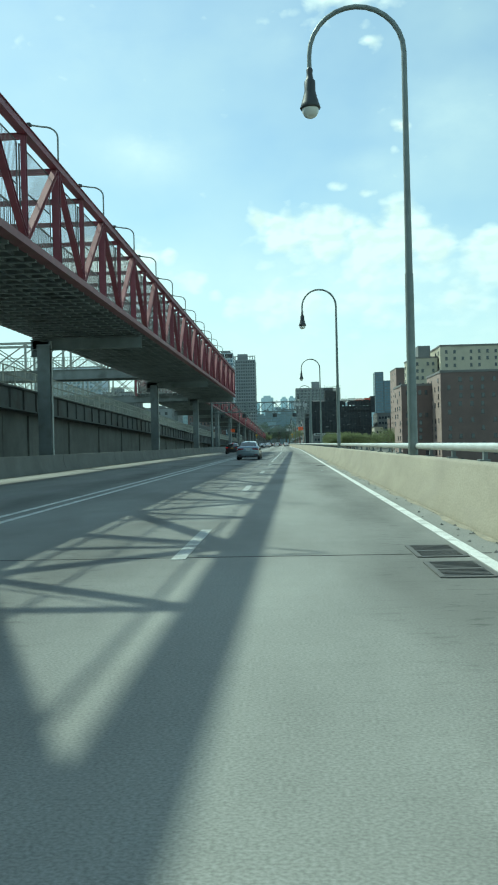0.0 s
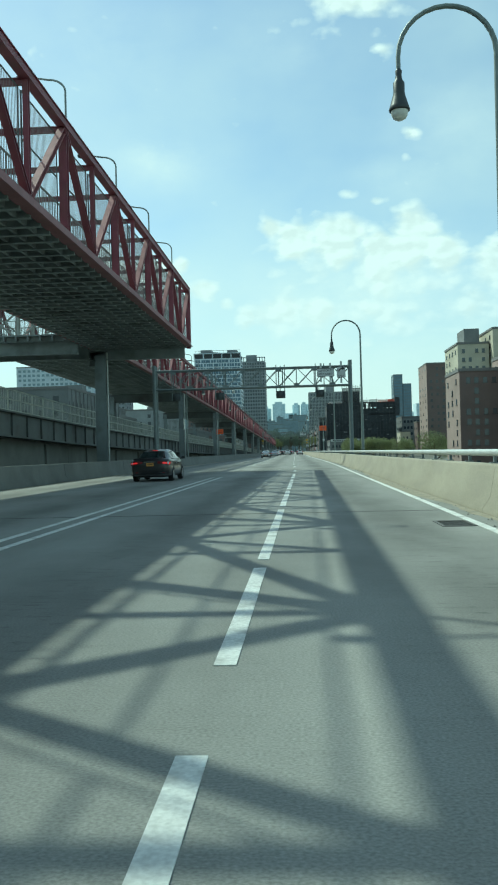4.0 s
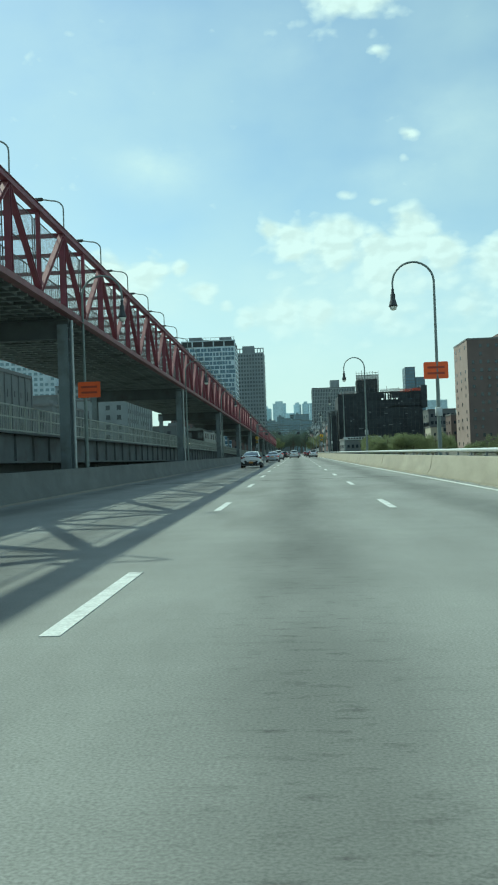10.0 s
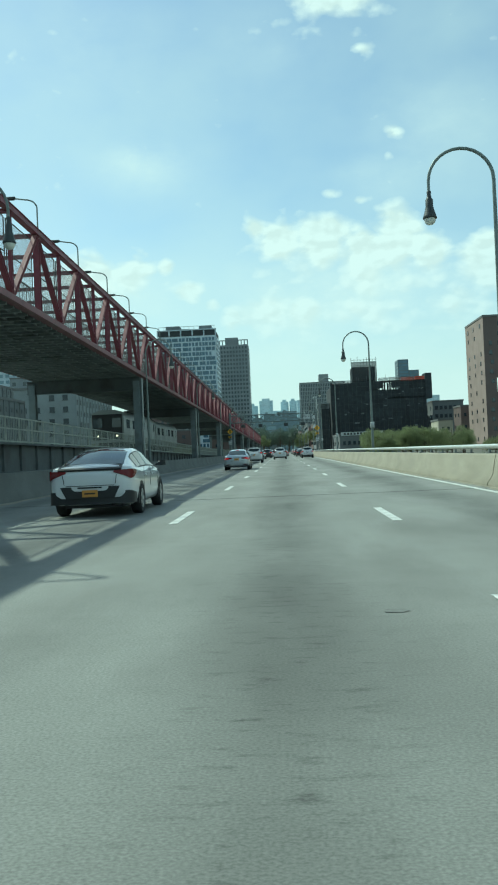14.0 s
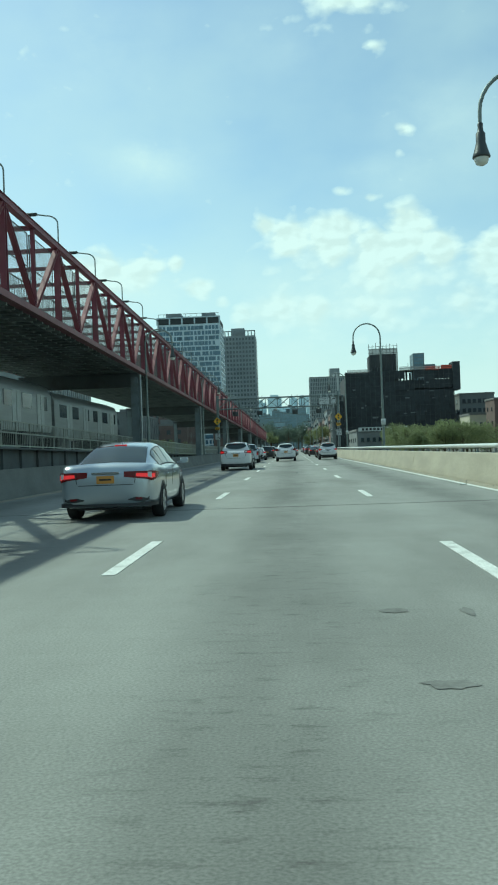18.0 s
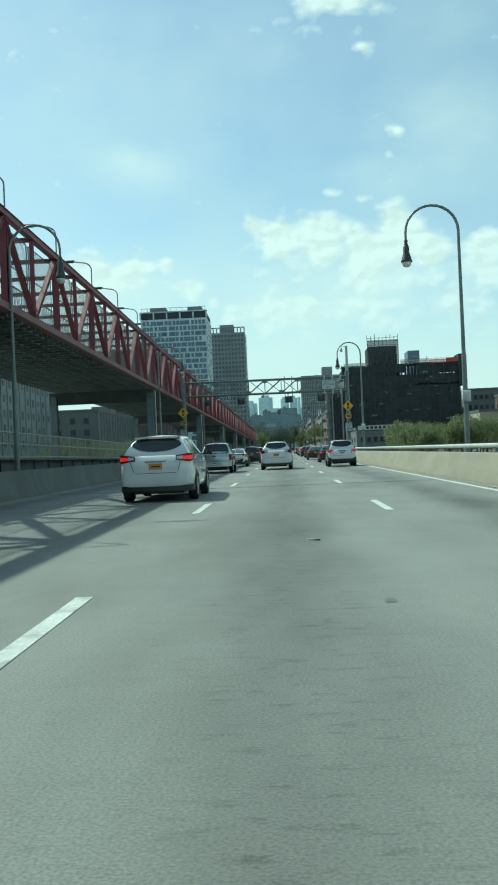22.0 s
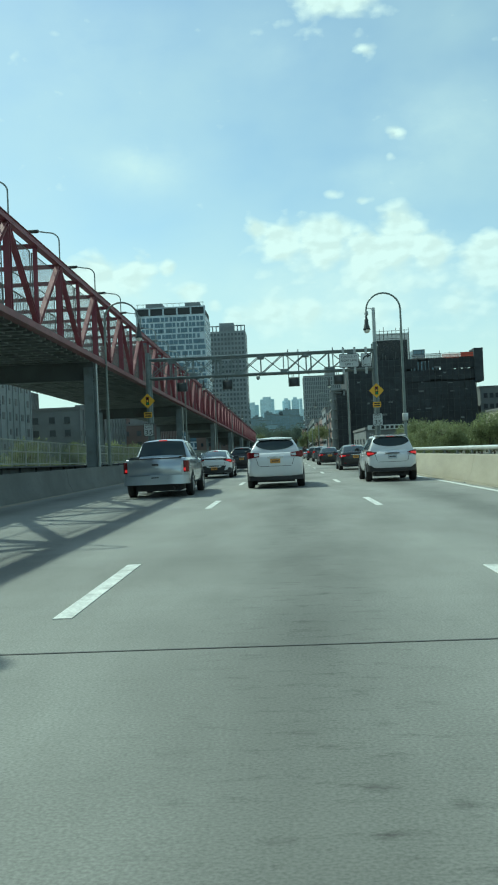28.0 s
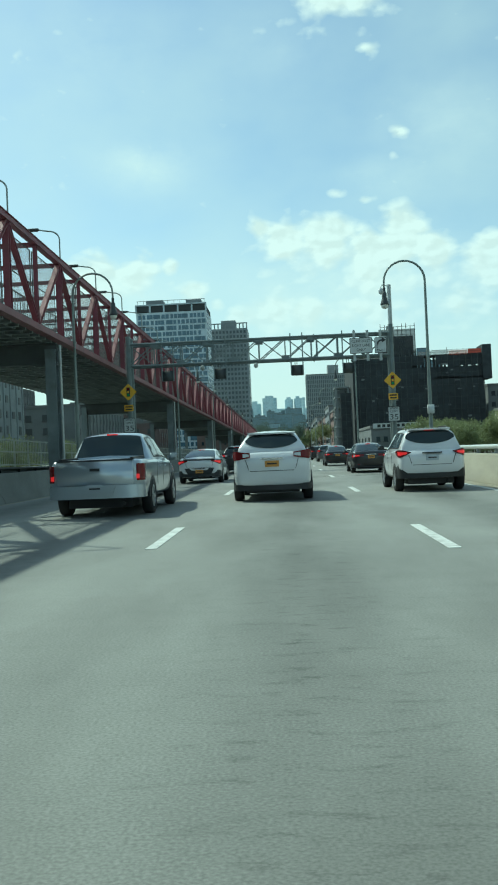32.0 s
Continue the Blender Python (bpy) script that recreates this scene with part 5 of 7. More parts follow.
def tree(seed, height, spread, leaf="leaf", label="leafy green roadside tree below the bridge", group="roadside trees"):
    rr = random.Random(seed)
    e = empty("tree", label, "tree", group=group)
    b = bmesh.new()
    tube(b, [(0, 0, 0), (0.1, 0.05, height * 0.3), (-0.05, 0.1, height * 0.6), (0.1, 0, height * 0.85)], 0.22, 7, 0.06)
    centres = []
    for k in range(9):
        a = rr.random() * 6.283
        z0 = height * (0.3 + 0.4 * rr.random())
        r = spread * (0.5 + 0.45 * rr.random())
        p = Vector((math.cos(a) * r, math.sin(a) * r, z0 + height * (0.12 + 0.2 * rr.random())))
        tube(b, [(0.05, 0.05, z0), tuple((Vector((0, 0, z0)) * 0.45 + p * 0.55)), tuple(p)], 0.09, 5, 0.03)
        centres.append(p)
    part("trunk", b, M["bark"], e)
    for k in range(12):
        a = rr.random() * 6.283
        r = spread * math.sqrt(rr.random()) * 0.8
        centres.append(Vector((math.cos(a) * r, math.sin(a) * r, height * (0.55 + 0.4 * rr.random() * (1 - r / spread / 1.4)))))
    verts, faces = [], []
    for c in centres:
        rad = spread * (0.28 + 0.2 * rr.random())
        for k in range(170):
            v = Vector((rr.gauss(0, 1), rr.gauss(0, 1), rr.gauss(0, 0.8)))
            v = v.normalized() * rad * (0.45 + 0.6 * rr.random())
            p = c + v
            s = 0.10 + 0.12 * rr.random()
            q = Euler((rr.random() * 3, rr.random() * 3, rr.random() * 6)).to_matrix()
            i = len(verts)
            for co in ((-s, 0, 0), (0, -s * 0.55, 0), (s, 0, 0.06), (0, s * 0.55, 0)):
                verts.append(p + q @ Vector(co))
            faces.append((i, i + 1, i + 2, i + 3))
    me = bpy.data.meshes.new("crown")
    me.from_pydata(verts, [], faces)
    me.materials.append(M[leaf])
    ob = new("crown", me)
    ob.parent = e
    return e


protos = [tree(1, 9.5, 3.4), tree(2, 11.0, 4.0), tree(3, 8.5, 3.0)]
for k, p in enumerate(protos):
    p.location = (24 + 7 * k, 548 + 5 * k, -4.2)
rnd = random.Random(9)
for k in range(44):
    y = 532 + rnd.random() * 66
    x = 23.0 + (y - 532) * 0.05 + rnd.random() * 30
    s = 0.75 + rnd.random() * 0.35
    g = float(np.interp(y, (420, 620), (-7, -2.2)))
    copy_thing(protos[k % 3], Matrix.LocRotScale((x, y, g), Euler((0, 0, rnd.random() * 6.28)), (s, s, s)))
for x, y in ((66, 560), (74, 556), (82, 562), (58, 400), (70, 398), (40, 385), (8.5, 980), (8, 860), (-19, 900), (9, 720)):
    s = 1.1 + rnd.random() * 0.5
    copy_thing(protos[int(x) % 3], Matrix.LocRotScale((x, y, -7.2 if y < 600 else -0.4), Euler((0, 0, rnd.random() * 6.28)), (s, s, s)))

# tall trees massed at the street's far end, haze painted into their leaves
far_protos = [tree(7 + k, h, w, "hazed_leaf", "tall tree in the haze at the street's far end", "far street trees") for k, (h, w) in enumerate(((9.5, 3.6), (11.0, 4.0)))]
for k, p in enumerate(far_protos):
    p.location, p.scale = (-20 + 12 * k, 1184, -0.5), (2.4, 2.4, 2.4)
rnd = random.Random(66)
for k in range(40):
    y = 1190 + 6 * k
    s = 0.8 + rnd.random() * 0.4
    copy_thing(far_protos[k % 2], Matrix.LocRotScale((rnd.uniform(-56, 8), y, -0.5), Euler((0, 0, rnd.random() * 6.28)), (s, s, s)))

# trees beyond the tracks
rnd = random.Random(15)
for k in range(30):
    y = 395 + rnd.random() * 190
    s = 0.85 + rnd.random() * 0.35
    copy_thing(protos[k % 3], Matrix.LocRotScale((-33 - rnd.random() * 20, y, float(np.interp(y, (395, 620), (-5.5, -2.5))) - 3.6), Euler((0, 0, rnd.random() * 6.28)), (s, s, s)))

# ---- vehicles ----
def loft(b, rings, cap=True):
    vs = [[b.verts.new(p) for p in r] for r in rings]
    n = len(rings[0])
    for u, v in zip(vs, vs[1:]):
        for k in range(n):
            f = b.faces.new((u[k], u[(k + 1) % n], v[(k + 1) % n], v[k]))
            f.smooth = True
    if cap:
        b.faces.new(vs[0][::-1])
        b.faces.new(vs[-1])


def spline(ts, vals, q):
    """Smooth curve through the points (Catmull-Rom on uneven steps, clamped)."""
    ts, vals = list(ts), list(vals)
    if q <= ts[0]:
        return vals[0]
    if q >= ts[-1]:
        return vals[-1]
    k = max(i for i in range(len(ts) - 1) if ts[i] <= q)
    h = ts[k + 1] - ts[k]
    u = (q - ts[k]) / h

    def slope(i):
        if i == 0 or i == len(ts) - 1:
            a, b2 = (0, 1) if i == 0 else (len(ts) - 2, len(ts) - 1)
            return (vals[b2] - vals[a]) / (ts[b2] - ts[a])
        d0 = (vals[i] - vals[i - 1]) / (ts[i] - ts[i - 1])
        d1 = (vals[i + 1] - vals[i]) / (ts[i + 1] - ts[i])
        return 0.0 if d0 * d1 <= 0 else 2 * d0 * d1 / (d0 + d1)

    m0, m1 = slope(k) * h, slope(k + 1) * h
    return (2 * u ** 3 - 3 * u ** 2 + 1) * vals[k] + (u ** 3 - 2 * u ** 2 + u) * m0 + (3 * u ** 2 - 2 * u ** 3) * vals[k + 1] + (u ** 3 - u ** 2) * m1


def ring_body(y, zl, zd, hw):
    h = zd - zl
    half = [(0.55 * hw, zl - 0.01), (0.84 * hw, zl), (0.93 * hw, zl + 0.05), (0.975 * hw, zl + 0.16 * h), (0.995 * hw, zl + 0.34 * h), (hw, zl + 0.52 * h), (0.992 * hw, zl + 0.68 * h),
            (0.972 * hw, zl + 0.84 * h), (0.945 * hw, zd - 0.035), (0.90 * hw, zd - 0.006), (0.8 * hw, zd + 0.008), (0.45 * hw, zd + 0.025), (0.15 * hw, zd + 0.03)]
    return [(x, y, z) for x, z in half] + [(-x, y, z) for x, z in reversed(half)]


def slab(b, pts, off, thick=0.02):
    """A thin plate on the polygon pts, lifted by off along its normal."""
    pts = [Vector(p) for p in pts]
    n = (pts[1] - pts[0]).cross(pts[2] - pts[0]).normalized()
    a = [b.verts.new(p + n * off) for p in pts]
    c = [b.verts.new(p + n * (off - thick)) for p in pts]
    k = len(pts)
    b.faces.new(a)
    b.faces.new(c[::-1])
    for i in range(k):
        b.faces.new((a[i], c[i], c[(i + 1) % k], a[(i + 1) % k]))


def panel(b, plan, lo, hi):
    """A curved lens along a plan path, with its own lower and upper edge, 20 mm deep."""
    a = [b.verts.new((x, y, z)) for (x, y), z in zip(plan, lo)]
    c = [b.verts.new((x, y + 0.012, z)) for (x, y), z in zip(plan, hi)]
    a2 = [b.verts.new((x * 0.985, y + 0.02, z)) for (x, y), z in zip(plan, lo)]
    c2 = [b.verts.new((x * 0.985, y + 0.032, z)) for (x, y), z in zip(plan, hi)]
    n = len(plan)
    for k in range(n - 1):
        for q in ((a[k], a[k + 1], c[k + 1], c[k]), (c2[k], c2[k + 1], a2[k + 1], a2[k]), (a[k], a2[k], a2[k + 1], a[k + 1]), (c[k], c[k + 1], c2[k + 1], c2[k])):
            b.faces.new(q).smooth = True
    b.faces.new((a[0], c[0], c2[0], a2[0]))
    b.faces.new((a[-1], a2[-1], c2[-1], c[-1]))


def strip(b, path, z0, z1, lean=0.0):
    """A wall along a plan path between two heights, 25 mm thick, its top leaning forward."""
    for (xa, ya), (xb, yb) in zip(path, path[1:]):
        d = Vector((xb - xa, yb - ya, 0)).normalized()
        n = Vector((d.y, -d.x, 0)) * 0.025
        vs = [b.verts.new(p) for p in ((xa, ya, z0), (xb, yb, z0), (xb, yb + lean, z1), (xa, ya + lean, z1),
                                       (xa - n.x, ya - n.y, z0), (xb - n.x, yb - n.y, z0), (xb - n.x, yb - n.y + lean, z1), (xa - n.x, ya - n.y + lean, z1))]
        for f in ((0, 1, 2, 3), (7, 6, 5, 4), (0, 4, 5, 1), (1, 5, 6, 2), (2, 6, 7, 3), (3, 7, 4, 0)):
            b.faces.new([vs[i] for i in f])


WHEEL = {}


def wheel_meshes(r):
    if r in WHEEL:
        return WHEEL[r]
    b = bmesh.new()
    lathe(b, [(r * 0.64, -0.10), (r * 0.93, -0.11), (r, -0.08), (r, 0.08), (r * 0.93, 0.11), (r * 0.66, 0.105), (r * 0.62, 0.06)], 24, axis="X")
    tyre = finish(b, "tyre", M["tyre"])
    b = bmesh.new()
    lathe(b, [(r * 0.62, 0.02), (r * 0.64, 0.10), (r * 0.58, 0.105), (r * 0.56, 0.05), (r * 0.2, 0.045)], 24, axis="X")
    for k in range(5):
        a = k * 2 * math.pi / 5
        for da in (-0.13, 0.13):
            beam(b, (0.08, math.cos(a) * 0.05, math.sin(a) * 0.05), (0.085, math.cos(a + da) * r * 0.58, math.sin(a + da) * r * 0.58), 0.035, 0.045)
    lathe(b, [(0.001, 0.11), (0.07, 0.105), (0.075, 0.06)], 12, axis="X")
    rim = finish(b, "rim", M["rim"])
    WHEEL[r] = (tyre, rim)
    return WHEEL[r]


def rear_lens(shell, zlo, zhi, wide, y0, y1):
    """A rounded pane on the tail of the cabin: its lower edge dips in the middle and its ends taper upwards."""
    def depth(x, z):
        a, c = y0, y1
        for _ in range(22):
            m = (a + c) / 2
            pts = [shell(m, 0.3 + 0.7 * i / 14) for i in range(15)]
            top = pts[-1][1]
            for (xa, za), (xb, zb) in zip(pts, pts[1:]):
                if xb <= x <= xa:
                    top = za + (zb - za) * (xa - x) / max(1e-6, xa - xb)
                    break
            else:
                top = pts[0][1] if x > pts[0][0] else top
            a, c = (m, c) if top < z else (a, m)
        return (a + c) / 2

    b = bmesh.new()
    n, rows = 20, 7
    grid = []
    for k in range(n + 1):
        f = -1 + 2 * k / n
        x = wide * f
        lo = zlo + 0.10 * f * f + 0.05 * abs(f) ** 6
        hi = zhi - 0.03 * f * f - 0.10 * abs(f) ** 9
        grid.append([(x, lo + (hi - lo) * r / rows) for r in range(rows + 1)])
    front = [[b.verts.new((x, depth(abs(x), z) - 0.012, z + 0.006)) for x, z in col] for col in grid]
    back = [[b.verts.new((v.co.x, v.co.y + 0.03, v.co.z - 0.008)) for v in col] for col in front]
    for k in range(n):
        for r in range(rows):
            b.faces.new((front[k][r], front[k + 1][r], front[k + 1][r + 1], front[k][r + 1])).smooth = True
            b.faces.new((back[k][r + 1], back[k + 1][r + 1], back[k + 1][r], back[k][r])).smooth = True
        for r in (0, rows):
            b.faces.new((front[k][r], back[k][r], back[k + 1][r], front[k + 1][r]))
    for k in (0, n):
        for r in range(rows):
            b.faces.new((front[k][r], front[k][r + 1], back[k][r + 1], back[k][r]))
    return b


STYLES = {
    # L, half width, stations (y, low, deck, width factor), roof (y, z, half width), belt, wheel radius, axle rear, wheelbase
    "sedan": dict(hw=0.90, st=[(0.0, 0.34, 0.86, 0.80), (0.06, 0.27, 0.96, 0.90), (0.22, 0.24, 1.03, 0.97), (0.7, 0.22, 1.02, 1.0), (1.6, 0.2, 0.97, 1.0), (3.0, 0.2, 0.95, 1.0), (3.7, 0.2, 0.94, 0.99), (4.2, 0.22, 0.84, 0.95), (4.5, 0.3, 0.72, 0.86), (4.62, 0.38, 0.62, 0.74)],
                  roof=[(0.62, 1.02, 0.66), (1.0, 1.19, 0.62), (1.5, 1.37, 0.57), (2.2, 1.44, 0.57), (2.8, 1.40, 0.58), (3.3, 1.17, 0.66), (3.75, 0.95, 0.72)], belt=0.98, r=0.32, ax=0.95, wb=2.68,
                  rear=(0.66, 1.44), front=(2.86, 3.66), side=[(1.12, 1.50), (1.56, 2.16), (2.23, 3.30)], lights=(0.34, 0.72, 0.80, 0.90, 0.90), plate=(0.76, 0.14)),
    "liftback": dict(hw=0.90, st=[(0.0, 0.42, 0.92, 0.80), (0.07, 0.32, 1.03, 0.91), (0.25, 0.26, 1.06, 0.97), (0.7, 0.22, 1.03, 1.0), (1.6, 0.2, 0.97, 1.0), (3.0, 0.2, 0.95, 1.0), (3.7, 0.2, 0.93, 0.99), (4.2, 0.22, 0.82, 0.95), (4.46, 0.3, 0.70, 0.85), (4.58, 0.38, 0.6, 0.73)],
                     roof=[(0.28, 1.06, 0.68), (0.8, 1.22, 0.63), (1.5, 1.38, 0.57), (2.2, 1.43, 0.57), (2.8, 1.37, 0.58), (3.3, 1.15, 0.66), (3.8, 0.94, 0.72)], belt=0.99, r=0.325, ax=0.98, wb=2.69,
                     rear=(0.36, 1.42), front=(2.86, 3.70), side=[(1.0, 1.45), (1.52, 2.16), (2.23, 3.32)], lights=(0.50, 0.78, 0.92, 0.98, 0.96), plate=(0.50, 0.14)),
    "suv": dict(hw=0.90, st=[(0.0, 0.40, 0.99, 0.88), (0.07, 0.33, 1.08, 0.94), (0.25, 0.3, 1.13, 0.985), (0.8, 0.27, 1.10, 1.0), (1.7, 0.25, 1.05, 1.0), (3.0, 0.25, 1.03, 1.0), (3.7, 0.25, 1.02, 0.99), (4.2, 0.27, 0.93, 0.95), (4.46, 0.34, 0.80, 0.86), (4.58, 0.42, 0.68, 0.76)],
                roof=[(0.10, 1.09, 0.80), (0.22, 1.27, 0.74), (0.46, 1.51, 0.61), (1.0, 1.60, 0.58), (2.0, 1.62, 0.57), (2.7, 1.55, 0.58), (3.2, 1.30, 0.67), (3.65, 1.03, 0.75)], belt=1.10, r=0.345, ax=0.85, wb=2.69,
                rear=(0.16, 0.46), front=(2.78, 3.55), side=[(0.62, 1.30), (1.37, 2.10), (2.17, 3.18)], lights=(0.50, 0.95, 0.985, 1.16, 1.135), plate=(0.86, 0.14)),
    "compact_suv": dict(hw=0.88, st=[(0.0, 0.50, 0.96, 0.87), (0.07, 0.42, 1.04, 0.94), (0.22, 0.36, 1.1, 0.98), (0.8, 0.32, 1.10, 1.0), (1.6, 0.3, 1.08, 1.0), (2.7, 0.3, 1.06, 1.0), (3.3, 0.3, 1.05, 0.99), (3.75, 0.32, 0.96, 0.95), (3.96, 0.38, 0.84, 0.86), (4.08, 0.45, 0.72, 0.76)],
                        roof=[(0.10, 1.08, 0.76), (0.2, 1.3, 0.70), (0.36, 1.58, 0.61), (0.9, 1.64, 0.60), (1.8, 1.66, 0.60), (2.4, 1.59, 0.61), (2.85, 1.34, 0.68), (3.25, 1.06, 0.74)], belt=1.1, r=0.345, ax=0.75, wb=2.52,
                        rear=(0.125, 0.345), front=(2.48, 3.17), side=[(0.5, 1.10), (1.17, 1.80), (1.87, 2.82)], lights=(0.54, 0.90, 0.98, 1.10, 1.06), plate=(0.88, 0.15)),
    "pickup": dict(hw=0.98, st=[(0.0, 0.55, 1.10, 0.90), (0.06, 0.46, 1.16, 0.95), (0.2, 0.40, 1.17, 0.985), (0.8, 0.36, 1.17, 1.0), (1.7, 0.34, 1.17, 1.0), (3.1, 0.33, 1.14, 1.0), (4.0, 0.33, 1.13, 0.99), (4.7, 0.36, 1.05, 0.96), (5.1, 0.42, 0.92, 0.90), (5.24, 0.5, 0.8, 0.8)],
                   roof=[(1.42, 1.16, 0.80), (1.6, 1.42, 0.74), (1.80, 1.70, 0.66), (2.2, 1.75, 0.65), (2.9, 1.74, 0.65), (3.3, 1.66, 0.66), (3.75, 1.38, 0.72), (4.1, 1.14, 0.78)], belt=1.16, r=0.37, ax=1.1, wb=3.1,
                   rear=(1.47, 1.77), front=(3.38, 4.02), side=[(1.92, 2.54), (2.62, 3.66)], lights=(0.85, 0.74, 0.74, 1.08, 1.08), plate=(0.58, 0.16)),
}


def vehicle(style, paint, label, lit=True, plate="plate_gold", full=True):
    S = STYLES[style]
    hw, belt = S["hw"], S["belt"]
    st, roof = S["st"], S["roof"]
    L = st[-1][0]
    kind = {"sedan": "car", "liftback": "car", "suv": "suv", "compact_suv": "suv", "pickup": "pickup truck"}[style]
    e = empty(style if style != "compact_suv" else "suv", label, kind)
    P = M["car_" + paint]
    ys = [q[0] for q in st]
    fine = sorted({round(v, 3) for v in [0.0, 0.012, 0.03, 0.06, 0.1, 0.15, 0.22] + [0.22 + (L - 0.44) * k / (22 if full else 9) for k in range((22 if full else 9) + 1)] + [L - 0.15, L - 0.1, L - 0.06, L - 0.03, L - 0.012, L]})
    b = bmesh.new()
    rings = []
    for y in fine:
        rings.append(ring_body(y, spline(ys, [q[1] for q in st], y), spline(ys, [q[2] for q in st], y), hw * spline(ys, [q[3] for q in st], y)))
    for at, out in ((0, -1), (-1, 1)):
        base = rings[at]
        zc0 = sum(p[2] for p in base) / len(base)
        dome = [[(x * f, y + out * d, zc0 + (z - zc0) * f) for x, y, z in base] for f, d in ((0.93, 0.012), (0.75, 0.026), (0.4, 0.036))]
        rings = dome[::-1] + rings if at == 0 else rings + dome
    loft(b, rings)
    body = part("body", b, P, e)
    body.data.set_sharp_from_angle(angle=radians(50))
    ry = [p[0] for p in roof]

    def belt_half(y):
        return 0.945 * hw * spline(ys, [q[3] for q in st], y)

    def shell(y, u, lift=0.0):
        """A point of the cabin's skin: u runs from the belt (0) to the roof's crown (1)."""
        z, w = spline(ry, [p[1] for p in roof], y), spline(ry, [p[2] for p in roof], y)
        zb = min(belt - 0.06, z - 0.03)
        hb = belt_half(y)
        h = z - zb
        us = (0.0, 0.25, 0.5, 0.62, 0.70, 0.82, 1.0)
        xs = (hb, hb + (w - hb) * 0.36, hb + (w - hb) * 0.76, w, w * 0.90, w * 0.55, 0.0)
        zs = (zb, zb + h * 0.36, zb + h * 0.72, zb + h * 0.90, z - 0.02 * h, z + 0.012, z + 0.03)
        return spline(us, xs, u), spline(us, zs, u)

    def skin(y0, y1, u0, u1, n, k, lift, mirror):
        """A patch of the cabin's skin, lifted off it, as a thin closed plate."""
        b2 = bmesh.new()
        rows_u = [u0 + (u1 - u0) * i / k for i in range(k + 1)]
        cols = []
        for i in range(n + 1):
            y = y0 + (y1 - y0) * i / n
            line = []
            for u in rows_u:
                x, z = shell(y, u)
                line.append(Vector((x, y, z)))
            if mirror == 0:
                line = line + [Vector((-p.x, p.y, p.z)) for p in reversed(line[:-1])]
            cols.append([Vector((p.x * (mirror or 1), p.y, p.z)) for p in line])
        m = len(cols[0])
        cen = Vector((0, (ry[0] + ry[-1]) / 2, belt))

        def normal(i, j2):
            a = cols[min(i + 1, n)][j2] - cols[max(i - 1, 0)][j2]
            c = cols[i][min(j2 + 1, m - 1)] - cols[i][max(j2 - 1, 0)]
            v = a.cross(c).normalized()
            return v if v.dot(cols[i][j2] - cen) > 0 else -v
        outer = [[b2.verts.new(cols[i][j2] + normal(i, j2) * lift) for j2 in range(m)] for i in range(n + 1)]
        for i in range(n):
            for j2 in range(m - 1):
                f = b2.faces.new((outer[i][j2], outer[i + 1][j2], outer[i + 1][j2 + 1], outer[i][j2 + 1]))
                f.smooth = True
        edge = [e2 for e2 in b2.edges if e2.is_boundary]
        r = bmesh.ops.extrude_edge_only(b2, edges=edge)
        for v in [g for g in r["geom"] if isinstance(g, bmesh.types.BMVert)]:
            v.co += (cen - v.co).normalized() * (lift + 0.012)
        return b2

    b = bmesh.new()
    yy = sorted({round(ry[0] + (ry[-1] - ry[0]) * k / (30 if full else 12), 3) for k in range((30 if full else 12) + 1)} | {round(v, 3) for v in ry})
    us = [0.0, 0.12, 0.25, 0.38, 0.5, 0.58, 0.64, 0.70, 0.78, 0.88, 1.0]
    rings = []
    for y in yy:
        line = [shell(y, u) for u in us]
        rings.append([(x, y, z) for x, z in line] + [(-x, y, z) for x, z in reversed(line[:-1])])
    loft(b, rings)
    cab = part("cabin", b, P, e)
    cab.data.set_sharp_from_angle(angle=radians(50))
    # glass follows the cabin's skin
    g0, g1 = S["rear"]
    if style in ("suv", "compact_suv") and full:
        zlo, zhi, wide = (1.21, 1.525, 0.60) if style == "suv" else (1.24, 1.58, 0.63)
        part("rear_window", rear_lens(shell, zlo, zhi, wide, ry[0], g1 + 0.25), M["carglass"], e, "dark rear window")
    else:
        part("rear_window", skin(g0, g1, 0.665, 1.0, 8, 6, 0.007, 0), M["carglass"], e, "dark rear window")
    part("windscreen", skin(S["front"][0], S["front"][1], 0.665, 1.0, 8, 6, 0.007, 0), M["carglass"], e)
    for wy0, wy1 in S["side"]:
        for s in (1, -1):
            part("side_window", skin(wy0, wy1, 0.13, 0.56, 6, 5, 0.009, s), M["carglass"], e)
    for s in (1, -1):
        part("window_surround", skin(S["side"][0][0] - 0.03, S["side"][-1][1] + 0.03, 0.10, 0.585, 14, 5, 0.003, s), M["darkplastic"], e)
    # wheels and their dark arches
    r = S["r"]
    tyre, rim = wheel_meshes(r)
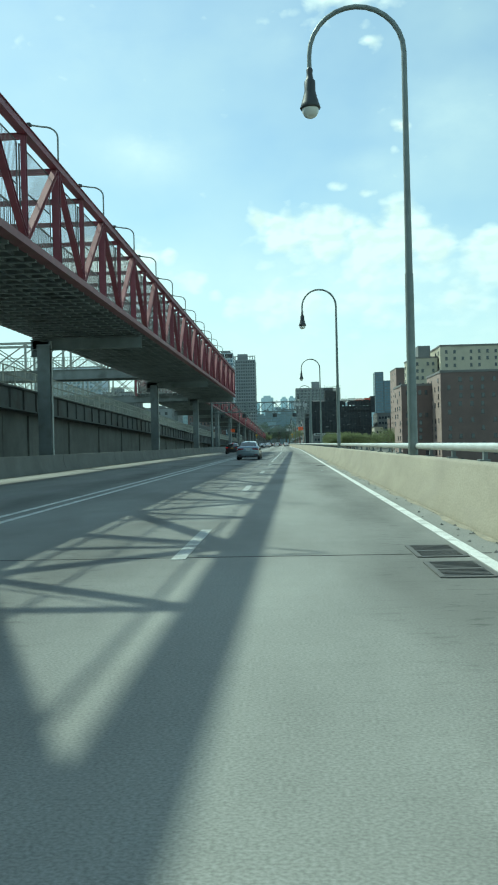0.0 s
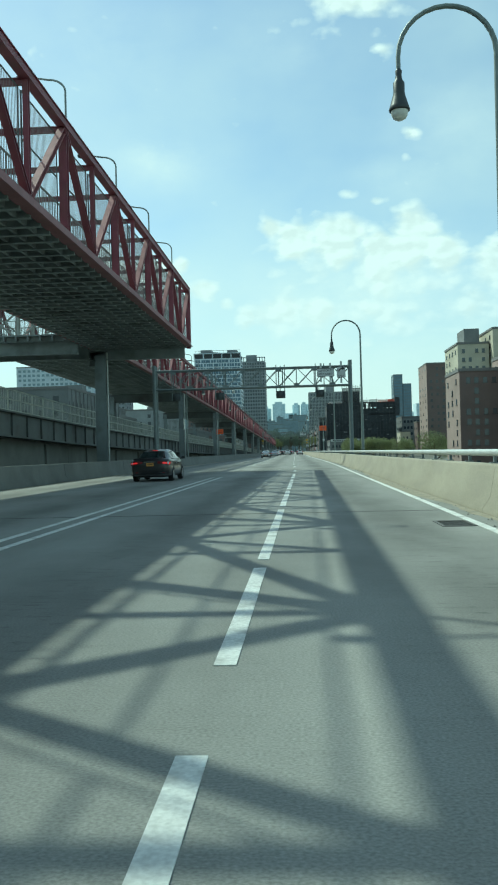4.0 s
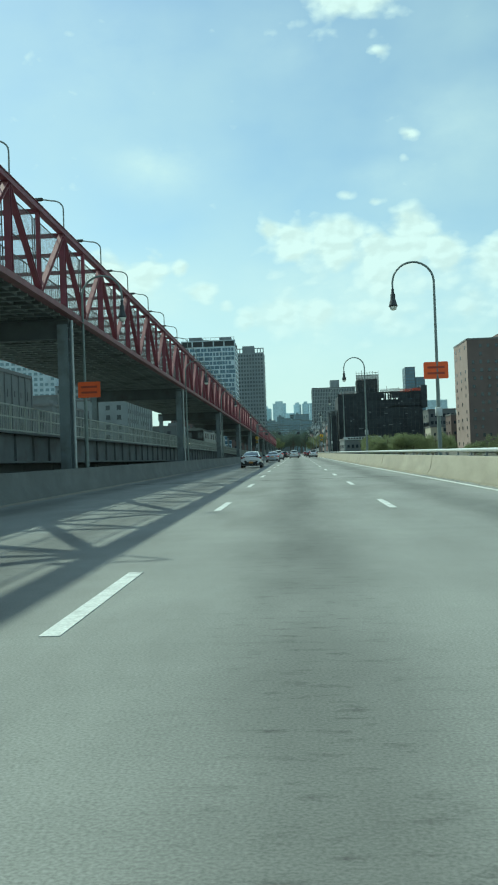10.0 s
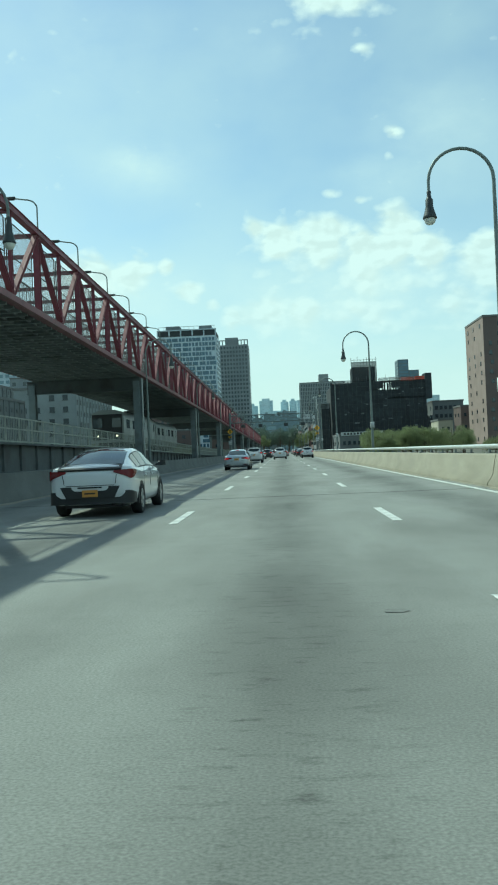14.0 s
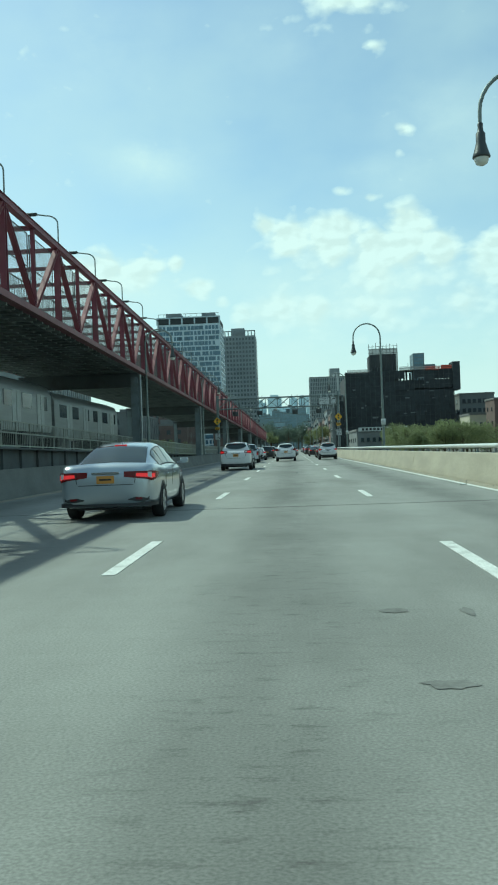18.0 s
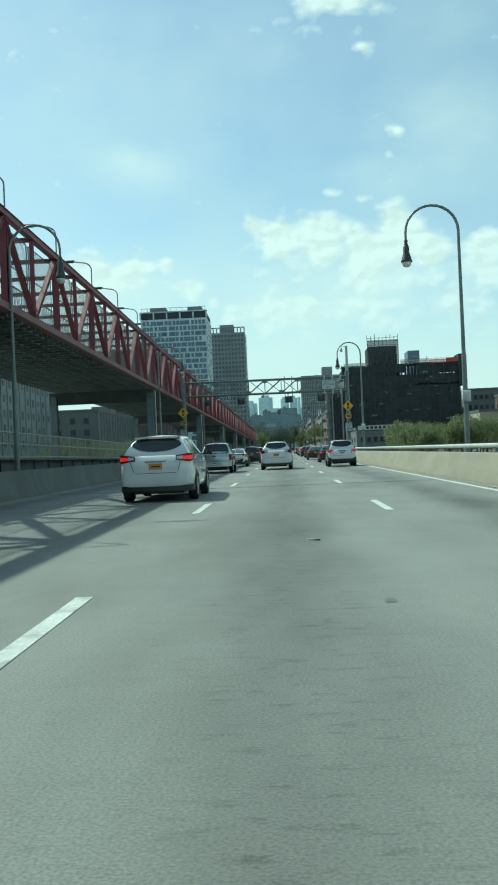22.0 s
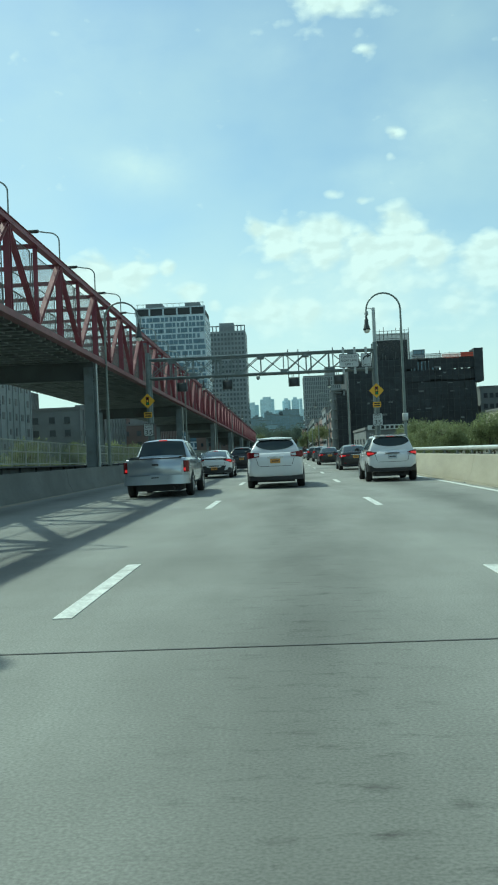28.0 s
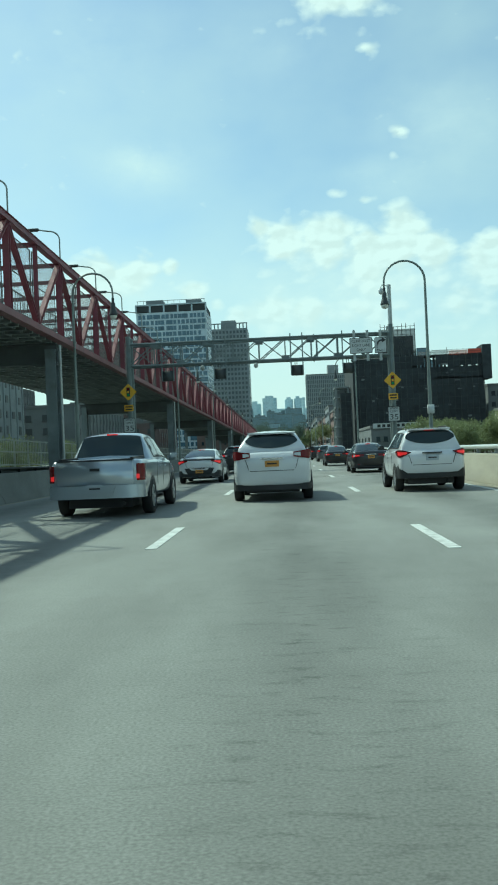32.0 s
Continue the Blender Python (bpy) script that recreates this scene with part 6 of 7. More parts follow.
    for y in (S["ax"], S["ax"] + S["wb"]):
        for s in (1, -1):
            b = bmesh.new()
            zl = float(np.interp(y, [q[0] for q in st], [q[1] for q in st]))
            n = 18
            a0 = math.asin(max(-1, min(1, (zl + 0.02 - r) / (r * 1.17))))
            arc = [(y + r * 1.17 * math.cos(a0 + (math.pi - 2 * a0) * k / n), r + r * 1.17 * math.sin(a0 + (math.pi - 2 * a0) * k / n)) for k in range(n + 1)]
            xo = s * (hw + 0.004)
            va = [b.verts.new((xo, p, q)) for p, q in arc]
            vb = [b.verts.new((xo - s * 0.3, p, q)) for p, q in arc]
            b.faces.new(va)
            b.faces.new(vb[::-1])
            for k in range(len(arc)):
                j = (k + 1) % len(arc)
                b.faces.new((va[k], va[j], vb[j], vb[k]))
            part("wheel_arch", b, M["darkplastic"], e)
            w = new("wheel")
            w.parent = e
            w.location = (s * (hw - 0.09), y, r)
            if s < 0:
                w.rotation_euler = (0, 0, math.pi)
            piece("tyre", tyre, w)
            piece("rim", rim, w)
    # lights, plate, seams, mirrors, handles
    xi, za, zb_, zc, zd_ = S["lights"]
    for s in (1, -1):
        plan = [(xi, -0.026), ((xi + 0.86 * hw) / 2, -0.018), (0.86 * hw, 0.006), (0.93 * hw, 0.06), (0.98 * hw, 0.16), (1.003 * hw, 0.30), (1.006 * hw, 0.46)]
        if style == "pickup":
            plan = [(xi, -0.034), (0.92 * hw, -0.012), (0.97 * hw, 0.05), (1.004 * hw, 0.16), (1.006 * hw, 0.26)]
        n = len(plan)
        lo = [zb_ + (za - zb_) * min(1.0, k / 3) for k in range(n)]
        hi = [zd_ + (zc - zd_) * min(1.0, k / 3) for k in range(n)]
        if style != "pickup":
            mid = (lo[3] + hi[3]) / 2 + 0.03
            for k, f in ((4, 0.15), (5, 0.5), (6, 0.92)):
                lo[k], hi[k] = lo[k] + (mid - lo[k]) * f, hi[k] + (mid - hi[k]) * f * 0.6
        if style in ("suv", "compact_suv"):
            lo[0], hi[0] = (lo[0] + 0.018, hi[0] - 0.018) if style == "suv" else (lo[0] + 0.055, hi[0] - 0.045)
            lo[1], hi[1] = lo[1] + 0.012, hi[1] - 0.012
        b = bmesh.new()
        panel(b, [(s * x, y - 0.012) for x, y in plan], lo, hi)
        lamp = part("tail_light", b, M["redlens"], e, "red tail light")
        b = bmesh.new()
        if style == "pickup":
            panel(b, [(s * x, y - 0.03) for x, y in plan[:2]], [v + 0.04 for v in lo[:2]], [v + 0.13 for v in lo[:2]])
        else:
            panel(b, [(s * x, y - 0.022) for x, y in plan[1:5]], [v + 0.25 * (w - v) for v, w in zip(lo[1:5], hi[1:5])], [v + 0.72 * (w - v) for v, w in zip(lo[1:5], hi[1:5])])
        part("brake_lens", b, M["redlit"] if lit else M["redlens"], lamp)
        if style == "suv" and full:
            b = bmesh.new()
            panel(b, [(s * (x + 0.02), y - 0.026) for x, y in plan[0:2]], [v + 0.03 for v in lo[0:2]], [v - 0.03 for v in hi[0:2]])
            part("reversing_lens", b, M["clearlens"], lamp)
        if style == "sedan" and full:
            b = bmesh.new()
            panel(b, [(s * x, y - 0.026) for x, y in plan[2:4]], [v + 0.05 for v in lo[2:4]], [v - 0.02 for v in hi[2:4]])
            part("reversing_lens", b, M["clearlens"], lamp)
        if not full:
            continue
        b = bmesh.new()
        yf = roof[-1][0] - 0.35
        vs = box(b, s * (hw + 0.10), yf, belt + 0.06, 0.17, 0.11, 0.12)
        bmesh.ops.bevel(b, geom=b.edges[:], offset=0.035, segments=2)
        beam(b, (s * (hw - 0.06), yf + 0.03, belt + 0.02), (s * (hw + 0.06), yf, belt + 0.04), 0.05, 0.04)
        part("mirror", b, M["darkplastic"] if paint != "silver" else P, e)
        for y in (1.55 if style != "pickup" else 2.2, 2.45 if style != "pickup" else 2.9):
            b = bmesh.new()
            box(b, s * (hw + 0.01), y, belt - 0.17, 0.035, 0.17, 0.035)
            bmesh.ops.bevel(b, geom=b.edges[:], offset=0.01, segments=1)
            part("door_handle", b, P, e)
        for y in (1.33, 2.18, 3.25):
            b = bmesh.new()
            yy = y if style != "pickup" else y + 0.45
            box(b, s * (hw + 0.0015), yy, (belt + 0.35) / 2 + 0.1, 0.004, 0.012, belt - 0.55)
            part("door_seam", b, M["darkplastic"], e)
    zp, hp = S["plate"]
    if style == "pickup":
        zp = 0.60
    b = bmesh.new()
    box(b, 0, -0.045 if style != "pickup" else -0.118, zp, 0.32, 0.02, hp)
    pl = part("number_plate", b, M[plate], e, "yellow plate" if plate == "plate_gold" else "pale plate")
    b = bmesh.new()
    box(b, 0, -0.057 if style != "pickup" else -0.13, zp, 0.22, 0.004, 0.03)
    part("plate_bar", b, M["ink"], pl)
    if not full:
        return e
    if style != "pickup":
        b = bmesh.new()
        box(b, 0, -0.03, zp + hp / 2 + 0.05, 0.5, 0.05, 0.03)
        part("tailgate_trim", b, M["chrome"] if style in ("suv", "sedan") else M["darkplastic"], e)
    # tailgate outline and bumper crease
    if style != "pickup":
        w0, w1, zt0, zt1 = (0.60, 0.5, 0.70, 1.06) if style in ("suv", "compact_suv") else (0.56, 0.5, 0.66, 0.98)
        for p, q in (((-w1, zt0), (w1, zt0)), ((-w0, zt1 - 0.1), (-w1 - 0.03, zt0 + 0.03)), ((w0, zt1 - 0.1), (w1 + 0.03, zt0 + 0.03))):
            b = bmesh.new()
            beam(b, (p[0], -0.040 + 0.022 * abs(p[0]), p[1]), (q[0], -0.040 + 0.022 * abs(q[0]), q[1]), 0.02, 0.012)
            part("tailgate_seam", b, M["darkplastic"], e)
    # lower bumper
    b = bmesh.new()
    zb0 = st[0][1]
    hb = {"liftback": 0.12, "compact_suv": 0.29, "suv": 0.0, "pickup": 0.0, "sedan": 0.0}[style]
    path = [(-hw * 0.99, 0.42), (-hw * 0.975, 0.16), (-hw * 0.93, 0.06), (-hw * 0.86, 0.0), (hw * 0.86, 0.0), (hw * 0.93, 0.06), (hw * 0.975, 0.16), (hw * 0.99, 0.42)]
    panel(b, path, [zb0 - (0.07 if style == "sedan" else 0.14)] * 8, [zb0 + hb * f for f in (0.5, 0.8, 1, 1, 1, 1, 0.8, 0.5)])
    part("bumper_skirt", b, M["darkplastic"], e)
    b = bmesh.new()
    box(b, 0, L / 2, 0.30, 1.35 * hw, L * 0.86, 0.22)
    tube(b, [(0.5 * hw, 0.12, 0.27), (0.5 * hw, 0.9, 0.27)], 0.04, 8)
    part("underbody", b, M["darkplastic"], e)
    gx, gz = shell(g1 + 0.04, 1.0)
    b = bmesh.new()
    box(b, 0, g1 + 0.02, gz - 0.008, 0.24, 0.06, 0.028)
    part("high_brake_light", b, M["redlit"] if lit else M["redlens"], e)
    if style == "liftback":
        b = bmesh.new()
        slab(b, [(-0.66, -0.02, 0.985), (0.66, -0.02, 0.985), (0.66, 0.18, 1.065), (-0.66, 0.18, 1.065)], 0.016, 0.04)
        part("spoiler_panel", b, M["darkplastic"], e, "black gloss tail panel")
        b = bmesh.new()
        slab(b, [(-0.5, -0.022, 0.40), (0.5, -0.022, 0.40), (0.62, -0.022, 0.64), (-0.62, -0.022, 0.64)], 0.010, 0.04)
        part("bumper_panel", b, M["darkplastic"], e, "black lower bumper panel")
    if style in ("suv", "compact_suv"):
        for s in (1, -1) if style == "compact_suv" else ():
            b = bmesh.new()
            tube(b, [(s * 0.55, 0.7, shell(0.7, 0.75)[1]), (s * 0.56, 0.95, shell(1.0, 0.75)[1] + 0.05), (s * 0.56, 1.9, shell(1.9, 0.75)[1] + 0.05), (s * 0.55, 2.2, shell(2.2, 0.75)[1])], 0.016, 6)
            part("roof_rail", b, M["darkplastic"], e)
        b = bmesh.new()
        slab(b, [(-0.54, g1 - 0.10, gz + 0.0), (0.54, g1 - 0.10, gz), (0.56, g1 + 0.2, gz + 0.02), (-0.56, g1 + 0.2, gz + 0.02)], 0.02, 0.035)
        part("spoiler", b, P, e)
    if style == "pickup":
        b = bmesh.new()
        box(b, 0, 0.76, 1.166, 1.46, 1.26, 0.04)
        part("bed_cover", b, M["darkplastic"], e, "dark open load bed")
        for x0, x1, yy in ((-0.78, 0.78, 0.04),):
            b = bmesh.new()
            box(b, 0, -0.034, 0.90, 1.56, 0.05, 0.50)
            bmesh.ops.bevel(b, geom=b.edges[:], offset=0.015, segments=1)
            tg = part("tailgate", b, P, e, "silver tailgate with a dark top edge")
            b = bmesh.new()
            box(b, 0, -0.066, 0.98, 0.2, 0.02, 0.055)
            part("tailgate_handle", b, M["darkplastic"], tg)
            b = bmesh.new()
            box(b, 0, -0.012, 1.165, 1.56, 0.1, 0.035)
            part("top_edge", b, M["darkplastic"], tg)
        for x in (-0.73, 0.73):
            b = bmesh.new()
            beam(b, (x, 0.1, 1.19), (x, 1.42, 1.21), 0.07, 0.05)
            part("bed_rail", b, M["darkplastic"], e)
        b = bmesh.new()
        panel(b, [(s2 * hw * f, y) for s2, fs in ((-1, ((1.005, 0.34), (1.0, 0.14), (0.98, 0.04), (0.94, -0.03), (0.86, -0.07), (0.7, -0.095), (0.4, -0.105))), (1, ((0.4, -0.105), (0.7, -0.095), (0.86, -0.07), (0.94, -0.03), (0.98, 0.04), (1.0, 0.14), (1.005, 0.34)))) for f, y in fs], [0.40] * 14, [0.66] * 14)
        part("rear_bumper", b, P, e)
        b = bmesh.new()
        slab(b, [(-0.36, -0.12, 0.48), (0.36, -0.12, 0.48), (0.42, -0.12, 0.64), (-0.42, -0.12, 0.64)], 0.01, 0.03)
        part("plate_recess", b, P, e)
    if style == "sedan":
        for s in (1, -1):
            b = bmesh.new()
            panel(b, [(s * 0.40, -0.036), (s * 0.56, -0.03), (s * 0.69, -0.01), (s * 0.78, 0.035)], [0.385, 0.355, 0.35, 0.38], [0.40, 0.45, 0.465, 0.45])
            cup = part("fog_recess", b, M["darkplastic"], e)
            b = bmesh.new()
            panel(b, [(s * 0.54, -0.042), (s * 0.66, -0.026)], [0.39, 0.385], [0.425, 0.43])
            part("fog_reflector", b, M["redlens"], cup)
        b = bmesh.new()
        slab(b, [(0.012, 1.62, 1.405), (0.012, 1.48, 1.38), (0.012, 1.50, 1.46)], 0.0, 0.024)
        part("roof_antenna", b, P, e)
    return e


def park(ob, x, y, turn=0.0):
    ob.location = (x, y, 0.0)
    ob.rotation_euler = (0, 0, radians(turn))
    return ob


park(vehicle("sedan", "steelblue", "blue-grey sedan driving in the shade of the footbridge", False, "plate_white"), -4.22, 119.2)
dark1 = park(vehicle("sedan", "black", "black sedan in the outer lane beside the wall", True), -8.5, 163.0)
park(vehicle("sedan", "silver", "silver sedan with lit brake lights in the outer lane", True), -8.0, 336.0)
park(vehicle("liftback", "white", "white liftback with a black tail panel and black lower bumper", False), -8.68, 294.6)
suv1 = park(vehicle("suv", "white", "white rounded suv with lit brake lights and a yellow plate", True), -8.05, 371.6)
park(vehicle("pickup", "silver", "silver pickup truck with an open dark load bed", True, "plate_white"), -8.75, 397.8)
wsuv = park(vehicle("suv", "white", "white suv waiting in the middle lane with a yellow plate", False), -5.25, 401.2)
for q in (suv1, wsuv):
    q.scale = (1.06, 1.06, 1.06)
esuv = park(vehicle("compact_suv", "white", "small white suv with black lower cladding and lit brakes", True, "plate_white"), -1.14, 402.9)
bsed = park(vehicle("sedan", "black", "black sedan with lit red tail lights near the parapet", True), -0.9, 421.2)
lift2 = park(vehicle("liftback", "white", "white liftback queuing in the outer lane", True), -8.55, 415.6)
dsuv = park(vehicle("suv", "black", "black suv queuing with lit brake lights", True), -7.9, 430.0)
gsed = park(vehicle("sedan", "black", "black sedan further up the queue near the parapet", True), -1.35, 440.5)
rnd = random.Random(21)
queue = [vehicle(st_, col, lab, True, full=False) for st_, col, lab in (
    ("suv", "black", "dark suv in the distant queue"), ("compact_suv", "white", "white suv in the distant queue"), ("sedan", "silver", "silver sedan in the distant queue"),
    ("sedan", "black", "black sedan in the distant queue"), ("sedan", "darkred", "dark red sedan in the distant queue"), ("suv", "grey", "grey suv in the distant queue"))]
for k, q in enumerate(queue):
    q["group"] = "queuing cars"
k = 0
for lane in (-8.1, -4.7, -1.1):
    y = {-8.1: 443.0, -4.7: 452.0, -1.1: 464.0}[lane]
    while y < 600:
        src = queue[k % len(queue)]
        at = Matrix.LocRotScale((lane + rnd.uniform(-0.3, 0.3), y, 0), Euler((0, 0, rnd.uniform(-0.01, 0.01))), None)
        if k < len(queue):
            src.matrix_basis = at
        else:
            copy_thing(src, at)
        k += 1
        y += rnd.uniform(9.0, 17.0)

# ---- lettering ----
def letters(name, text, size, mat, parent, loc, width=None):
    """Raised lettering that faces back along the road."""
    cu = bpy.data.curves.new(name, "FONT")
    cu.body, cu.size, cu.align_x, cu.align_y, cu.extrude = text, size, "CENTER", "CENTER", 0.004
    tmp = bpy.data.objects.new(name, cu)
    scene.collection.objects.link(tmp)
    me = bpy.data.meshes.new_from_object(tmp.evaluated_get(bpy.context.evaluated_depsgraph_get()))
    bpy.data.objects.remove(tmp)
    me.materials.clear()
    me.materials.append(mat)
    if width:
        xs = [v.co.x for v in me.vertices]
        f = width / max(0.01, max(xs) - min(xs))
        for v in me.vertices:
            v.co.x *= f
    ob = new(name, me)
    ob.parent = parent
    ob.location = loc
    ob.rotation_euler = (math.pi / 2, 0, 0)
    return ob


def rounded_plate(w, h, t=0.02, r=0.06):
    b = bmesh.new()
    pts = []
    for cx, cz, a0 in ((w / 2 - r, h / 2 - r, 0), (-w / 2 + r, h / 2 - r, 90), (-w / 2 + r, -h / 2 + r, 180), (w / 2 - r, -h / 2 + r, 270)):
        for k in range(4):
            a = radians(a0 + 30 * k)
            pts.append((cx + r * math.cos(a), cz + r * math.sin(a)))
    f = [b.verts.new((x, -t / 2, z)) for x, z in pts]
    g = [b.verts.new((x, t / 2, z)) for x, z in pts]
    n = len(pts)
    b.faces.new(f)
    b.faces.new(g[::-1])
    for k in range(n):
        b.faces.new((f[k], g[k], g[(k + 1) % n], f[(k + 1) % n]))
    return b


def board(name, label, w, h, mat, loc, lines, border=True, posts=()):
    e = empty(name, label, "sign", loc=loc)
    if border:
        part("border", rounded_plate(w, h, 0.02), M["ink"], e)
        p = part("panel", rounded_plate(w - 0.07, h - 0.07, 0.02), mat, e)
        p.location = (0, -0.006, 0)
    else:
        part("panel", rounded_plate(w, h, 0.02), mat, e)
    for text, size, z, width in lines:
        letters("lettering", text, size, M["ink"], e, (0, -0.022, z), width)
    for x in posts:
        b = bmesh.new()
        box(b, x, 0.06, 0.0, 0.16, 0.08, h + 0.9)
        part("bracket", b, M["galv"], e)
    return e


def arrow_board(loc):
    e = board("arrow_sign", "white sign with a black right-turn arrow", 0.72, 0.95, M["signback"], loc, [("ONLY", 0.2, -0.33, 0.5)], True, (0.0,))
    b = bmesh.new()
    pts = [(-0.2, -0.03, -0.2), (-0.2, -0.03, 0.05), (-0.14, -0.03, 0.2), (-0.02, -0.03, 0.28), (0.1, -0.03, 0.3)]
    for p, q in zip(pts, pts[1:]):
        beam(b, p, q, 0.01, 0.1)
    slab(b, [(0.08, -0.03, 0.14), (0.32, -0.03, 0.3), (0.08, -0.03, 0.46)], 0.004, 0.008)
    part("arrow", b, M["ink"], e)
    return e


board("street_sign", "white lane sign with black lettering on the gantry", 1.45, 0.70, M["signback"], (0.40, 197.3, 7.82), [("CLINTON ST", 0.25, 0.15, 1.2), ("KEEP RIGHT", 0.25, -0.15, 1.2)], True, (-0.4, 0.4))
arrow_board((1.72, 197.3, 7.82))
board("street_sign", "white lane sign with black lettering on the gantry", 1.36, 0.95, M["signback"], (-0.18, 431.8, 7.38), [("CLINTON ST", 0.23, 0.26, 1.1), ("RIGHT LANE", 0.23, 0.0, 1.1), ("ONLY", 0.23, -0.26, 0.55)], True, (-0.4, 0.4))
arrow_board((1.0, 431.8, 7.36))


def signal_ahead(x, y, z):
    e = empty("warning_sign", "yellow diamond traffic-signal warning sign with a plaque beneath", "sign", loc=(x, y, z))
    b = rounded_plate(0.74, 0.74, 0.02, 0.06)
    d = part("diamond", b, M["yellow"], e)
    d.rotation_euler = (0, math.pi / 4, 0)
    b = bmesh.new()
    box(b, 0, -0.025, 0, 0.21, 0.02, 0.56)
    part("signal_symbol", b, M["ink"], e)
    for k, m in enumerate((M["redlens"], M["yellow"], M["greenlens"])):
        b = bmesh.new()
        lathe(b, [(0.001, 0), (0.07, 0.0), (0.07, 0.01)], 14)
        o = part("symbol_disc", b, m, e)
        o.rotation_euler = (math.pi / 2, 0, 0)
        o.location = (0, -0.037, 0.18 - 0.18 * k)
    b = bmesh.new()
    for zz in (0.2, -0.98):
        box(b, 0, 0.08, zz, 0.08, 0.16, 0.05)
    part("bracket", b, M["galv"], e)
    p = part("plaque", rounded_plate(0.56, 0.38, 0.02, 0.04), M["yellow"], e)
    p.location = (0, 0, -0.98)
    for z2, w in ((-0.9, 0.44), (-1.06, 0.4)):
        b = bmesh.new()
        box(b, 0, -0.016, z2, w, 0.01, 0.09)
        part("lettering_bar", b, M["ink"], e)
    return e


def speed_limit(x, y, z):
    e = board("speed_sign", "white speed limit sign reading 35", 0.72, 0.9, M["signback"], (x, y, z), [("SPEED", 0.17, 0.32, 0.5), ("LIMIT", 0.17, 0.14, 0.46), ("35", 0.46, -0.2, 0.5)], True)
    b = bmesh.new()
    box(b, 0, 0.09, 0.1, 0.08, 0.16, 0.05)
    part("bracket", b, M["galv"], e)
    return e


M["greenlens"] = material("green_lens", (0.02, 0.25, 0.08), 0.4)
for x, y in ((-14.45, 431.76), (1.62, 431.76)):
    signal_ahead(x, y, 5.2)
    speed_limit(x, y, 3.17)


M["orange_ink"] = material("faded_lettering", (0.38, 0.06, 0.03), 0.6)


def orange_board(x, y, z):
    e = board("roadwork_sign", "orange roadworks sign fixed to the lamp post", 1.15, 0.8, M["orange"], (x, y, z), [], False)
    for k in range(2):
        b = bmesh.new()
        box(b, 0, -0.016, 0.14 - 0.28 * k, 0.8, 0.01, 0.1)
        part("lettering_bar", b, M["orange_ink"], e)


orange_board(-15.1, 264.85, 4.75)
orange_board(1.95, 262.85, 4.85)

# small cabinets on lamp posts
for y in (263.0, 302.9, 341.1, 381.6, 421.1):
    b = bmesh.new()
    box(b, LAMP_X(y), y - 0.14, 2.9, 0.3, 0.2, 0.42)
    bmesh.ops.bevel(b, geom=b.edges[:], offset=0.02, segments=1)
    solid("control_box", b, M["signback"], "small pale control box strapped to the lamp post", "box", group="control boxes")

# cameras and lights along the gantry
for gx, gy, gz in ((-6.6, 432.4, 6.7), (-9.9, 432.4, 6.7), (-7.5, 197.9, 6.6)):
    b = bmesh.new()
    lathe(b, [(0.03, 0), (0.12, -0.05), (0.14, -0.2), (0.08, -0.3), (0.01, -0.33)], 12, (gx, gy, gz))
    solid("dome_camera", b, M["galv"], "small dome camera hanging from the gantry", "camera")

# ---- train on the viaduct ----
M["train"] = material("stainless_steel", (0.30, 0.315, 0.31), 0.4, metal=0.5, vary=0.1, scale=1.5, stretch=(1, 0.3, 4))
M["headlight"] = material("headlight", (0.9, 0.85, 0.7), 0.3, emit=((1.0, 0.85, 0.55), 2.5))


def train_car(y0, front):
    z0 = deck_z(y0) + 0.9
    e = empty("train_car", "stainless steel subway car on the viaduct", "train", group="subway cars", loc=(-20.4, y0, z0))
    b = bmesh.new()
    prof = [(-1.5, 0), (1.5, 0), (1.52, 0.9), (1.5, 2.2), (1.3, 2.65), (0.7, 2.9), (-0.7, 2.9), (-1.3, 2.65), (-1.5, 2.2), (-1.52, 0.9)]
    extrude_profile(b, prof, 0, 18.2)
    part("body", b, M["train"], e)
    for s in (1, -1):
        for k in range(6):
            b = bmesh.new()
            box(b, s * 1.52, 2.0 + k * 2.9, 1.65, 0.04, 1.6, 0.8)
            part("window", b, M["window"], e)
        for k in range(4):
            for d in (-0.35, 0.35):
                b = bmesh.new()
                box(b, s * 1.53, 3.4 + k * 4.2 + d, 1.15, 0.03, 0.62, 1.95)
                part("door", b, M["galv"], e)
    if front:
        b = bmesh.new()
        box(b, 0, -0.02, 1.35, 2.7, 0.06, 2.3)
        part("front_mask", b, M["darkplastic"], e, "black front of the car")
        for x in (-0.85, 0.85):
            b = bmesh.new()
            box(b, x, -0.06, 1.75, 0.8, 0.04, 0.85)
            part("front_window", b, M["window"], e)
            b = bmesh.new()
            lathe(b, [(0.001, 0), (0.075, 0), (0.085, 0.03)], 12)
            h = part("headlight", b, M["headlight"], e, "lit round headlight")
            h.rotation_euler = (math.pi / 2, 0, 0)
            h.location = (x, -0.07, 0.55)
        b = bmesh.new()
        box(b, 0, -0.06, 1.3, 0.75, 0.05, 2.1)
        part("front_door", b, M["darkplastic"], e)
    for y in (3, 15):
        b = bmesh.new()
        box(b, 0, y, -0.35, 2.4, 2.6, 0.7)
        part("bogie", b, M["darkplastic"], e)
    return e


train_car(352.0, True)
train_car(370.8, False)

# ---- marks on the concrete: sealed cracks, patches, grit ----
rnd = random.Random(31)


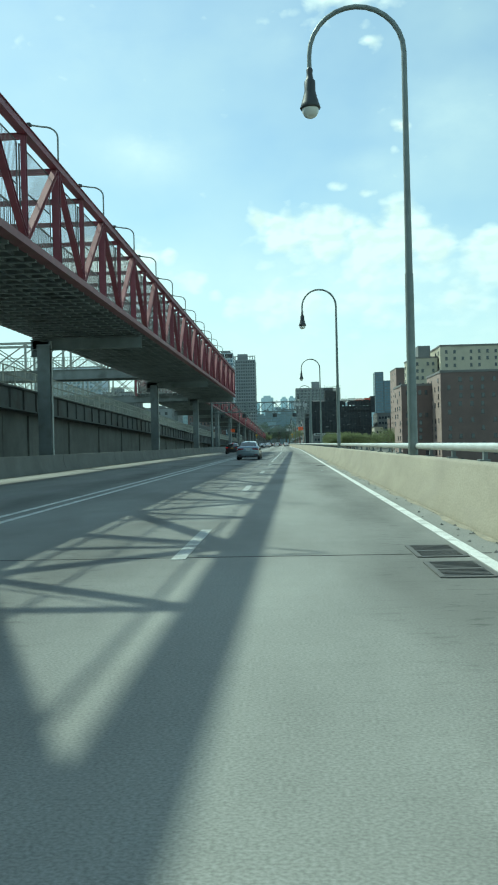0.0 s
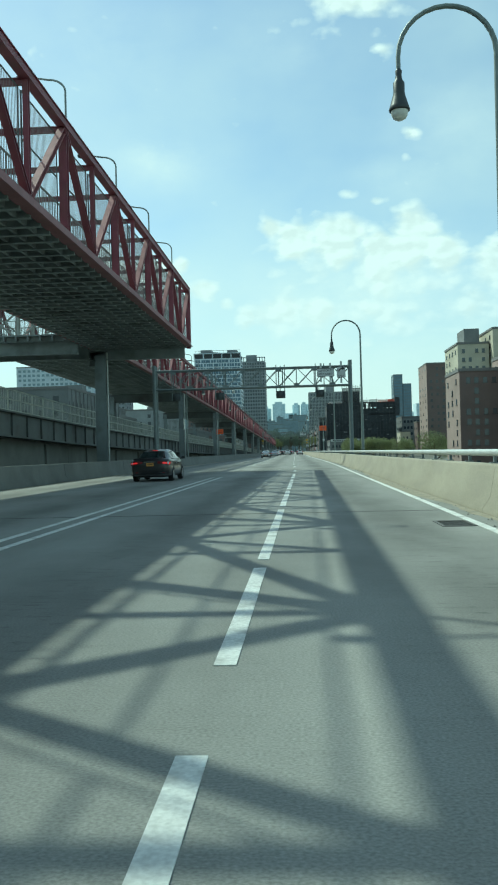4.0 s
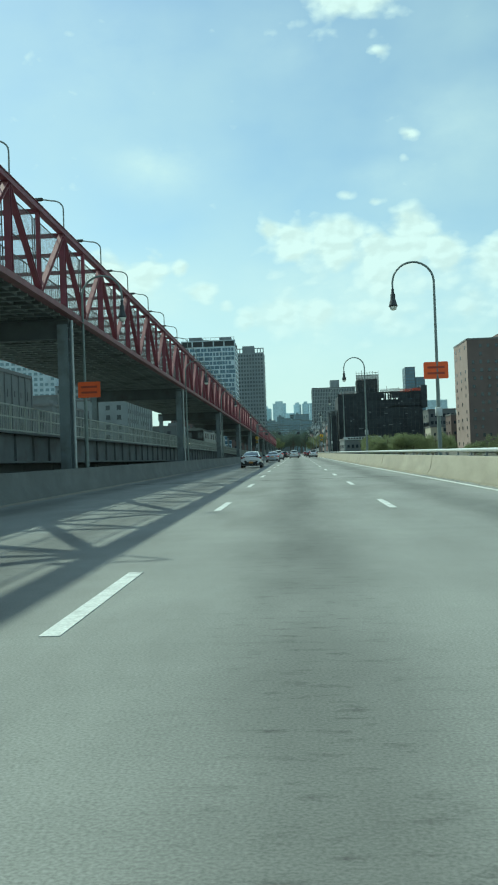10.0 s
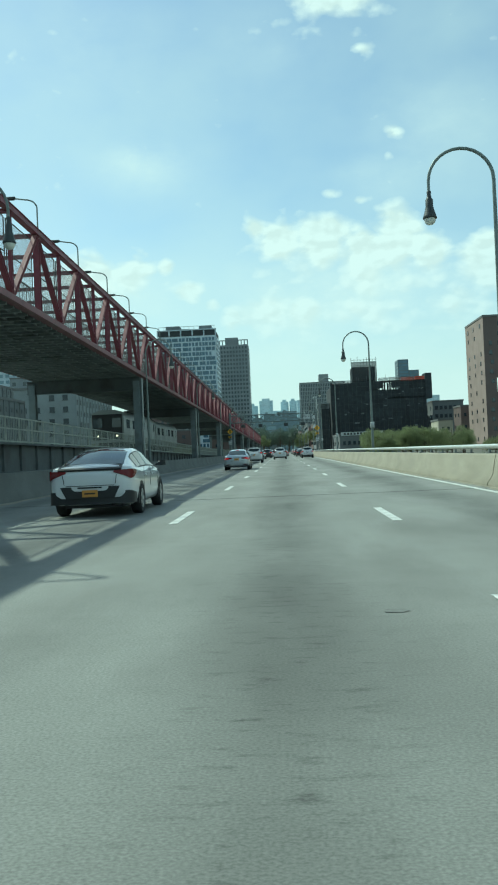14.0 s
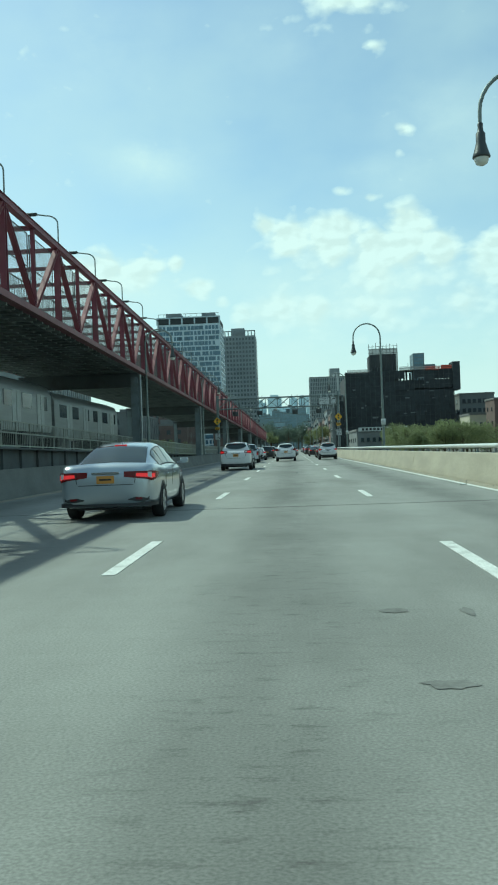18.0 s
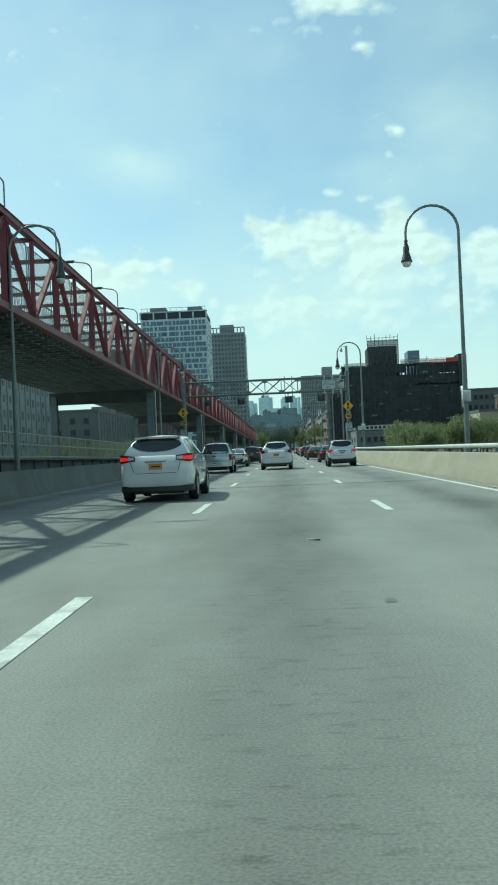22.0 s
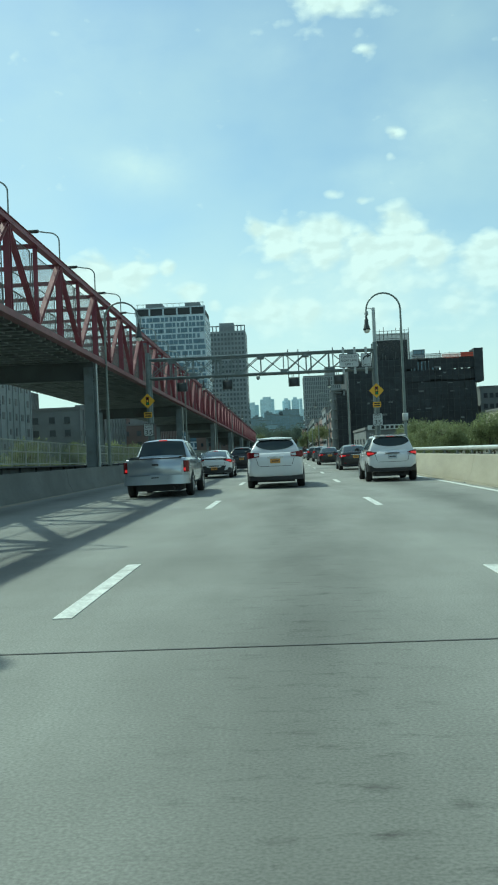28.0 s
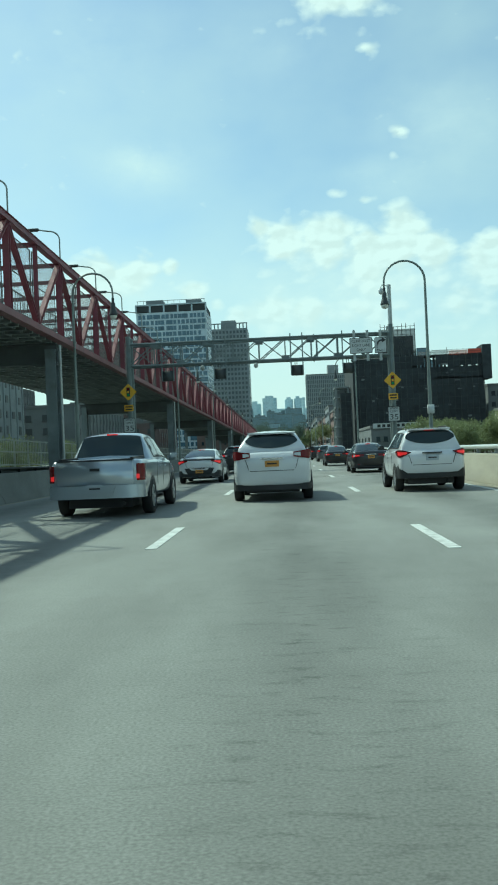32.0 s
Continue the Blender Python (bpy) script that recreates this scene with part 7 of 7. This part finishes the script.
def crack(pts, w):
    b = bmesh.new()
    prev = None
    for x, y in pts:
        ww = w * rnd.uniform(0.5, 1.3)
        row = (b.verts.new((x, y - ww, 0.004)), b.verts.new((x, y + ww, 0.004)))
        if prev:
            b.faces.new((prev[0], row[0], row[1], prev[1]))
        prev = row
    return b


marks2 = empty("road_cracks", "dark sealed cracks and worn patches in the concrete", "road damage", kind="structure")
for y, x0, x1 in ((340.2, -4.75, -3.85), (351.1, -3.7, -3.3), (365.4, -6.95, -6.5), (318.0, -3.9, -2.9), (232.0, -5.4, -4.2), (127.0, -2.2, -1.4), (98.0, -3.6, -2.9)):
    n = 30
    y1 = [0.0]
    for k in range(n):
        y1.append(y1[-1] * 0.85 + rnd.uniform(-0.03, 0.03))
    part("crack", crack([(x0 + (x1 - x0) * k / n, y + y1[k]) for k in range(n + 1)], 0.006), M["crack"], marks2)
M["patch"] = material("worn_patch", (0.15, 0.15, 0.138), 0.85, vary=0.25, scale=2, grain=0.2, grain_scale=20, bump=0.4)
for x, y, rx, ry in ((-4.05, 340.0, 0.5, 0.16), (-6.7, 365.4, 1.0, 0.28), (-3.9, 327.1, 0.24, 0.2), (-3.85, 325.2, 0.3, 0.16), (-3.9, 283.7, 0.22, 0.14), (-4.0, 357.0, 0.12, 0.2), (-3.3, 312.0, 0.09, 0.4), (-3.25, 316.0, 0.12, 0.3), (-3.2, 320.0, 0.1, 0.5), (-3.4, 327.0, 0.1, 0.3), (-5.5, 296.0, 0.1, 0.12),
                     (-1.2, 336.0, 0.2, 0.3), (-4.6, 240.0, 0.2, 0.3), (-2.2, 87.0, 0.3, 0.35)):
    b = bmesh.new()
    vs = []
    for k in range(18):
        a = 2 * math.pi * k / 18
        f = rnd.uniform(0.7, 1.15)
        vs.append(b.verts.new((x + 0.5 * rx * f * math.cos(a), y + 0.5 * ry * f * math.sin(a), 0.004)))
    b.faces.new(vs)
    part("patch", b, M["patch"], marks2)

# broken surface in the lane's middle
verts, faces = [], []
for k in range(120):
    x, y = rnd.gauss(-4.0, 0.17), rnd.gauss(350.3, 0.2)
    r0 = rnd.uniform(0.006, 0.024)
    i = len(verts)
    for d in range(5):
        a = d * 1.2566 + rnd.uniform(-0.3, 0.3)
        verts.append((x + 1.7 * r0 * math.cos(a), y + r0 * math.sin(a), 0.0045))
    verts.append((x, y, 0.0045 + 0.3 * r0))
    faces += [(i + d, i + (d + 1) % 5, i + 5) for d in range(5)]
me = bpy.data.meshes.new("spalls")
me.from_pydata(verts, [], faces)
me.materials.append(M["patch"])
spalls = new("spalls", me)
spalls.parent = marks2
spalls["kind"] = "stuff"

# litter and grit along the parapet's foot
verts, faces = [], []
for k in range(900):
    y = rnd.uniform(60, 470)
    x = 1.05 + drift(y) - abs(rnd.gauss(0, 0.16))
    s = rnd.uniform(0.008, 0.035)
    i = len(verts)
    a = rnd.random() * 6
    for d in range(3):
        verts.append((x + s * math.cos(a + d * 2.1), y + s * 1.4 * math.sin(a + d * 2.1), 0.003))
    verts.append((x, y, 0.003 + s * 0.8))
    faces += [(i, i + 1, i + 3), (i + 1, i + 2, i + 3), (i + 2, i, i + 3)]
me = bpy.data.meshes.new("grit")
me.from_pydata(verts, [], faces)
me.materials.append(M["oldwall"])
tagged(new("grit", me), "fine grit and crumbs along the foot of the parapet", "grit", kind="stuff")
for x, y in ((0.55, 240.5), (0.75, 241.0), (-3.05, 284.0), (0.2, 345.0), (-4.45, 361.4), (0.5, 372.0), (0.4, 90.5)):
    b = bmesh.new()
    box(b, 0, 0, 0.012, 0.12, 0.06, 0.015)
    for v in b.verts:
        v.co += Vector((rnd.uniform(-0.05, 0.05), rnd.uniform(-0.03, 0.03), rnd.uniform(-0.005, 0.02)))
    o = solid("litter", b, M["signback"], "crumpled pale scrap of litter on the road", "litter", group="litter")
    o.location = (x, y, 0.003)

# drifted dust between the edge line and the parapet
def dust_strip(name, side):
    b = bmesh.new()
    rr = random.Random(8 + side)
    prev = None
    w = 0.3
    for k in range(900):
        y = 56 + k * 0.5
        w = min(0.52, max(0.06, w + rr.uniform(-0.09, 0.09)))
        xe = 1.12 + drift(y) if side > 0 else -12.95
        row = (b.verts.new((xe, y, 0.012)), b.verts.new((xe - side * w * 0.6, y, 0.008)), b.verts.new((xe - side * w, y + rr.uniform(-0.1, 0.1), 0.0015)))
        if prev:
            for i in range(2):
                b.faces.new((prev[i], prev[i + 1], row[i + 1], row[i]))
        prev = row
    return solid(name, b, M["dust"], "tan dust drifted along the foot of the wall", "dust", kind="stuff")


dust_strip("road_dust", 1)
dust_strip("road_dust", -1)


# drain grates beside the edge line
def drain_grate(x, y):
    e = empty("drain_grate", "dark iron drain grate set in the carriageway's edge", "drain", group="drain grates", loc=(x, y, 0.002))
    b = bmesh.new()
    for dx in (-0.24, 0.24):
        box(b, dx, 0, 0.004, 0.05, 0.95, 0.012)
    for dy in (-0.47, 0.0, 0.47):
        box(b, 0, dy, 0.004, 0.44, 0.05, 0.012)
    part("frame", b, M["joint"], e)
    b = bmesh.new()
    box(b, 0, 0, 0.001, 0.44, 0.9, 0.003)
    part("pit", b, M["ink"], e)
    for k in range(12):
        b = bmesh.new()
        box(b, 0, -0.42 + k * 0.0765, 0.004, 0.43, 0.022, 0.008)
        part("bar", b, M["crack"], e)


for x, y in ((0.60, 62.7), (0.60, 64.0), (0.62, 98.8), (0.62, 139.5)):
    drain_grate(x, y)


# ---- the approach eases into the bridge's axis ----
def bend_along(ob):
    at = ob.matrix_basis.translation
    if at.length > 0.01:
        if at.y < 290.0:
            x, y = at.x + bend(at.y), at.y
            ob.rotation_euler.z -= math.atan(lean(y))
            ob.location.x = x
        return
    if ob.type == "MESH" and ob.data.users == 1:
        me = ob.data
        co = np.empty(len(me.vertices) * 3, dtype=np.float32)
        me.vertices.foreach_get("co", co)
        co = co.reshape(-1, 3)
        if co[:, 1].min() < 290.0:
            co[:, 0] += np.array([bend(v) for v in co[:, 1]], dtype=np.float32)
            me.vertices.foreach_set("co", co.ravel())
            me.update()
    for c in ob.children:
        bend_along(c)


for ob in [o for o in scene.objects if o.parent is None and o.type in ("MESH", "EMPTY") and o.get("category") not in ("ground", "building")]:
    bend_along(ob)
